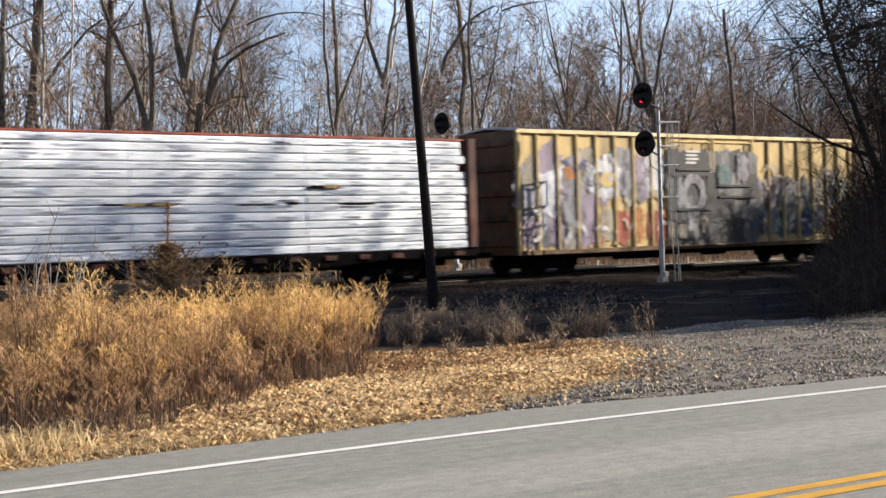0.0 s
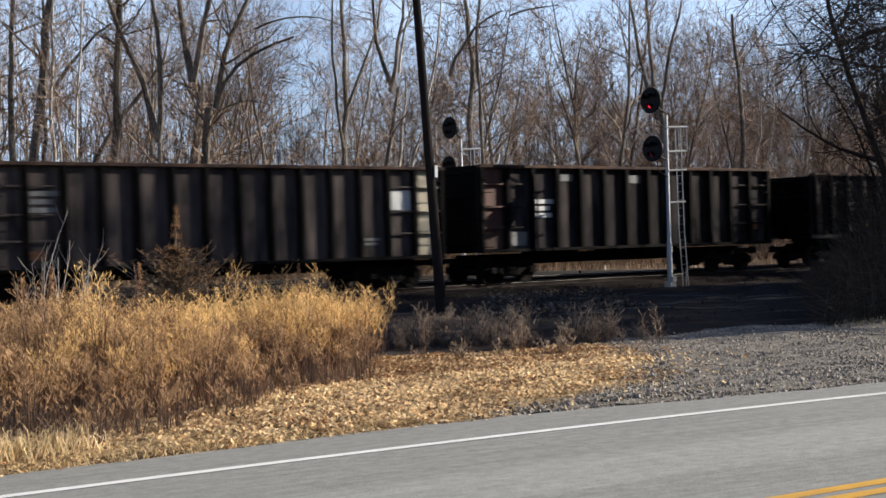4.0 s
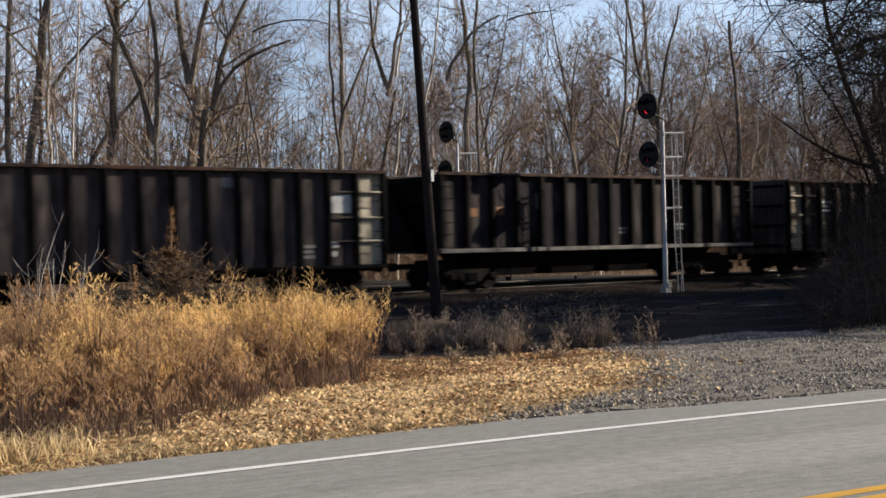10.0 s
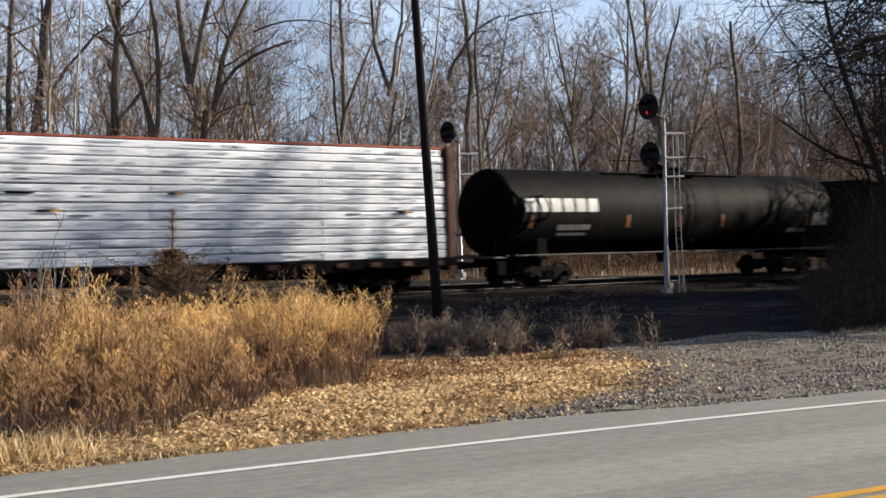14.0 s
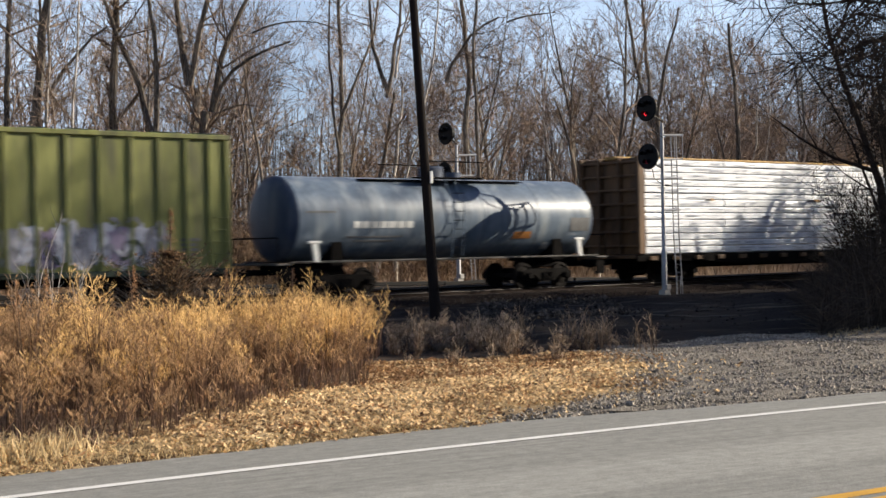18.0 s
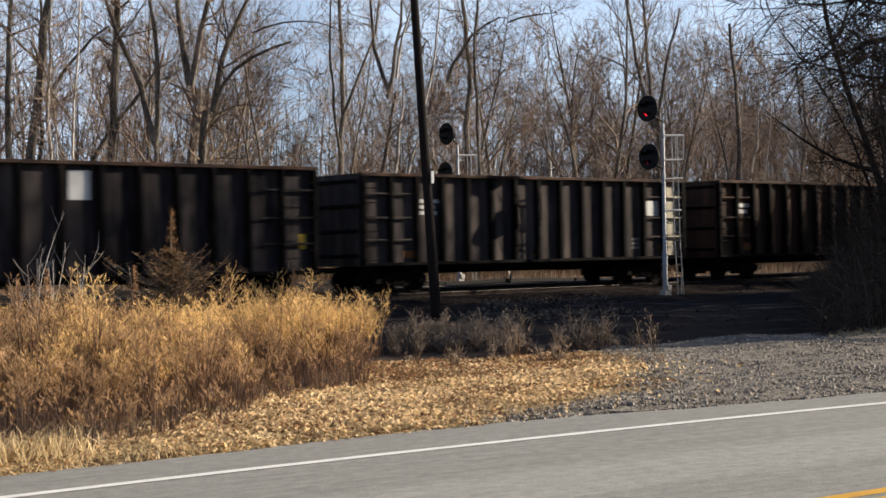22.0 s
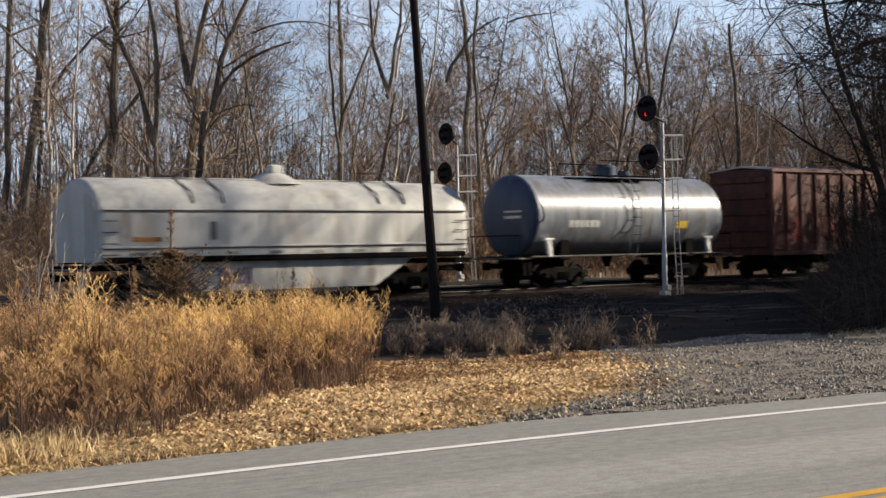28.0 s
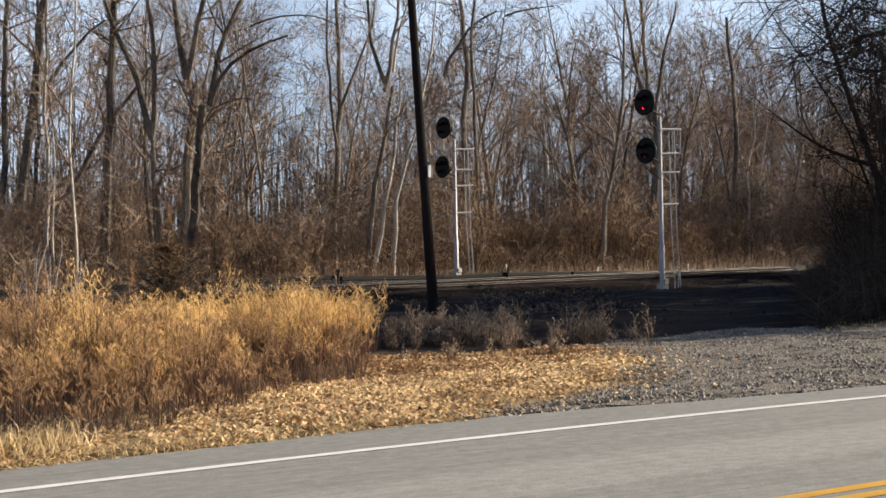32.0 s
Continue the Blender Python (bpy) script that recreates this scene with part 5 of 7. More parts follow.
# unseen dense bare trees along the road, added to shade drive, bank and wood
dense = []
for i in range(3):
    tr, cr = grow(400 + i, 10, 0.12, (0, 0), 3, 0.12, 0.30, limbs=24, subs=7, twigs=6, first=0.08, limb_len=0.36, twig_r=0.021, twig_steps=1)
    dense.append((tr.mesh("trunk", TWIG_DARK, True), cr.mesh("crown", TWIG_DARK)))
for i, (x, y, h) in enumerate(((24.5, 13.2, 8.0), (27.5, 12.6, 9), (30.5, 10.8, 9), (35, 9.6, 10), (31, 15.2, 9.5), (36, 14.2, 10), (40, 11.5, 11), (34, 18.4, 9.5),
                               (40, 17.4, 10), (45, 14.6, 10), (38.8, 24.4, 7.5), (41.0, 23.4, 9), (93, 30, 20), (99, 31, 21), (105, 29, 21), (110, 32, 20), (89, 26.5, 19), (42.8, 21.8, 10.2), (46.4, 20.2, 11.6), (50.5, 22, 10.6), (54.5, 21, 11), (52, 12, 11), (45, 26.5, 7.5), (52.5, 28.6, 8.0), (49.6, 30.6, 7.0), (56, 29.8, 9.5), (46.8, 31.7, 5.2))):
    k = dense[i % 3]
    t = thing("tree", "dense bare tree beside the road beyond the drive, added for its shade", "tree", pose(x, y, ground_z(x, y) - 0.05, 0, 0, 77 * i), "bare trees beyond the drive")
    t.scale = [TALL * (h / 10)] * 3
    part("trunk", k[0], None, t)
    part("crown", k[1], None, t)
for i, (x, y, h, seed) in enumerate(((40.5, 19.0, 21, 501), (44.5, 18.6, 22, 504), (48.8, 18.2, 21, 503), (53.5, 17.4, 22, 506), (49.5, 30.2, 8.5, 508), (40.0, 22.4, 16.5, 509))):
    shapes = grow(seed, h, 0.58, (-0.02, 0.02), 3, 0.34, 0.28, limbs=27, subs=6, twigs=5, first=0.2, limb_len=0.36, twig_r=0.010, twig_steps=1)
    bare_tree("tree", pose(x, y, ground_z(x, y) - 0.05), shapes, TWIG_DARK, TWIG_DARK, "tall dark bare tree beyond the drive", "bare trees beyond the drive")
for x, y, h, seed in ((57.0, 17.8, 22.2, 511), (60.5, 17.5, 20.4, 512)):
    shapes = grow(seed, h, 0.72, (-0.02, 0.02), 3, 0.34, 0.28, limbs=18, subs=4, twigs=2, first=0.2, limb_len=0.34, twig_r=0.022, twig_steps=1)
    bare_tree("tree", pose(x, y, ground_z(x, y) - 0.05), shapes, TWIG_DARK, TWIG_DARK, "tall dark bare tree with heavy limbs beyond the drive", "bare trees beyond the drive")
for i, (x, y, h) in enumerate(((78, 6.5, 31), (70, 5.5, 31))):
    k = kinds[(1, 3, 7, 5)[i]]
    t = thing("tree", "tall bare tree in the wood beyond the drive", "tree", pose(x, y, ground_z(x, y) - 0.05, 0, 0, 40 * i), "bare trees beyond the drive")
    t.scale = [TALL * (h / 17)] * 3
    part("trunk", k[0], None, t)
    part("crown", k[1], None, t)

# the wood goes on beyond the picture; unseen trees added to shade its right
for i, (x, y, h) in enumerate(((68, 44.5, 13), (72, 47, 15), (76, 45, 15), (74, 51, 17), (79, 50, 16), (83, 47, 17), (81, 55, 18), (87, 53, 18), (90, 59, 19), (94, 56, 19), (70, 41.8, 9), (97, 63, 19))):
    k = dense[i % 3]
    t = thing("tree", "unseen dense bare tree where the wood goes on, added for its shade", "tree", pose(x, y, ground_z(x, y) - 0.05, 0, 0, 61 * i), "bare trees beyond the drive")
    t.scale = [TALL * h / 12] * 3
    part("trunk", k[0], None, t)
    part("crown", k[1], None, t)

# a dark tree beyond the picture's edge that reaches over the drive
over = [Shape(), Shape()]
r = random.Random(97)
lead = bough(over[0], r, (0, 0, -0.1), (0.02, 0, 1), 11, 0.19, 8, 8, 0.05, 0.01, 0.3)
for start, tilt, length in ((0.40, 64, 3.8), (0.43, 76, 4.6), (0.46, 70, 5.4), (0.48, 84, 4.4), (0.50, 76, 6.2), (0.53, 84, 5.2), (0.55, 72, 6.8), (0.58, 88, 5.8), (0.60, 80, 6.6), (0.63, 94, 6.0), (0.66, 88, 7.0), (0.70, 100, 6.2), (0.75, 104, 6.0)):
    p, w, d = along(*lead, start)
    a = radians(tilt)
    aim_at = ACROSS * -math.sin(a) + Vector((0.5, 0.7, 0)) * r.uniform(-0.3, 0.3) + Vector((0, 0, math.cos(a)))
    lp, lr = bough(over[1], r, p, aim_at, length * 0.76, 0.042, 6, 12, 0.32, 0.0, 0.15)
    for m in range(22):
        q, w2, d2 = along(lp, lr, 0.12 + 0.87 * (m + r.random()) / 22)
        sp, sr = bough(over[1], r, q, sideways(r, d2, radians(r.uniform(25, 60))), r.uniform(0.7, 2.0), max(w2 * 0.5, 0.012), 4, 4, 0.20, 0.0, 0.35)
        for u in range(5):
            q3, w3, d3 = along(sp, sr, 0.1 + 0.88 * (u + r.random()) / 5)
            bough(over[1], r, q3, sideways(r, d3, radians(r.uniform(20, 60))), r.uniform(0.25, 0.8), 0.006, 3, 2, 0.16, 0.0, 0.4)
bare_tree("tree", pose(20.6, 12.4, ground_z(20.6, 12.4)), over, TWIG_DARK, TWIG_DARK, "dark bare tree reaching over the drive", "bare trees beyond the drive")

# ---------------------------------------------------------------- pole and signals
pole = thing("utility_pole", "dark weathered wooden utility pole leaning slightly", "pole", pose(15.18, 22.5, ground_z(15.2, 22.5)))
s = Shape()
s.tube([(0.0 - 0.068 * z, 0, z) for z in (-0.3, 0, 1, 3, 5, 7, 9.6)], [0.135, 0.13, 0.118, 0.105, 0.097, 0.09, 0.082], 14)
part("shaft", s, POLE_WOOD, pole, smooth=True)
part("tag", Shape().box(-0.068 * 3.38 + 0.07, -0.115, 3.38, 0.085, 0.03, 0.27, 0.006), TAG_WHITE, pole, "white plate")
part("guard", Shape().tube([(-0.14, -0.075, 2.1), (-0.07, -0.085, 1.0), (0.03, -0.09, -0.02)], 0.03, 6), POLE_WOOD, pole, "dark cable guard")


def signal(x, y, z0, tall, head_dx, heads, ladder_dx, group, lit):
    sg = thing("railway_signal", "grey steel railway signal mast with two round black heads" if lit else "grey railway signal mast seen with dark round heads",
               "railway signal", pose(x, y, z0), group)
    base = Shape().tube([(0, 0, -0.1), (0, 0, 0.28)], [0.24, 0.20], 4)
    base.box(0.06, -0.05, 0.36, 0.26, 0.26, 0.22, 0.03)
    part("footing", base, CONCRETE, sg, "concrete footing")
    part("mast", Shape().tube([(0, 0, 0.2), (0, 0, 1.7), (0, 0, 1.75), (0, 0, tall)], [0.10, 0.10, 0.075, 0.062], 12), GALVANISED, sg, smooth=True)
    face = Matrix.Rotation(math.atan2(0.03, -1.0), 4, "Z") @ Matrix.Rotation(radians(90), 4, "Y")   # local z looks along the signal's face
    for hx, hy, hz in heads:
        at = Matrix.Translation((hx, hy, hz)) @ face
        s = Shape()
        prof = ((0.44, -0.02), (0.475, 0.0), (0.475, 0.035), (0.455, 0.05), (0.40, 0.05))
        s.rings([[(ra * math.cos(a), ra * 1.06 * math.sin(a), zz) for a in (math.tau * j / 28 for j in range(28))] for ra, zz in prof])
        head = part("signal_head", s, SIGNAL_BLACK, sg, "round black backboard", at=at)
        part("housing", Shape().tube([(0, 0, -0.32), (0, 0, -0.28), (0, 0, -0.02)], [0.20, 0.27, 0.29], 14), SIGNAL_BLACK, head)
        for k, (u, v) in enumerate(((-0.16, 0.16), (-0.12, -0.17), (0.2, -0.02))):
            visor = Shape()
            arc = [(0.105 * math.cos(a), 0.105 * math.sin(a)) for a in (radians(-120 + 240 * j / 12 + 180) for j in range(13))]
            visor.rings([[(u + p, v + q, zz) for p, q in arc] + [(u + p * 0.93, v + q * 0.93, zz) for p, q in reversed(arc)] for zz in (0.05, 0.20)])
            part("visor", visor, SIGNAL_BLACK, head)
            red = lit and k == 2
            lens = Shape().tube([(u, v, 0.045), (u, v, 0.065), (u, v, 0.08)], [0.066, 0.064, 0.04], 14)
            part("lens", lens, (RED_LAMP if hz > 5.5 else RED_LAMP_DIM) if red else LENS_DARK, head, "glowing red lens" if red else "dark lens", smooth=True)
        arm = Shape().tube([(hx + 0.25, hy + 0.1, hz - 0.05), (hx + 0.42, hy + 0.05, hz - 0.28), (0.02, 0, hz - 0.42)], 0.035, 8)
        part("bracket", arm, SIGNAL_BLACK, sg)
        part("conduit", Shape().tube([(hx + 0.2, hy, hz - 0.45), (hx + 0.28, hy, hz - 0.8), (0.0, -0.06, hz - 1.05)], 0.016, 6), SIGNAL_BLACK, sg)
    lx = ladder_dx
    for side in (-0.13, 0.13):
        part("ladder_rail", Shape().tube([(lx + 0.12, side, -0.05), (lx - 0.05, side, 2.2), (lx - 0.12, side, tall - 0.45)], 0.024, 6), GALVANISED, sg)
    n = int((tall - 0.8) / 0.3)
    me = Shape().tube([(0, -0.13, 0), (0, 0.13, 0)], 0.011, 6).mesh("rung", GALVANISED)
    for k in range(n):
        zz = 0.3 + 0.3 * k
        px = lx + 0.12 - 0.17 * clamp(zz / 2.2, 0, 1) - 0.07 * clamp((zz - 2.2) / (tall - 2.65), 0, 1)
        part("rung", me, None, sg, at=pose(px, 0, zz))
    for zz, out in ((tall - 0.42, 0.22), (tall - 1.32, 0.12), (tall - 2.02, 0.12), (tall - 3.2, 0.02)):
        part("stay", Shape().tube([(0, -0.05, zz - 0.03), (lx + out, -0.16, zz)], 0.034, 6), GALVANISED, sg)
        part("stay", Shape().tube([(0, 0.05, zz - 0.03), (lx + out, 0.16, zz)], 0.034, 6), GALVANISED, sg)
    for zz in (tall - 0.42, tall - 1.32):
        part("guard_rail", Shape().tube([(lx + 0.15, -0.2, zz), (lx + 0.15, 0.2, zz)], 0.022, 6), GALVANISED, sg)
    for q in (-0.2, 0.2):
        part("guard_post", Shape().tube([(lx + 0.15, q, tall - 1.32), (lx + 0.15, q, tall - 0.42)], 0.018, 6), GALVANISED, sg)
    return sg


signal(32.06, 32.42, -0.23, 6.43, -0.75, ((-0.84, -0.05, 6.93), (-0.80, -0.05, 5.17)), 0.75, "railway signals", True)
signal(30.5, 43.4, 0.12, 6.1, -0.65, ((-0.62, -0.05, 6.56), (-0.72, -0.05, 4.86)), 0.78, "railway signals", False)
for dx in (0.55, 0.75):
    single("marker_post", Shape().tube([(0, 0, -0.1), (0, 0, 0.75)], 0.022, 6), GALVANISED, "short grey steel post beside the signal", "post",
           at=pose(32.33 + dx, 32.62, -0.23, 0, 2, 0), group="short posts")


# ---------------------------------------------------------------- the train
# In each car's own space x runs along the train, the near side looks to -y and z = 0 is the rail's top.
HALF = 1.58
ALONG = 6.331                   # from the sketch to the world along the track
cars = []


def truck_meshes():
    s = Shape()
    for side in (-1, 1):
        y0, y1 = side * 1.06, side * 0.94
        s.prism([(-1.15, 0.36), (-1.15, 0.60), (-0.80, 0.72), (0.80, 0.72), (1.15, 0.60), (1.15, 0.36), (0.92, 0.36), (0.62, 0.50),
                 (0.34, 0.26), (-0.34, 0.26), (-0.62, 0.50), (-0.92, 0.36)], min(y0, y1), max(y0, y1))
        for x in (-0.87, 0.87):
            s.box(x, side * 1.10, 0.46, 0.26, 0.16, 0.24, 0.04)
        for x in (-0.18, 0.0, 0.18):
            s.tube([(x, side * 1.05, 0.30), (x, side * 1.05, 0.58)], 0.08, 8)
    s.box(0, 0, 0.62, 0.42, 2.1, 0.22, 0.03)
    w = Shape()
    w.tube([(0, -0.98, 0), (0, 0.98, 0)], 0.085, 10)
    for side in (-1, 1):
        prof = ((0.10, 0.66), (0.17, 0.67), (0.36, 0.70), (0.38, 0.675), (0.485, 0.675), (0.485, 0.70), (0.462, 0.715), (0.455, 0.81), (0.38, 0.815), (0.35, 0.775), (0.16, 0.79), (0.10, 0.83))
        w.rings([[(r * math.cos(a), side * y, r * math.sin(a)) for a in (math.tau * j / 24 for j in range(24))] for r, y in prof], True, False)
    for k in range(4):
        a = math.tau * k / 4
        w.tube([(0.26 * math.cos(a), -0.80, 0.26 * math.sin(a)), (0.26 * math.cos(a), -0.77, 0.26 * math.sin(a))], 0.05, 6)
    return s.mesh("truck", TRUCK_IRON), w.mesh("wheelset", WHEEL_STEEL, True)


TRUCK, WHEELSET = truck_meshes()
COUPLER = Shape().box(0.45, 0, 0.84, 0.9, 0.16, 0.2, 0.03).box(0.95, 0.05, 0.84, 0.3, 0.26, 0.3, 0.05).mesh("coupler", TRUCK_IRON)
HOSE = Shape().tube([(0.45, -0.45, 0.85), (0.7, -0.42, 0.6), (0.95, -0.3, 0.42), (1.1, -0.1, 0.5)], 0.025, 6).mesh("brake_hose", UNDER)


def start_car(name, label, left, right, category, inset=1.9):
    """The empty of a car between its two ends along the train, with its trucks and couplers."""
    length = right - left
    car = thing(name, label, category, group="cars of the freight train")
    car.location = ((left + right) / 2, NEAR_TRACK, RAIL)
    for sx in (-1, 1):
        tr = part("truck", TRUCK, None, car, "black cast-iron truck", at=pose(sx * (length / 2 - inset), 0, 0))
        for ax in (-0.87, 0.87):
            part("wheelset", WHEELSET, None, tr, at=pose(ax, 0, 0.462, 0, rnd.uniform(0, 80), 0))
        part("coupler", COUPLER, None, car, at=pose(sx * (length / 2 - 0.15), 0, 0, 0, 0, 0 if sx > 0 else 180))
        part("brake_hose", HOSE, None, car, at=pose(sx * (length / 2 - 0.1), 0, 0, 0, 0, 0 if sx > 0 else 180))
    cars.append((car, (left + right) / 2))
    return car, length


def plate(car, name, x, z, w, h, y, material, label=""):
    return part(name, Shape().box(x, y, z, w, 0.016, h, 0.004), material, car, label)


def bars(car, x, z, w, h, y, material, rows=2, label="painted marking of plain bars"):
    """Lettering too small to read, as plain bars."""
    s = Shape()
    step = h / rows
    for k in range(rows):
        ww = w * (1.0, 0.8, 0.9, 0.7)[k % 4]
        s.box(x - (w - ww) / 2, y, z + h / 2 - step * (k + 0.5), ww, 0.014, step * 0.62)
    return part("marking", s, material, car, label)


def grabs(car, x, z0, z1, n, y, material, width=0.42):
    for k in range(n):
        z = z0 + (z1 - z0) * k / max(1, n - 1)
        part("grab_iron", Shape().tube([(x - width / 2, y + 0.07, z), (x - width / 2, y, z), (x + width / 2, y, z), (x + width / 2, y + 0.07, z)], 0.016, 5), material, car)


def blob(x, z, w, h, y, seed, lobes=11):
    """A rounded uneven painted shape on the car's near side."""
    r = random.Random(seed)
    pts = []
    for k in range(lobes * 2):
        a = math.tau * k / (lobes * 2)
        e = (1.0 if k % 2 else 0.84) * r.uniform(0.82, 1.12)
        c, sn = math.cos(a), math.sin(a)
        pts.append((x + 0.5 * w * e * math.copysign(abs(c) ** 0.6, c), z + 0.5 * h * e * math.copysign(abs(sn) ** 0.6, sn)))
    return Shape().prism(list(reversed(pts)), y, y + 0.004)


def spray(car, items, y, name="graffiti_patch"):
    for k, (x, z, w, h, material, label) in enumerate(items):
        part(name, blob(x, z, w, h, y - 0.0045 * (k % 12), int(1000 * abs(x) + 77 * z) + k), material, car, label)


def gondola(label, left, right, top, low, body, ribs=15, sill=False, left_end=None, right_end=None, marks=(), rib=None, bay_bars=True):
    """A tall open gondola car with ribbed sides; marks are fractions along and down the side."""
    car, L = start_car("gondola_car", label, left, right, "railway car", 1.75)
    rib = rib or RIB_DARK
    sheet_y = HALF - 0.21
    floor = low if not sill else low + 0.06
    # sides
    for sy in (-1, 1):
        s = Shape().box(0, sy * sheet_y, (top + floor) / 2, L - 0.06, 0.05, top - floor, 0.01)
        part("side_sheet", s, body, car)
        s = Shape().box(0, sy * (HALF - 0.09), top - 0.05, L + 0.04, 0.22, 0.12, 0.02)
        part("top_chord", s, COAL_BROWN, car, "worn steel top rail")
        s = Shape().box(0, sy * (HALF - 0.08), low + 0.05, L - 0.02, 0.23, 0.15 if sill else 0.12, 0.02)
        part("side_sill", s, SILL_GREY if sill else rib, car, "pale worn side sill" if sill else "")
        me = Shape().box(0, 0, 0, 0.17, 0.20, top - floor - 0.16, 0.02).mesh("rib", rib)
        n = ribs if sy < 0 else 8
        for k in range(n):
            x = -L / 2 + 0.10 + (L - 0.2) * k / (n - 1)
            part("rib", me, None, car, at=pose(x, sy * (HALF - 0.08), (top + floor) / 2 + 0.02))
    # ends
    for sx, material in ((-1, left_end), (1, right_end)):
        e = Shape()
        if sill:
            e.prism([(sx * (L / 2 - 0.04), top - 0.12), (sx * (L / 2 - 0.09), top - 0.12), (sx * (L / 2 - 1.5), low + 0.0), (sx * (L / 2 - 1.42), low + 0.0)][::-sx],
                    -sheet_y + 0.03, sheet_y - 0.03)
        else:
            e.box(sx * (L / 2 - 0.06), 0, (top + low) / 2, 0.05, 2 * sheet_y - 0.06, top - low, 0.01)
        # black cars' ends take the darker rib paint, their shade put into the colour
        end = part("end_sheet", e, RIB_DARK if body is COAL_BLACK else body, car, "end wall coloured darker for its shade" if body is COAL_BLACK else "")
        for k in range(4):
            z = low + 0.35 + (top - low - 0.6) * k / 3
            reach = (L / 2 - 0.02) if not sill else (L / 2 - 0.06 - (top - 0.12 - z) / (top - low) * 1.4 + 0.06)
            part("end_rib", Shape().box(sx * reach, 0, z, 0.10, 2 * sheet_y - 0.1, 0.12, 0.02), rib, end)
        if sill:
            for y in (-1.3, 1.3):
                part("end_post", Shape().box(sx * (L / 2 - 0.1), y, (top + low) / 2, 0.12, 0.14, top - low - 0.1, 0.02), rib, car)
        if material:
            w = 1.0
            part("end_panel", Shape().box(sx * (L / 2 - 0.06 - w / 2), -HALF + 0.174, (top + floor) / 2 + 0.03, w, 0.02, top - floor - 0.2, 0.005), material, car,
                 "end bay in a paler colour" if material is CREAM_END else "rusty end bay")
        if bay_bars and not sill:
            for f in (0.22, 0.48, 0.72):
                part("bay_bar", Shape().box(sx * (L / 2 - 0.55), -HALF + 0.075, top - (top - low) * f, 0.95, 0.09, 0.07, 0.015), material or body, car)
                part("bay_bar", Shape().box(sx * (L / 2 - 1.52), -HALF + 0.085, top - (top - low) * f, 0.85, 0.07, 0.06, 0.015), body, car)
        grabs(car, sx * (L / 2 - 0.28), low + 0.2, top - 0.5, 6, -HALF - 0.06, rib, 0.4)
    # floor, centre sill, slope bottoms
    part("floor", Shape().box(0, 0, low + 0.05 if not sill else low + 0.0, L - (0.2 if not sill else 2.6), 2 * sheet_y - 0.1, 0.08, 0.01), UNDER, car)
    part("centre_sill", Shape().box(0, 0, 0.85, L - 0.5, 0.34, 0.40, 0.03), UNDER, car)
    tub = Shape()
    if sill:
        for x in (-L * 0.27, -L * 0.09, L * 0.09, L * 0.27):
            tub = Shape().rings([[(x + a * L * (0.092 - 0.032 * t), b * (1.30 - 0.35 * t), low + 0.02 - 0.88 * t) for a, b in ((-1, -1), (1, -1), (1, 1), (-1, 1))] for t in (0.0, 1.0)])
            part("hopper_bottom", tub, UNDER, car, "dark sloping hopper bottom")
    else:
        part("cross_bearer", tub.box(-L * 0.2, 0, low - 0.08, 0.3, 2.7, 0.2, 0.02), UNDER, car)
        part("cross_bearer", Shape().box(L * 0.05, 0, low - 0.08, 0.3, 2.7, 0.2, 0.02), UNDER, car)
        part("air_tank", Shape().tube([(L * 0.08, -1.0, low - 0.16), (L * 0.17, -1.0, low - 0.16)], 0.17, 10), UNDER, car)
    for fx, fz, w, h, material, rows in marks:
        x, z = -L / 2 + fx * L, top - fz * (top - low)
        bay = (L - 0.2) / (ribs - 1)
        if 0.45 < w:
            x = -L / 2 + 0.10 + bay * (math.floor((x + L / 2 - 0.10) / bay) + 0.5)
            w = min(w * 1.15, bay - 0.2)
        if rows:
            bars(car, x, z, w, h, -HALF + 0.173, material, rows)
        else:
            plate(car, "patch", x, z, w, h, -HALF + 0.173, material, "painted panel")
    return car


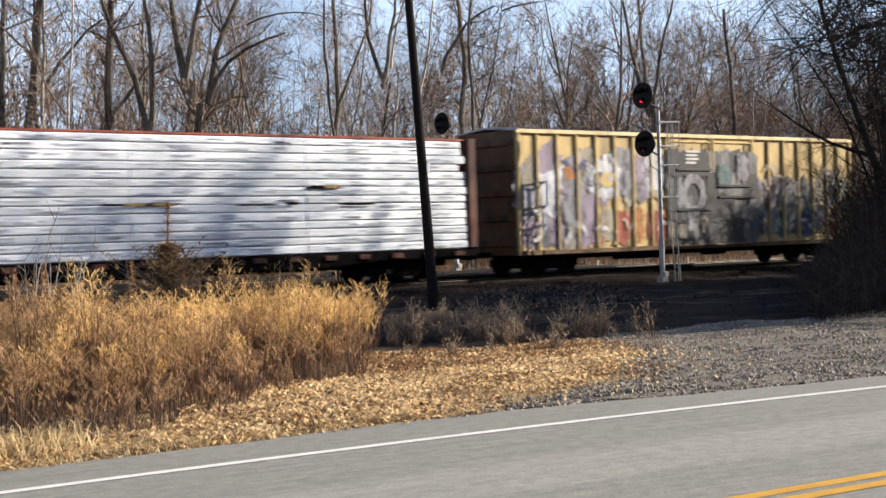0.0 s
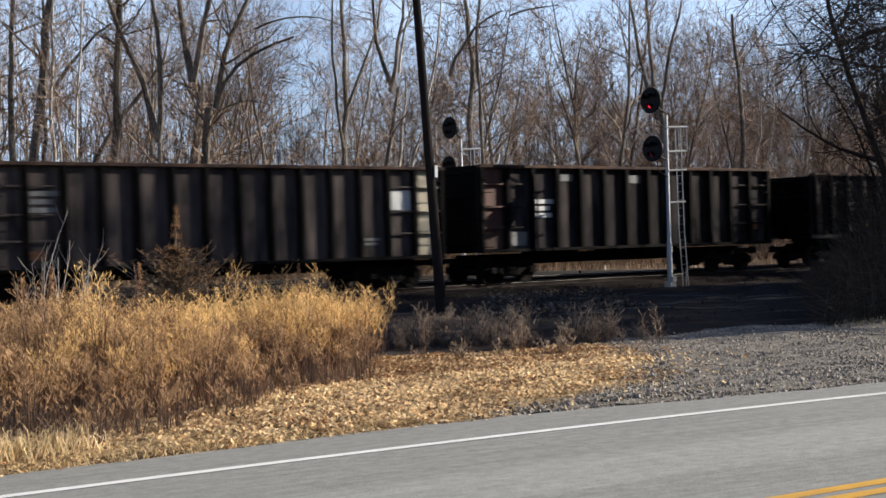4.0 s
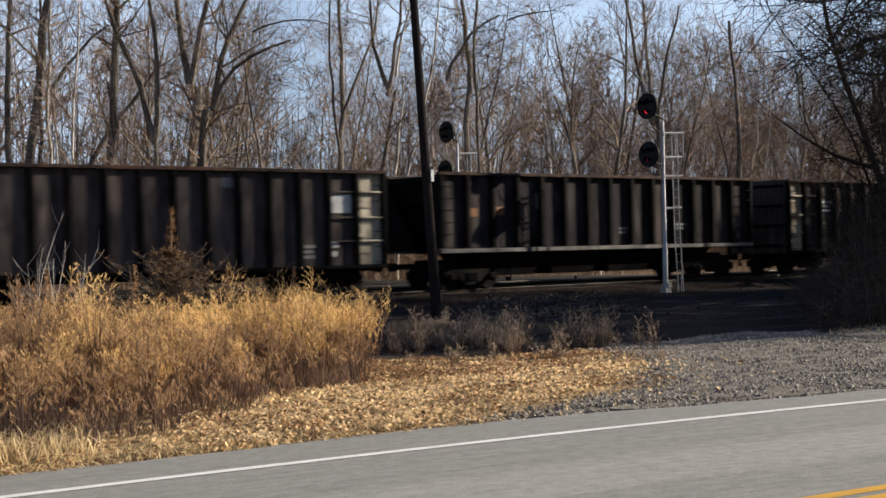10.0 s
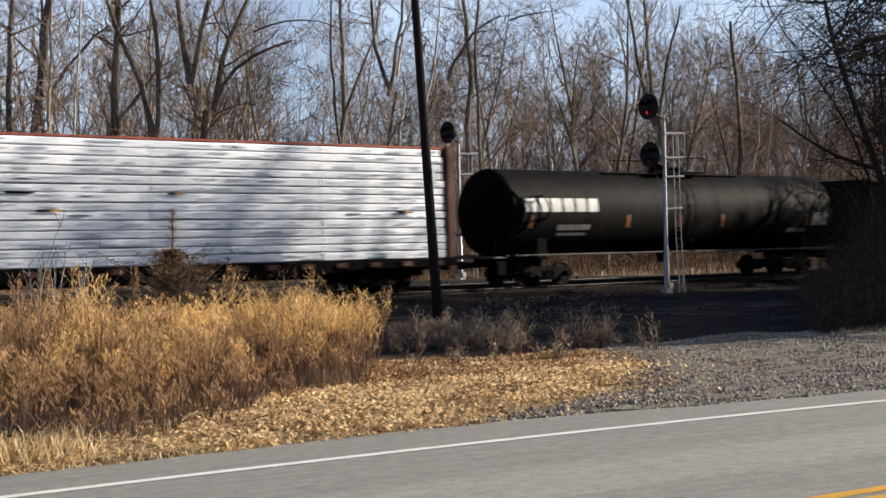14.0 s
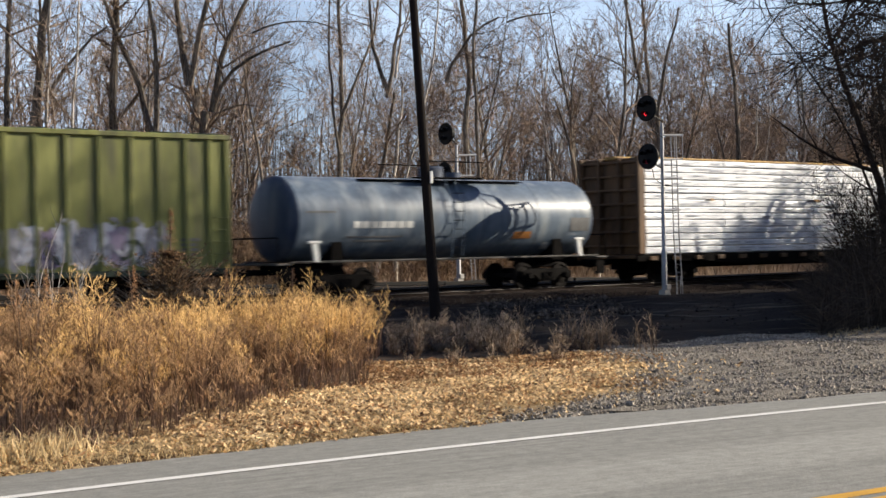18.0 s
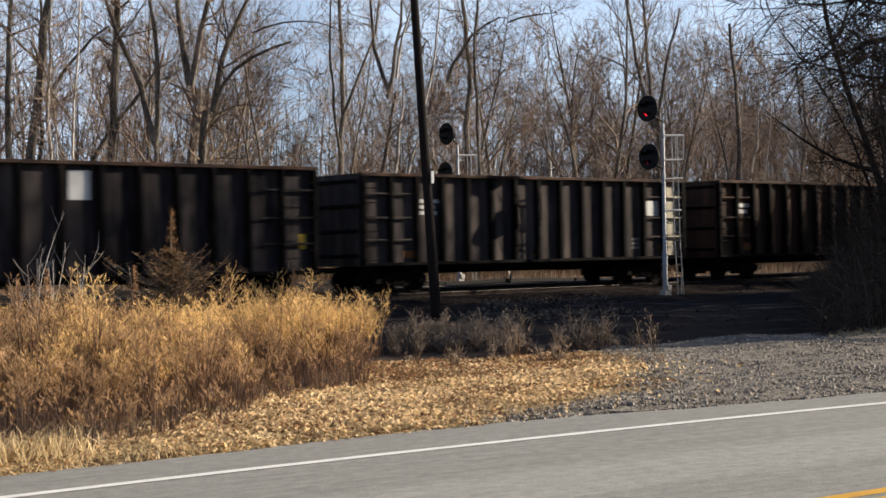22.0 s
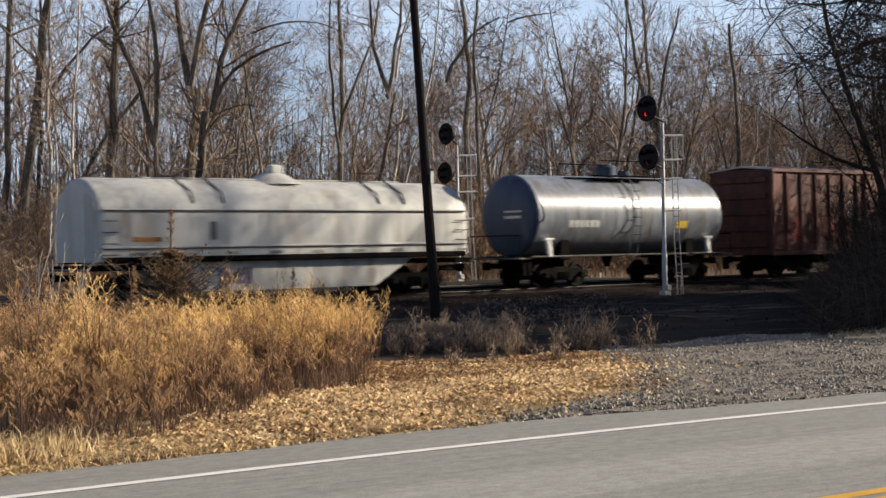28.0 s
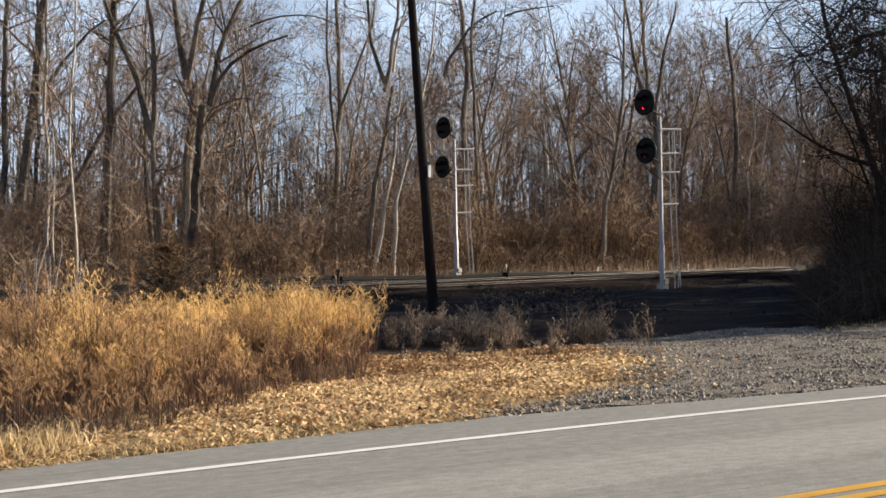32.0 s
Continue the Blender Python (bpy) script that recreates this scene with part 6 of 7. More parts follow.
def centerbeam(left, right, beam, bulk, label, seed, columns, top=4.86, low=1.18):
    """A centre-beam flat car loaded with wrapped packs of lumber between two bulkheads."""
    car, L = start_car("lumber_car", label, left, right, "railway car", 2.6)
    r = random.Random(seed)
    part("deck", Shape().box(0, 0, low - 0.13, L, 2.9, 0.14, 0.02), bulk, car)
    for sy in (-1, 1):
        s = Shape().prism([(-L / 2, low - 0.05), (-L / 2, low - 0.30), (-L * 0.33, low - 0.34), (-L * 0.25, low - 0.50), (L * 0.25, low - 0.50), (L * 0.33, low - 0.34),
                           (L / 2, low - 0.30), (L / 2, low - 0.05)][::-1], sy * 1.46 - 0.03, sy * 1.46 + 0.03)
        part("side_sill", s, UNDER, car)
        me = Shape().box(0, 0, 0, 0.42, 0.09, 0.17, 0.02).mesh("winch", bulk)
        for k in range(18):
            part("winch", me, None, car, at=pose(-L / 2 + 0.8 + (L - 1.6) * k / 17, sy * 1.53, low - 0.20))
    part("centre_sill", Shape().box(0, 0, 0.80, L - 0.6, 0.4, 0.5, 0.03), UNDER, car)
    part("centre_beam", Shape().box(0, 0, top + 0.09, L - 0.3, 0.62, 0.14, 0.03), beam, car, "painted steel top beam")
    part("beam_flange", Shape().box(0, -1.16, top + 0.055, L - 0.5, 0.5, 0.07, 0.01), beam, car)
    for k in range(12):
        part("upright", Shape().box(-L / 2 + 1.0 + (L - 2) * k / 11, 0, (top + low) / 2, 0.14, 0.3, top - low, 0.02), beam, car)
    for sx in (-1, 1):
        x = sx * (L / 2 - 0.19)
        b = part("bulkhead", Shape().box(x - sx * 0.10, 0, (top + low) / 2 + 0.02, 0.10, 3.04, top - low + 0.1, 0.02), bulk, car, "ribbed steel bulkhead")
        for y in (-1.47, -0.5, 0.5, 1.47):
            part("bulkhead_post", Shape().box(x, y, (top + low) / 2 + 0.04, 0.34, 0.20 if abs(y) > 1 else 0.14, top - low + 0.14, 0.03), bulk, b)
        for k in range(7):
            z = low + 0.3 + (top - low - 0.4) * k / 6
            part("bulkhead_rib", Shape().box(x + sx * 0.05, 0, z, 0.16, 2.7, 0.09, 0.02), bulk, b)
    # the load
    load = part("lumber_load", Shape().box(0, 0, (top + low) / 2, L - 1.1, 0.5, top - low - 0.1, 0.02), LUMBER, car, "lumber in white wrapping")
    rows, z = 14, low - 0.04
    x0, x1 = -L / 2 + 0.43, L / 2 - 0.43
    for row in range(rows):
        h = (top - low + 0.04) / rows * (1.10, 0.92, 1.0, 0.95, 1.12, 0.98, 0.94)[row % 7]
        h = min(h, top - z)
        for k in range(len(columns) - 1):
            a = x0 + (x1 - x0) * columns[k] + 0.012
            b = x0 + (x1 - x0) * columns[k + 1] - 0.012
            if row > 9 and k == len(columns) - 2:
                b -= r.uniform(0.0, 0.35)
            proud = r.uniform(-0.02, 0.02) - (0.03 if row == 8 else 0)
            s = Shape()
            n = max(4, int((b - a) / 0.45))
            rings = []
            for i in range(n + 1):
                x = a + (b - a) * i / n
                w1, w2, w3 = (noise.noise((x * 0.8, row * 3.1, seed + q * 9)) for q in (0, 1, 2))
                sag = 0.014 * w1
                gap = 0.013 + 0.016 * max(0, w3) + (0.035 * max(0, noise.noise((x * 0.35, 2.2, seed))) if row == 8 else 0)
                yf = -1.50 - proud - 0.018 * w2
                e = 0.03
                rings.append([(x, yf + e, z + gap + sag), (x, yf, z + gap + e + sag), (x, yf - 0.012 * w3, z + h * 0.5 + sag), (x, yf, z + h - gap - e + sag), (x, yf + e, z + h - gap * 0.6 + sag),
                              (x, -0.30, z + h - gap), (x, -0.30, z + gap)])
            s.rings(rings)
            part("lumber_pack", s, WRAP, load, smooth=True)
            prints = Shape()
            for _ in range(int((b - a) / 0.75)):
                px = r.uniform(a + 0.4, b - 0.4)
                prints.box(px, yf - 0.016, z + h * r.uniform(0.3, 0.7), r.uniform(0.2, 0.8), 0.012, r.uniform(0.02, 0.055))
            tagged(part("wrap_print", prints, WRAP_PRINT, load, "grey printed bars on the wrapping"), kind="stuff")
        z += h
    for k in range(7):
        # torn wrapping that bares the boards
        x, tz = r.uniform(x0 + 1, x1 - 1), low + (top - low) * r.choice((0.42, 0.43, 0.57, 0.72))
        wide = r.uniform(0.5, 1.8)
        tear = part("tear", blob(x, tz, wide, r.uniform(0.06, 0.13), -1.575, seed * 31 + k), UNDER, load, "dark tear in the wrapping")
        if k % 3 == 0:
            part("bare_board", blob(x + wide * 0.2, tz + 0.01, wide * 0.4, 0.10, -1.58, seed * 37 + k), LUMBER, tear, "bare yellow lumber")
    for k in range(5):
        a, b = x0 + (x1 - x0) * k / 5, x0 + (x1 - x0) * (k + 1) / 5
        part("lumber_pack", Shape().box((a + b) / 2, 0.9, (top + low) / 2, b - a - 0.05, 1.2, top - low - 0.05, 0.04), WRAP, load)
    return car


def tank(label, left, right, zc, radius, skin, head, kind=""):
    """A tank car: barrel with domed ends, top platform, sills, ladders."""
    car, L = start_car("tank_car", label, left, right, "railway car", 1.9 if right - left < 12 else 2.3)
    n = 40
    prof = [(-L / 2, 0.02)]
    dome = 0.42
    for k in range(1, 9):
        a = radians(90) * k / 8
        prof.append((-L / 2 + dome * (1 - math.cos(a)), radius * math.sin(a) ** 0.75))
    body = [(-L / 2 + dome, radius)] + [(-L / 2 + dome + (L - 2 * dome) * k / 12, radius) for k in range(1, 12)] + [(L / 2 - dome, radius)]
    ring = lambda x, r: [(x, -r * math.sin(a), zc + r * math.cos(a)) for a in (math.tau * j / n for j in range(n))]
    barrel = part("barrel", Shape().rings([ring(x, r) for x, r in body], True, False), skin, car, smooth=True)
    for sx in (-1, 1):
        rr = [ring(x if sx < 0 else -x, r) for x, r in prof]
        # UNDER as the head puts the ends' shade into their colour
        part("tank_end", Shape().rings(rr if sx > 0 else rr[::-1], True, False), head, car, "domed tank end", smooth=True)
    for k in range(1, 5):
        x = -L / 2 + dome + (L - 2 * dome) * k / 5
        part("weld_band", Shape().rings([ring(x - 0.05, radius), ring(x - 0.04, radius + 0.008), ring(x + 0.04, radius + 0.008), ring(x + 0.05, radius)], True, False), skin, barrel, smooth=True)
    # top fittings
    part("dome_box", Shape().tube([(0, 0, zc + radius - 0.1), (0, 0, zc + radius + 0.36), (0, 0, zc + radius + 0.44)], [0.42, 0.42, 0.36], 18), head, car, "round valve housing", smooth=True)
    part("manway", Shape().tube([(0.95, 0, zc + radius - 0.1), (0.95, 0, zc + radius + 0.24)], [0.28, 0.28], 14), head, car)
    pl = part("platform", Shape().box(0, -0.95, zc + radius - 0.02, 2.8, 0.42, 0.05, 0.01).box(0, 0.95, zc + radius - 0.02, 2.8, 0.42, 0.05, 0.01), UNDER, car, "top walkway")
    for sy in (-1.14, 1.14):
        part("handrail", Shape().tube([(-1.4, sy, zc + radius), (-1.4, sy, zc + radius + 0.55), (1.4, sy, zc + radius + 0.55), (1.4, sy, zc + radius)], 0.022, 6), UNDER, pl)
    part("walkway", Shape().box(0, -0.62, zc + radius * 0.93, min(L * 0.52, 7.5), 0.30, 0.04, 0.01), UNDER, car)
    for x in (-0.22, 0.22):
        part("ladder_rail", Shape().tube([(x, -1.0, zc + radius * 0.98), (x, -radius - 0.10, zc + 0.5), (x, -radius - 0.10, zc - 0.4), (x, -1.36, 1.05)], 0.022, 6), skin if skin is not TANK_BLACK else UNDER, car)
    for k in range(8):
        z = 1.25 + (zc + radius * 0.6 - 1.25) * k / 7
        part("rung", Shape().tube([(-0.22, -radius - 0.10, z), (0.22, -radius - 0.10, z)], 0.014, 5), UNDER, car)
    # underframe
    for sx in (-1, 1):
        part("stub_sill", Shape().box(sx * (L / 2 - 1.35), 0, 0.93, 2.9, 0.42, 0.36, 0.03), UNDER, car)
        part("saddle", Shape().prism([(sx * (L / 2 - 1.9) - 0.25, 1.0), (sx * (L / 2 - 1.9) + 0.25, 1.0), (sx * (L / 2 - 1.9) + 0.18, zc - radius * 0.55), (sx * (L / 2 - 1.9) - 0.18, zc - radius * 0.55)], -1.25, 1.25), UNDER, car)
        part("end_platform", Shape().box(sx * (L / 2 + 0.12), 0, 1.10, 0.55, 2.8, 0.07, 0.02), SILL_GREY, car)
        part("end_rail", Shape().tube([(sx * (L / 2 + 0.34), -1.35, 1.1), (sx * (L / 2 + 0.34), -1.35, 1.95), (sx * (L / 2 + 0.34), 1.35, 1.95), (sx * (L / 2 + 0.34), 1.35, 1.1)], 0.025, 6), UNDER, car)
        part("step", Shape().box(sx * (L / 2 + 0.05), -1.36, 0.72, 0.4, 0.06, 0.5, 0.02), UNDER, car)
        if head is UNDER:
            continue
        x = sx * (L / 2 - 1.0)
        strut = Shape().prism([(x - 0.16, 1.74), (x - 0.06, 1.16), (x + 0.10, 1.16), (x + 0.04, 1.74)], -1.46, -1.34)
        part("side_bracket", strut.box(x - 0.06, -1.40, 1.79, 0.46, 0.16, 0.10, 0.02), TAG_WHITE, car, "pale bracket")
    for sy in (-1.42, 1.42):
        part("running_rail", Shape().tube([(-L / 2 + 0.1, sy, 1.16), (L / 2 - 0.1, sy, 1.16)], 0.035, 6), SILL_GREY, car)
    part("outlet", Shape().tube([(0, 0, zc - radius), (0, 0, zc - radius - 0.42)], [0.22, 0.12], 10), UNDER, car)
    return car, L


def on_barrel(car, name, x, angle, w, h, zc, radius, material, label=""):
    """A painted patch that follows the barrel's curve; the angle is measured down from the horizontal on the near side."""
    s, n = Shape(), 7
    a0, a1 = radians(angle) - h / radius / 2, radians(angle) + h / radius / 2
    for k in range(n):
        a = a0 + (a1 - a0) * k / (n - 1)
        y, z = -(radius + 0.011) * math.cos(a), zc - (radius + 0.011) * math.sin(a)
        s.v += [(x - w / 2, y, z), (x + w / 2, y, z)]
    s.f = [(2 * k, 2 * k + 2, 2 * k + 3, 2 * k + 1) for k in range(n - 1)]
    return part(name, s, material, car, label)


def boxcar(label, left, right, top, low, skin, dark, ribs, door, door_style, roof_mat, cap, inset=2.1):
    """A boxcar with ribbed sides, sliding doors, corrugated ends and a low gabled roof."""
    car, L = start_car("boxcar", label, left, right, "railway car", inset)
    sheet = HALF - 0.09
    for sy in (-1, 1):
        part("side_sheet", Shape().box(0, sy * sheet, (top + low) / 2, L, 0.05, top - low, 0.01), skin, car)
        part("side_sill", Shape().box(0, sy * (HALF - 0.05), low + 0.08, L, 0.12, 0.18, 0.02), dark, car)
        part("side_plate", Shape().box(0, sy * (HALF - 0.03), top - 0.07, L + 0.05, 0.12, 0.15, 0.02), cap, car, "roof edge plate")
        me = Shape().box(0, 0, 0, 0.11, 0.14, top - low - 0.30, 0.02).mesh("rib", skin)
        for f in (ribs if sy < 0 else ribs[::2]):
            part("rib", me, None, car, at=pose(-L / 2 + f * L, sy * (HALF - 0.05), (top + low) / 2))
    for d0, d1 in door:
        xa, xb = -L / 2 + d0 * L, -L / 2 + d1 * L
        dr = part("door", Shape().box((xa + xb) / 2, -HALF + 0.03, (top + low) / 2, xb - xa - 0.05, 0.06, top - low - 0.42, 0.015), skin, car, "sliding door")
        n = 20 if door_style == "fine" else 6
        for k in range(n):
            z = low + 0.35 + (top - low - 0.65) * k / (n - 1)
            part("door_rib", Shape().box((xa + xb) / 2, -HALF - 0.018, z, xb - xa - 0.12, 0.05, 0.075 if n > 8 else 0.06, 0.02), skin, dr)
        for x in (xa + 0.05, xb - 0.05):
            part("door_post", Shape().box(x, -HALF - 0.01, (top + low) / 2, 0.09, 0.08, top - low - 0.3, 0.02), skin, dr)
        part("door_bar", Shape().tube([(xb - 0.35, -HALF - 0.06, low + 0.1), (xb - 0.35, -HALF - 0.06, top - 0.3)], 0.028, 6), dark, dr, "locking bar")
        part("door_track", Shape().box((xa + xb) / 2, -HALF - 0.05, low + 0.13, (xb - xa) * 1.15, 0.09, 0.10, 0.02), dark, car)
    for sx in (-1, 1):
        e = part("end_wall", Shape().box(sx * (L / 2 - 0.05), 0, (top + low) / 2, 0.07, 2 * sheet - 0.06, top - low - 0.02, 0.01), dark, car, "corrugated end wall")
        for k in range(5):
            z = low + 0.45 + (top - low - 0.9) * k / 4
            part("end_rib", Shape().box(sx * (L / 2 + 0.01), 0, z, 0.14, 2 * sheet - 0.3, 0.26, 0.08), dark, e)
        part("corner_post", Shape().box(sx * (L / 2 - 0.05), -HALF + 0.05, (top + low) / 2, 0.12, 0.10, top - low - 0.2, 0.02), skin, car)
        grabs(car, sx * (L / 2 - 0.35), low + 0.25, low + 1.7, 5, -HALF - 0.07, skin)
    rf = Shape()
    for x in (-L / 2 - 0.03, L / 2 + 0.03):
        rf.v += [(x, -HALF, top), (x, 0, top + 0.16), (x, HALF, top), (x, HALF, top - 0.06), (x, 0, top + 0.10), (x, -HALF, top - 0.06)]
    rf.f = [(0, 6, 7, 1), (1, 7, 8, 2), (2, 8, 9, 3), (3, 9, 10, 4), (4, 10, 11, 5), (5, 11, 6, 0), (0, 1, 4, 5), (1, 2, 3, 4), (11, 10, 7, 6), (10, 9, 8, 7)]
    roof = part("roof", rf, roof_mat, car, "low gabled metal roof")
    for k in range(15):
        x = -L / 2 + 0.3 + (L - 0.6) * k / 14
        part("roof_rib", Shape().tube([(x, -HALF + 0.02, top + 0.01), (x, 0, top + 0.165), (x, HALF - 0.02, top + 0.01)], 0.035, 5), roof_mat, roof)
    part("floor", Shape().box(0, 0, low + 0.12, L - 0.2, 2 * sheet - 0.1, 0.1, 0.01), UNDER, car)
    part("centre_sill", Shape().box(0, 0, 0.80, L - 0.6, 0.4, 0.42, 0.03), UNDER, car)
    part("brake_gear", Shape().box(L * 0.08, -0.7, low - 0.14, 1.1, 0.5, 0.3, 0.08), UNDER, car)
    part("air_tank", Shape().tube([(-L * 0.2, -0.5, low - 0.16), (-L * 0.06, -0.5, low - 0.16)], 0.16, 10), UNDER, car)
    return car, L


def strokes(car, x0, x1, z0, z1, count, y, materials, seed, size=0.6):
    """Sprayed letter-like bows and bars, too wild to read."""
    r = random.Random(seed)
    for k in range(count):
        x, z = r.uniform(x0, x1), r.uniform(z0, z1)
        a0, sweep, rad, wide = r.uniform(0, 6.28), r.uniform(1.2, 4.4), size * r.uniform(0.25, 0.7), size * r.uniform(0.09, 0.2)
        out, inn = [], []
        for j in range(9):
            a = a0 + sweep * j / 8
            w = wide * (0.55 + 0.45 * math.sin(3.14 * j / 8))
            out.append((x + (rad + w) * math.cos(a) * 0.8, z + (rad + w) * math.sin(a)))
            inn.append((x + (rad - w) * math.cos(a) * 0.8, z + (rad - w) * math.sin(a)))
        yy = y - 0.002 * (k % 14)
        s = Shape()
        for p, q in zip(out, inn):
            s.v += [(p[0], yy, p[1]), (q[0], yy, q[1])]
        s.f = [(2 * j, 2 * j + 1, 2 * j + 3, 2 * j + 2) for j in range(8)]
        part("graffiti_stroke", s, materials[k % len(materials)], car)


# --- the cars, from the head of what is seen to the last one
# its tan end walls hold the shade of the yellow paint in their colour
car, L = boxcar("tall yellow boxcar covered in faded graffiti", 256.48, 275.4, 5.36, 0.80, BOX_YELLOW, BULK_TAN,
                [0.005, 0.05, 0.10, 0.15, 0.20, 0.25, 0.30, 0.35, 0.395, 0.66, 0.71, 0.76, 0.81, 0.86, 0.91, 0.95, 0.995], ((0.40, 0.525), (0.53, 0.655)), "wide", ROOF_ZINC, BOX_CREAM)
w, l2, gy, te, rd, dk, bl, og = SPRAY_WHITE, SPRAY_LILAC, SPRAY_GREY, SPRAY_TEAL, SPRAY_RED, SPRAY_DARK, SPRAY_BLUE, SPRAY_ORANGE
cr, sl = SPRAY_CREAM, SPRAY_SLATE
SHEET, DOOR = -HALF + 0.058, -HALF - 0.047
at_side = lambda f: -L / 2 + f * L
# broad washes of paint, then the shapes on them
spray(car, tuple((at_side(0.03 + 0.036 * k), 2.05 + 0.2 * (k % 2), 1.0, 2.3, (l2, gy, l2, gy)[k % 4], "faded lilac paint wash") for k in range(5))
      + ((at_side(0.075), 3.0, 1.5, 1.7, w, "large pale sprayed shape"), (at_side(0.135), 2.9, 1.2, 1.9, gy, "large pale sprayed shape"), (at_side(0.025), 2.7, 0.7, 1.6, gy, "grey sprayed shape"),
         (at_side(0.22), 3.6, 1.9, 1.6, w, "large white sprayed letter"), (at_side(0.30), 3.5, 1.5, 1.8, gy, "large grey sprayed letter"), (at_side(0.365), 3.6, 1.1, 1.9, cr, "large cream sprayed letter"),
         (at_side(0.225), 3.55, 0.8, 0.6, BOX_YELLOW, "bare yellow paint within a letter"), (at_side(0.30), 3.4, 0.6, 0.7, sl, "slate fill within a letter")), SHEET)
spray(car, tuple((at_side(0.185 + 0.042 * k), 1.75 + 0.08 * (k % 2), 0.74, 1.45, (rd, cr, rd, og, rd, rd)[k % 6], "dull red sprayed letter") for k in range(6)), SHEET - 0.012)
for side, mat in ((-1, bl), (1, bl)):
    part("emblem_arm", Shape().prism([(at_side(0.145) + side * 0.08, 3.75), (at_side(0.145) + side * 0.62, 4.25), (at_side(0.145) + side * 0.46, 4.32), (at_side(0.145) - side * 0.04, 3.92)][::side], SHEET - 0.030, SHEET - 0.026),
         mat, car, "blue painted chevron")
part("emblem_arm", Shape().prism([(at_side(0.135) - 0.25, 3.50), (at_side(0.135) + 0.20, 3.60), (at_side(0.135) - 0.05, 4.10), (at_side(0.135) - 0.38, 3.98)], SHEET - 0.038, SHEET - 0.034), og, car, "orange painted wedge")
spray(car, tuple((at_side(0.02 + 0.031 * k), 3.3 + 0.35 * (k % 3), 1.25, 1.9, (gy, cr, l2, w)[k % 4], "thin pale overspray") for k in range(12))
      + tuple((at_side(0.03 + 0.036 * k), 1.75, 1.0, 1.6, (l2, sl, l2, gy)[k % 4], "thin lilac overspray") for k in range(5)), SHEET + 0.004)
# doors: slate paint with a grey ring, pale blocks and stencilled bars
spray(car, tuple((at_side(0.415) + 0.72 * (k % 7), 1.5 + 0.9 * (k // 7), 1.05, 1.25, (sl, dk, sl, dk, dk, dk, sl)[(k + k // 7) % 7], "dark paint over the doors") for k in range(28)), DOOR)
hoop = Shape()
cx, cz = at_side(0.465), 2.95
hoop.rings([[(cx + q * 0.82 * math.cos(a), DOOR - 0.062 + p, cz + q * math.sin(a)) for q, p in ((0.86, 0.006), (0.86, 0), (0.46, 0), (0.46, 0.006))] for a in (math.tau * j / 30 for j in range(31))], True, False)
part("graffiti_ring", hoop, gy, car, "pale grey sprayed ring")
spray(car, ((at_side(0.425), 3.05, 0.35, 1.4, gy, "grey sprayed stroke"), (at_side(0.455), 1.85, 0.4, 0.9, gy, "grey sprayed stroke"), (at_side(0.495), 1.75, 0.35, 0.8, cr, "pale sprayed stroke"),
            (at_side(0.43), 1.5, 0.5, 0.7, cr, "pale sprayed stroke"), (at_side(0.615), 4.05, 0.75, 1.3, gy, "pale grey sprayed block"), (at_side(0.56), 3.75, 0.8, 1.0, te, "teal sprayed block"),
            (at_side(0.625), 2.0, 0.5, 1.1, gy, "grey sprayed stroke")), DOOR - 0.056)
bars(car, at_side(0.465), 4.45, 0.8, 0.6, DOOR - 0.058, MARK_WHITE, 4)
for f0, f1, z in ((0.415, 0.52, 3.95), (0.415, 0.52, 2.35), (0.54, 0.645, 3.30), (0.54, 0.645, 2.85)):
    part("door_brace", Shape().box(at_side((f0 + f1) / 2), DOOR - 0.07, z, (f1 - f0) * L, 0.05, 0.10, 0.015), dk, car, "dark door bar")
# beyond the doors
spray(car, tuple((at_side(0.67 + 0.042 * k), 1.75 + 0.12 * (k % 2), 0.95, 1.4, (te, gy, te, sl, bl, sl, og, cr)[k % 8], "teal and slate sprayed letter") for k in range(8))
      + tuple((at_side(0.67 + 0.05 * k), 3.0, 1.0, 1.5, (gy, l2, sl, sl, cr, gy, cr)[k % 7], "grey and lilac paint wash") for k in range(7)), SHEET)
strokes(car, at_side(0.02), at_side(0.16), 1.3, 3.0, 9, -HALF - 0.002, (gy, l2, cr, w), 1, 0.8)
strokes(car, at_side(0.18), at_side(0.38), 1.3, 2.2, 12, -HALF - 0.002, (cr, rd, cr, og, w), 11, 0.45)
strokes(car, at_side(0.18), at_side(0.38), 3.0, 4.2, 8, -HALF - 0.002, (gy, w, sl, gy), 12, 0.8)
strokes(car, at_side(0.67), at_side(0.96), 1.4, 2.4, 14, -HALF - 0.002, (te, gy, sl, w), 3, 0.55)
strokes(car, at_side(0.67), at_side(0.96), 2.7, 3.8, 10, -HALF - 0.002, (gy, sl, l2, cr), 13, 0.8)

centerbeam(231.45, 254.68, CENTRE_RED, BULK_BROWN, "centre-beam flat car stacked with white-wrapped lumber under a red beam", 5, (0, 0.22, 0.46, 0.72, 1))

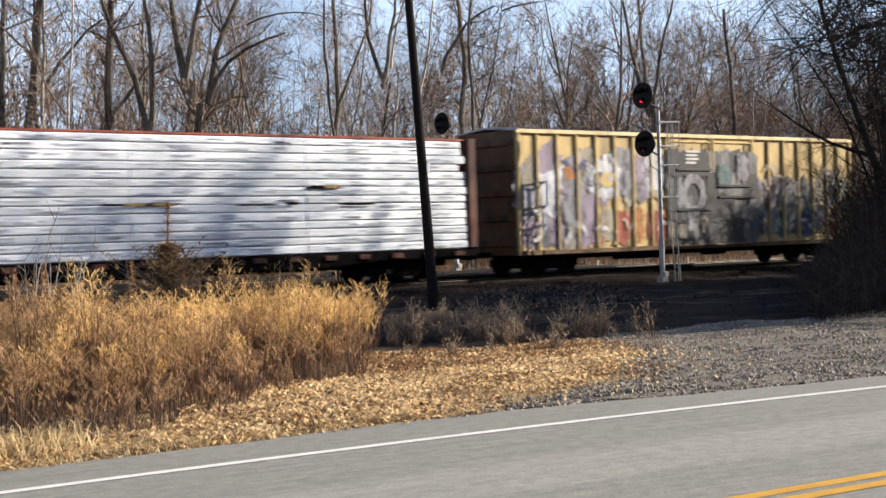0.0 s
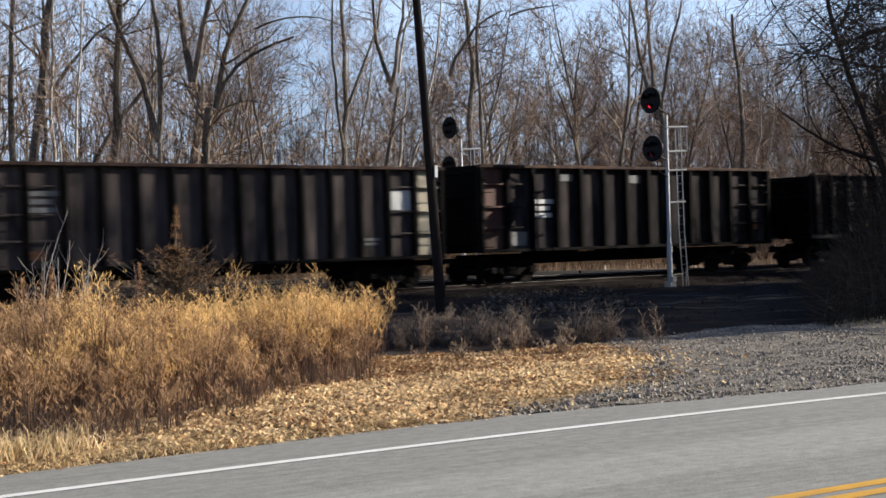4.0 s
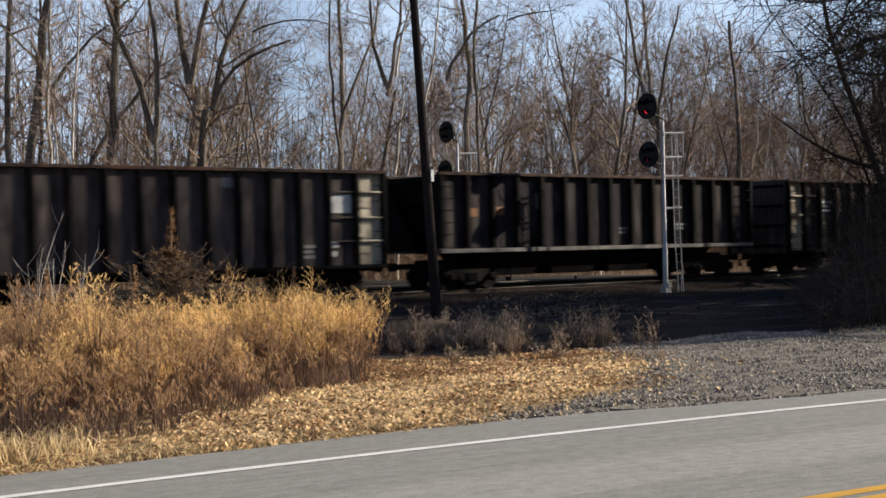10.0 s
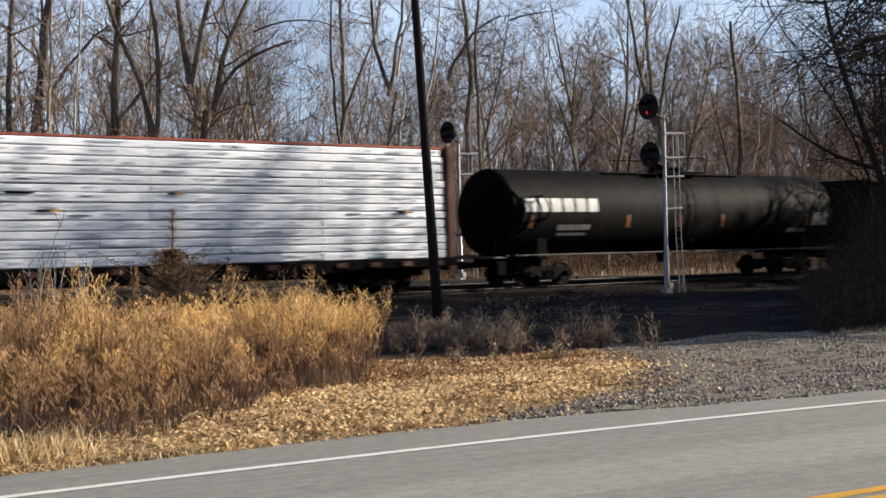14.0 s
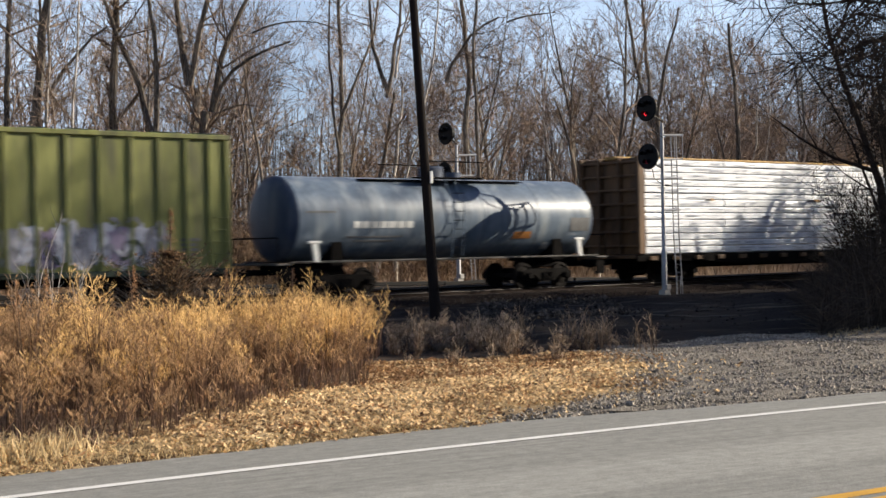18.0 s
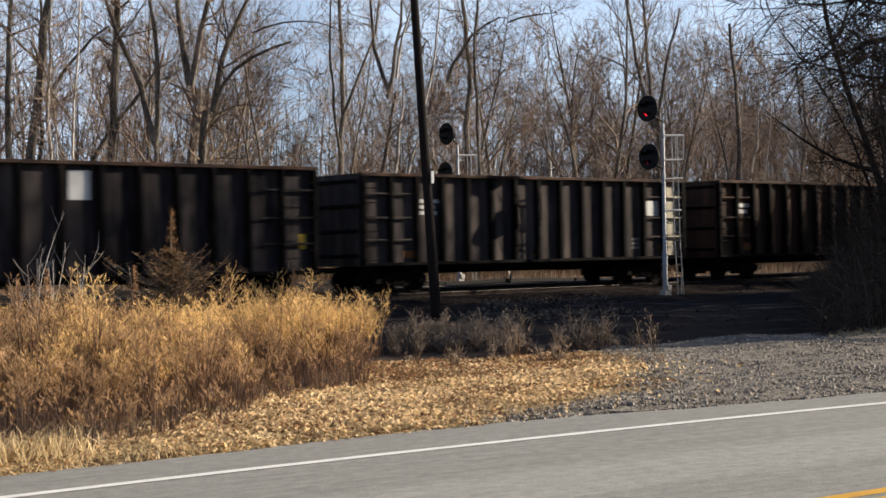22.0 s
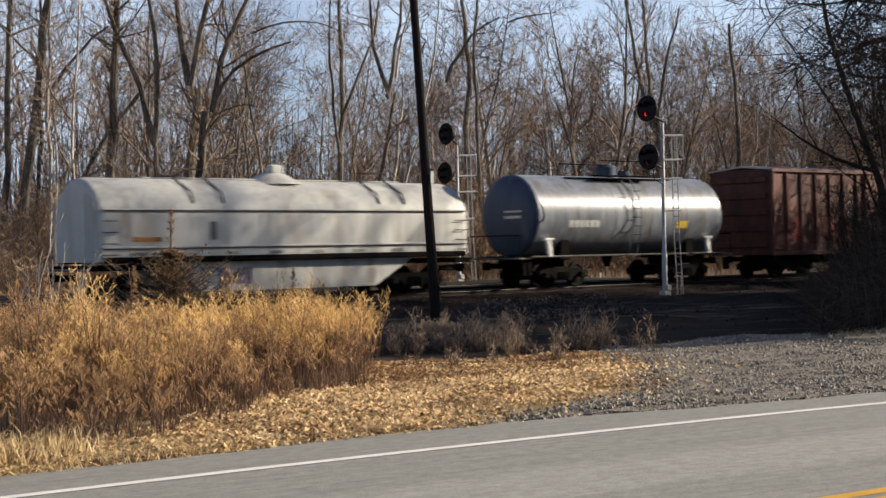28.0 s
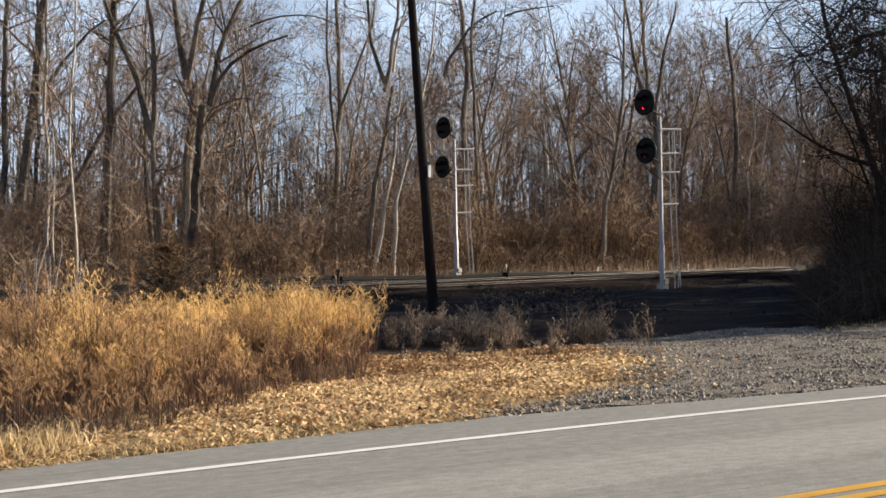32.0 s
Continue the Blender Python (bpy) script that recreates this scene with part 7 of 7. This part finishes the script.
W, G, O, Y, GR = MARK_WHITE, MARK_GREY, MARK_RUST, MARK_YELLOW, MARK_GREEN
gondola("black coal gondola with a pale side sill and white panel", 214.17, 229.2, 4.08, 1.28, COAL_BLACK, 15, True,
        marks=((0.545, 0.42, 0.62, 0.85, W, 0), (0.18, 0.52, 0.75, 0.5, G, 2), (0.17, 0.85, 0.45, 0.35, W, 2), (0.245, 0.80, 0.45, 0.35, GR, 0), (0.75, 0.62, 0.45, 0.5, G, 2), (0.92, 0.85, 0.4, 0.35, G, 2), (0.79, 0.78, 0.2, 0.5, O, 0)))
gondola("black coal gondola with a rusty end bay and white lettering bars", 196.35, 211.34, 4.22, 1.12, COAL_BLACK, 14, False, left_end=RUST_PANEL,
        marks=((0.16, 0.50, 1.35, 0.75, W, 3), (0.10, 0.85, 0.6, 0.5, G, 0), (0.95, 0.75, 0.25, 0.35, O, 0), (0.05, 0.86, 0.3, 0.35, O, 0), (0.5, 0.15, 0.5, 0.3, G, 0), (0.3, 0.14, 0.5, 0.25, G, 0)))
gondola("dark grey coal gondola with a cream end bay", 179.62, 194.83, 4.10, 1.0, COAL_GREY, 15, False, right_end=CREAM_END,
        marks=((0.885, 0.36, 0.75, 0.66, W, 0), (0.13, 0.36, 0.9, 0.7, G, 3), (0.83, 0.80, 0.5, 0.3, G, 2), (0.1, 0.85, 0.4, 0.25, O, 0)))
gondola("black coal gondola with a pale side sill and white panel", 161.82, 177.36, 4.09, 1.33, COAL_BLACK, 15, True,
        marks=((0.585, 0.34, 0.66, 0.80, W, 0), (0.20, 0.48, 0.8, 0.6, G, 3), (0.27, 0.55, 0.4, 0.4, G, 2), (0.545, 0.82, 0.2, 0.5, O, 0), (0.65, 0.80, 0.18, 0.4, O, 0), (0.81, 0.80, 0.16, 0.4, O, 0), (0.90, 0.74, 0.5, 0.45, W, 3), (0.08, 0.6, 0.25, 0.3, O, 0)))
gondola("black coal gondola with sill, rusty spots and chalky scribbles", 143.46, 159.21, 4.07, 1.33, COAL_BLACK, 15, True, right_end=RUST_PANEL,
        marks=((0.10, 0.5, 0.35, 0.4, RUST_PANEL, 0), (0.18, 0.5, 0.3, 0.35, RUST_PANEL, 0), (0.365, 0.82, 0.6, 0.5, G, 2), (0.44, 0.78, 0.55, 0.5, G, 2), (0.56, 0.8, 0.4, 0.4, G, 2), (0.72, 0.84, 0.5, 0.4, G, 2),
               (0.83, 0.18, 0.35, 0.5, G, 0), (0.9, 0.75, 0.5, 0.4, G, 2), (0.84, 0.8, 0.3, 0.5, W, 2)))
gondola("grimy grey-brown coal gondola with a cream end bay", 126.59, 141.11, 4.08, 0.93, COAL_GREY, 15, False, left_end=CREAM_END,
        marks=((0.155, 0.36, 0.85, 0.55, W, 3), (0.915, 0.37, 0.62, 0.60, W, 0), (0.60, 0.28, 0.2, 0.7, O, 0), (0.66, 0.32, 0.2, 0.4, G, 0), (0.91, 0.88, 0.4, 0.25, W, 2), (0.975, 0.75, 0.3, 0.6, G, 4),
               (0.36, 0.9, 0.5, 0.08, O, 0), (0.55, 0.92, 0.4, 0.08, G, 0)))
gondola("black coal gondola with a pale sill and orange rust marks", 108.65, 124.36, 4.09, 1.31, COAL_BLACK, 15, True,
        marks=((0.10, 0.50, 0.3, 0.3, O, 0), (0.17, 0.48, 0.45, 0.3, O, 0), (0.29, 0.35, 0.35, 0.6, G, 0), (0.55, 0.75, 0.4, 0.3, G, 2), (0.72, 0.7, 0.5, 0.3, G, 2)))
gondola("dark coal gondola with a cream ladder end and white patches", 91.66, 106.55, 4.08, 0.87, COAL_GREY, 15, False, right_end=CREAM_END,
        marks=((0.145, 0.36, 0.8, 0.6, W, 3), (0.885, 0.34, 0.66, 0.60, W, 0), (0.62, 0.14, 0.35, 0.3, G, 0), (0.87, 0.80, 0.3, 0.6, W, 2), (0.92, 0.86, 0.25, 0.3, O, 0), (0.81, 0.82, 0.4, 0.5, G, 3),
               (0.4, 0.92, 0.4, 0.08, O, 0), (0.25, 0.92, 0.4, 0.08, G, 0)))
gondola("black coal gondola with a rusty red end bay and white marks", 75.05, 90.3, 4.20, 0.82, COAL_BLACK, 14, False, right_end=RUST_PANEL,
        marks=((0.15, 0.44, 1.0, 0.62, W, 3), (0.565, 0.22, 0.48, 0.85, W, 0), (0.86, 0.70, 0.6, 0.5, G, 2), (0.08, 0.7, 0.4, 0.3, G, 2), (0.965, 0.78, 0.25, 0.3, O, 0)))

def barrel_bars(car, x, angle, w, h, zc, radius, material, n, name="marking"):
    for k in range(n):
        ww = w / n
        on_barrel(car, name, x - w / 2 + ww * (k + 0.5), angle, ww * 0.8, h, zc, radius, material)


car, L = tank("long sooty black tank car with a white block marking", 54.64, 72.98, 2.76, 1.60, TANK_BLACK, UNDER)
barrel_bars(car, -L / 2 + 2.62, -8, 3.55, 0.50, 2.76, 1.60, MARK_WHITE, 6, "block_marking")
on_barrel(car, "marking", -L / 2 + 3.2, 22, 1.6, 0.22, 2.76, 1.60, MARK_GREY)
on_barrel(car, "marking", -L / 2 + 3.2, 32, 1.4, 0.12, 2.76, 1.60, MARK_GREY)
for x in (1.15, 5.9, 8.7, 11.1, 16.3):
    on_barrel(car, "stripe", -L / 2 + x, 14, 0.20, 0.50, 2.76, 1.60, MARK_RUST, "faded rusty orange stripe")
on_barrel(car, "marking", L / 2 - 1.2, 12, 1.0, 0.55, 2.76, 1.60, MARK_GREY)
on_barrel(car, "marking", L / 2 - 2.6, 30, 1.2, 0.2, 2.76, 1.60, MARK_GREY)

centerbeam(29.65, 52.4, CENTRE_RED, BULK_BROWN, "centre-beam flat car of white-wrapped lumber with rust-red bulkheads", 6, (0, 0.28, 0.52, 0.78, 1))
centerbeam(4.47, 27.55, CENTRE_YELLOW, BULK_TAN, "centre-beam flat car of white-wrapped lumber with yellow-brown bulkheads", 8, (0, 0.20, 0.45, 0.72, 1))

car, L = tank("blue-grey tank car with a light streaked top", -10.47, 2.68, 2.58, 1.42, TANK_BLUE, TANK_NAVY)
barrel_bars(car, -L / 2 + 3.6, 9, 2.4, 0.22, 2.58, 1.42, MARK_WHITE, 7)
on_barrel(car, "marking", -L / 2 + 3.3, 26, 2.2, 0.06, 2.58, 1.42, MARK_GREY)
on_barrel(car, "marking", -L / 2 + 3.3, 32, 1.6, 0.06, 2.58, 1.42, MARK_GREY)
on_barrel(car, "marking", -L / 2 + 1.2, -8, 1.1, 0.07, 2.58, 1.42, MARK_GREY)
on_barrel(car, "marking", L / 2 - 0.95, 10, 0.9, 0.5, 2.58, 1.42, MARK_GREY)
on_barrel(car, "stripe", L / 2 - 3.6, 26, 0.8, 0.28, 2.58, 1.42, MARK_ORANGE, "orange arrow patch")
on_barrel(car, "placard", L / 2 - 2.3, 46, 0.36, 0.36, 2.58, 1.42, MARK_WHITE, "white placard")

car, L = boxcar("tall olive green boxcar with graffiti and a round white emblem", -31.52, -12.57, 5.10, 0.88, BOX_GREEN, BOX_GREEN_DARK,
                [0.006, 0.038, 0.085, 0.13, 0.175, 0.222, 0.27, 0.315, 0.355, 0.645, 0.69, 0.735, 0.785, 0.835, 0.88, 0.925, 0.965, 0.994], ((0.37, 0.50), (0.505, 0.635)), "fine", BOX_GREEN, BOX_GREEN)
ringm = Shape()
cx, cz = -L / 2 + 0.085 * L, 3.62
ringm.rings([[(cx + a * math.cos(t), -HALF - 0.012 + b, cz + a * math.sin(t)) for a, b in ((0.66, 0.016), (0.66, 0), (0.51, 0), (0.51, 0.016))] for t in (math.tau * j / 36 for j in range(37))], True, False)
emblem = part("emblem", ringm, MARK_WHITE, car, "round white painted emblem")
s = Shape()
for k in range(3):
    z = cz + 0.30 - 0.26 * k
    s.prism([(cx - 0.16 - 0.07 * k, z - 0.16), (cx + 0.16 + 0.07 * k, z - 0.16), (cx, z + 0.16)], -HALF - 0.012, -HALF + 0.004)
s.box(cx, -HALF - 0.004, cz - 0.44, 0.10, 0.016, 0.16)
part("emblem_tree", s, MARK_WHITE, emblem)
bars(car, -L / 2 + 0.024 * L, 3.45, 0.65, 0.7, -HALF + 0.052, MARK_WHITE, 4)
bars(car, -L / 2 + 0.075 * L, 2.45, 0.9, 0.6, -HALF + 0.052, MARK_GREY, 4)
spray(car, tuple((-8.6 + 0.58 * k, 1.62 + 0.10 * (k % 2), 1.0, 1.25, (l2, gy, l2, gy)[k % 4], "faded lilac and grey sprayed lettering") for k in range(11))
      + ((-8.9, 1.6, 0.35, 0.8, rd, "dull red streak"), (-7.7, 1.75, 0.30, 0.7, w, "pale sprayed streak"), (-6.3, 1.9, 0.5, 0.22, dk, "dark drip"), (-5.2, 1.5, 0.6, 0.3, dk, "dark drip")), -HALF + 0.055)
plate(car, "graffiti_patch", -1.42, 2.06, 1.85, 0.55, -HALF - 0.046, SPRAY_BLUE, "pale blue painted block on the door")
plate(car, "graffiti_patch", -1.42, 1.62, 2.1, 0.95, -HALF - 0.050, SPRAY_WHITE, "white painted block on the door")
plate(car, "graffiti_patch", -1.9, 2.28, 0.9, 0.40, -HALF - 0.051, SPRAY_WHITE, "white painted block on the door")
spray(car, ((0.75, 1.45, 1.5, 0.75, BULK_BROWN, "brown grime at the door's foot"), (1.6, 1.35, 1.3, 0.6, BULK_TAN, "brown grime at the door's foot"), (0.9, 2.3, 0.9, 0.6, BOX_GREEN_DARK, "dark smear on the door")), -HALF - 0.047)
spray(car, tuple((2.9 + 0.52 * k, 1.72 + 0.1 * (k % 2), 0.85, 1.30, (gy, w, SPRAY_LILAC, w)[k % 4], "white sprayed lettering on the side") for k in range(9)), -HALF + 0.055)
bars(car, L / 2 - 1.3, 1.7, 0.6, 0.6, -HALF + 0.052, MARK_GREY, 4)

strokes(car, -8.6, -3.8, 1.2, 2.2, 12, -HALF - 0.002, (l2, gy, gy, l2), 4, 0.5)
strokes(car, 2.9, 7.2, 1.3, 2.3, 20, -HALF - 0.002, (w, gy, w, BOX_GREEN_DARK, w, gy), 6, 0.55)
gondola("brown grimy coal gondola with rust streaks", -47.56, -33.34, 4.10, 0.95, COAL_BROWN, 15, False,
        marks=((0.13, 0.36, 0.9, 0.5, W, 2), (0.885, 0.36, 0.62, 0.58, W, 0), (0.885, 0.36, 0.2, 0.25, RIB_DARK, 0), (0.13, 0.86, 0.4, 0.3, O, 0), (0.87, 0.80, 0.3, 0.5, G, 2), (0.81, 0.8, 0.3, 0.4, G, 3)))
gondola("dark brown coal gondola with a cream ladder end", -64.35, -49.48, 4.06, 0.97, COAL_GREY, 15, False, right_end=CREAM_END,
        marks=((0.155, 0.36, 0.8, 0.6, W, 3), (0.90, 0.36, 0.62, 0.58, W, 0), (0.13, 0.88, 0.45, 0.25, O, 0), (0.83, 0.80, 0.4, 0.5, G, 3), (0.5, 0.92, 0.4, 0.08, O, 0), (0.92, 0.88, 0.25, 0.3, O, 0)))
gondola("black steel gondola with heavy ribs and barred end bays", -80.08, -65.98, 4.20, 0.80, COAL_BLACK, 13, False,
        marks=((0.10, 0.40, 0.75, 0.5, G, 2), (0.44, 0.20, 0.55, 0.85, W, 0), (0.08, 0.78, 0.5, 0.4, O, 0), (0.17, 0.42, 0.3, 0.4, G, 2), (0.965, 0.70, 0.22, 0.48, MARK_YELLOW, 0)))

car, L = tank("short sooty black tank car with streaked sides", -93.31, -82.99, 2.70, 1.52, TANK_DULL, UNDER)
on_barrel(car, "marking", -L / 2 + 2.6, 14, 0.9, 0.05, 2.70, 1.52, MARK_GREY)
on_barrel(car, "marking", -L / 2 + 2.4, 24, 0.7, 0.05, 2.70, 1.52, MARK_GREY)
barrel_bars(car, L / 2 - 1.9, 28, 0.9, 0.2, 2.70, 1.52, MARK_GREY, 3)
on_barrel(car, "placard", L / 2 - 0.7, 40, 0.3, 0.3, 2.70, 1.52, MARK_GREY)

car, L = tank("long dirty dark tank car with orange bands", -111.0, -95.84, 2.70, 1.50, TANK_SOOT, UNDER)
for x, hh in ((0.5, 0.7), (5.1, 0.45), (8.2, 0.35), (11.5, 0.35), (12.9, 0.4), (14.8, 0.6)):
    on_barrel(car, "stripe", -L / 2 + x, 12, 0.2, hh, 2.70, 1.50, MARK_ORANGE if hh > 0.5 else MARK_RUST, "dull orange band")
barrel_bars(car, -L / 2 + 2.9, 26, 2.2, 0.24, 2.70, 1.50, MARK_GREY, 6)
on_barrel(car, "marking", -L / 2 + 2.9, 37, 2.0, 0.12, 2.70, 1.50, MARK_GREY)
on_barrel(car, "marking", -L / 2 + 7.2, 36, 1.6, 0.25, 2.70, 1.50, SPRAY_LILAC)
on_barrel(car, "marking", L / 2 - 3.0, 28, 0.7, 0.2, 2.70, 1.50, MARK_GREY)
on_barrel(car, "marking", L / 2 - 0.9, 6, 0.8, 0.45, 2.70, 1.50, MARK_GREY)

car, L = boxcar("rust-red boxcar with a pale metal roof and white graffiti", -128.85, -113.18, 4.66, 0.99, BOX_RED, BULK_BROWN,
                [0.006, 0.06, 0.12, 0.18, 0.24, 0.30, 0.36, 0.62, 0.68, 0.74, 0.80, 0.86, 0.92, 0.96, 0.994], ((0.395, 0.60),), "wide", ROOF_ZINC, BOX_RED)
plate(car, "patch", -L / 2 + 0.86 * L, 3.95, 0.55, 0.72, -HALF + 0.052, MARK_WHITE, "white emblem panel")
plate(car, "patch", -L / 2 + 0.33 * L, 2.7, 0.45, 0.3, -HALF + 0.052, MARK_WHITE)
bars(car, -L / 2 + 0.33 * L, 3.25, 0.4, 0.2, -HALF + 0.052, MARK_WHITE, 1)
bars(car, -L / 2 + 0.86 * L, 1.9, 0.5, 0.6, -HALF + 0.052, MARK_GREY, 4)
bars(car, -L / 2 + 0.91 * L, 2.2, 0.4, 0.5, -HALF + 0.052, MARK_GREY, 3)
for fx in (0.43, 0.69, 0.92):
    plate(car, "patch", -L / 2 + fx * L, 1.42, 0.42, 0.20, -HALF + (0.052 if fx > 0.6 else -0.012), MARK_YELLOW, "yellow reflector")
spray(car, tuple((-L / 2 + (0.63 + 0.045 * k) * L, 1.85 - 0.05 * k, 0.62, 1.2, (gy, w, gy, w, w)[k % 5], "white sprayed lettering") for k in range(6)), -HALF + 0.055)
spray(car, tuple((-L / 2 + (0.10 + 0.07 * k) * L, 2.1, 0.8, 1.2, (rd, BULK_BROWN, rd)[k % 3], "faded sprayed lettering") for k in range(4)), -HALF + 0.055)

strokes(car, -L / 2 + 0.61 * L, -L / 2 + 0.88 * L, 1.4, 2.2, 9, -HALF - 0.002, (gy, w, gy), 7, 0.6)
car, L = tank("short silver-grey tank car with a dull blue end", -141.73, -131.42, 2.68, 1.55, TANK_GREY, TANK_NAVY)
barrel_bars(car, -L / 2 + 2.6, 12, 1.5, 0.26, 2.68, 1.55, MARK_WHITE, 6)
on_barrel(car, "stripe", L / 2 - 2.6, 14, 0.6, 0.3, 2.68, 1.55, MARK_YELLOW, "yellow patch")
for a, hh in ((-6, 0.07), (2, 0.1)):
    part("end_marking", Shape().box(-L / 2 - 0.012, -0.6, 2.68 - 1.5 * math.sin(radians(a)), 0.02, 0.9, hh), MARK_WHITE, car)

# the last car: a cream covered hopper with a rounded top and a belly between its trucks
car, L = start_car("hopper_car", "cream covered hopper car with a rounded top and belly", -157.62, -144.45, "railway car", 2.0)
sect = [(-1.50, 1.30), (-1.50, 2.62)] + [(-1.50 * math.cos(a), 2.62 + 1.22 * math.sin(a)) for a in (radians(90) * k / 10 for k in range(1, 11))]
sect += [(-y, z) for y, z in reversed(sect[:-1])]
xs_car = [(-L / 2, 0.93), (-L / 2 + 0.10, 0.985), (-L / 2 + 0.28, 1.0)] + [(-L / 2 + 0.28 + (L - 0.56) * k / 10, 1.0) for k in range(1, 11)] + [(L / 2 - 0.10, 0.985), (L / 2, 0.93)]
part("body", Shape().rings([[(x, y * f, 1.30 + (z - 1.30) * f) for y, z in sect] for x, f in xs_car]), HOPPER_CREAM, car, smooth=True)
for z, h, mat in ((2.84, 0.06, COAL_GREY), (1.72, 0.07, COAL_GREY), (1.36, 0.16, UNDER)):
    for sy in (-1, 1):
        part("side_rail", Shape().box(0, sy * 1.52, z, L - 0.3, 0.07, h, 0.02), HOPPER_CREAM if mat is COAL_GREY else mat, car)
        part("seam", Shape().box(0, sy * 1.515, z - h * 0.6, L - 0.4, 0.05, 0.035), mat, car)
belly = Shape().prism([(-4.5, 1.32), (-3.25, 0.34), (2.9, 0.34), (4.5, 1.32)][::-1], -1.30, 1.30)
part("belly", belly, HOPPER_CREAM, car, "sloping cream hopper belly")
part("hatch_cover", Shape().tube([(-0.1, 0, 3.70), (-0.1, 0, 3.98), (-0.1, 0, 4.10)], [0.95, 0.55, 0.30], 16), HOPPER_CREAM, car, "raised round hatch", smooth=True)
part("hatch_valve", Shape().box(-0.1, -0.15, 4.18, 0.42, 0.4, 0.34, 0.06), HOPPER_CREAM, car)
part("roof_walk", Shape().box(0, 0, 3.855, L * 0.7, 0.5, 0.04, 0.01), HOPPER_CREAM, car)
for x in (-L * 0.25, L * 0.25):
    for dx in (-0.5, 0.5):
        part("roof_ladder", Shape().tube([(x + dx, -0.55, 3.86), (x + dx + 0.2, -1.25, 3.4), (x + dx + 0.2, -1.42, 3.05)], 0.03, 6), COAL_GREY, car)
    part("roof_rail", Shape().tube([(x - 0.5, -0.55, 3.86), (x - 0.5, -0.5, 4.12), (x + 0.6, -0.5, 4.12)], 0.025, 6), COAL_GREY, car)
for k in range(8):
    plate(car, "patch", -L / 2 + 1.2 + 1.5 * k, 1.52, 0.45, 0.09, -1.515, CREAM_END if k % 3 else MARK_GREY)
plate(car, "patch", -L / 2 + 1.5, 1.95, 0.9, 0.14, -1.51, MARK_ORANGE, "rusty stencil")
plate(car, "patch", -2.2, 0.8, 1.1, 0.5, -1.31, SPRAY_LILAC, "faded painted panel")
bars(car, -3.0, 2.2, 0.2, 0.9, -1.51, MARK_GREY, 1)
for sx in (-1, 1):
    part("end_sill", Shape().box(sx * (L / 2 - 0.9), 0, 1.12, 2.2, 2.7, 0.16, 0.03), UNDER, car)
    part("end_platform", Shape().box(sx * (L / 2 + 0.15), 0, 1.08, 0.5, 2.6, 0.07, 0.02), SILL_GREY, car)
    part("end_ladder", Shape().tube([(sx * (L / 2 + 0.03), -0.9, 1.1), (sx * (L / 2 + 0.06), -0.9, 3.3)], 0.025, 6).tube([(sx * (L / 2 + 0.03), -1.3, 1.1), (sx * (L / 2 + 0.06), -1.3, 3.1)], 0.025, 6), HOPPER_CREAM, car)
    grabs(car, sx * (L / 2 - 0.35), 1.5, 2.5, 4, -1.58, COAL_GREY)


# ---------------------------------------------------------------- what moves
def gone(t):
    """How far the train has gone along the track by t seconds."""
    u = (t - 16) / 16
    return 14.14965 * (t - 16) - 1.89472 * u * u + 1.21251 * u ** 3


def lower_cars():
    """Brings the cars from the sketch's heights to true ones; round tanks shrink across as well."""
    done = set()
    for car, _ in cars:
        across = TALL if car.name.startswith(("tank_car", "hopper_car")) else 1.0
        for ob in car.children_recursive:
            own = ob.parent is car and not ob.name.startswith("truck")
            wheel = ob.name.startswith("wheelset")
            ob.location.z *= TALL
            if own:
                ob.location.y *= across
            if ob.data in done:
                continue
            done.add(ob.data)
            flat = Matrix.Diagonal((TALL if wheel else 1.0, across if not wheel and ob.name.split(".")[0] not in ("truck", "coupler", "brake_hose") else 1.0, TALL, 1.0))
            ob.data.transform(flat)


def motions():
    times = [2.0 * k for k in range(17)]
    for car, middle in cars:
        walk(car, [(t, pose(middle + ALONG + gone(t), NEAR_TRACK, RAIL)) for t in times])
        enter, leave = 0.0, 32.0
        for k in range(321):
            if middle + ALONG + gone(k / 10) < 2:
                enter = k / 10
            if middle + ALONG + gone(k / 10) < 70:
                leave = k / 10
        if leave <= enter:
            continue
        steps = [k / 30 for k in range(int(enter * 30), int(leave * 30) + 1)]
        for tr in car.children:
            if not tr.name.startswith("truck"):
                continue
            for axle in tr.children:
                x, rad = axle.location.x, axle.location.z
                first = math.degrees(gone(steps[0]) / rad)
                rows = [(t, pose(x, 0, rad, 0, math.degrees(gone(t) / rad) - first, 0)) for t in steps]
                if steps[0] > 0.05:
                    rows.insert(0, (0.0, rows[0][1]))
                if steps[-1] < 31.95:
                    rows.append((32.0, rows[-1][1]))
                walk(axle, rows)


lower_cars()
motions()
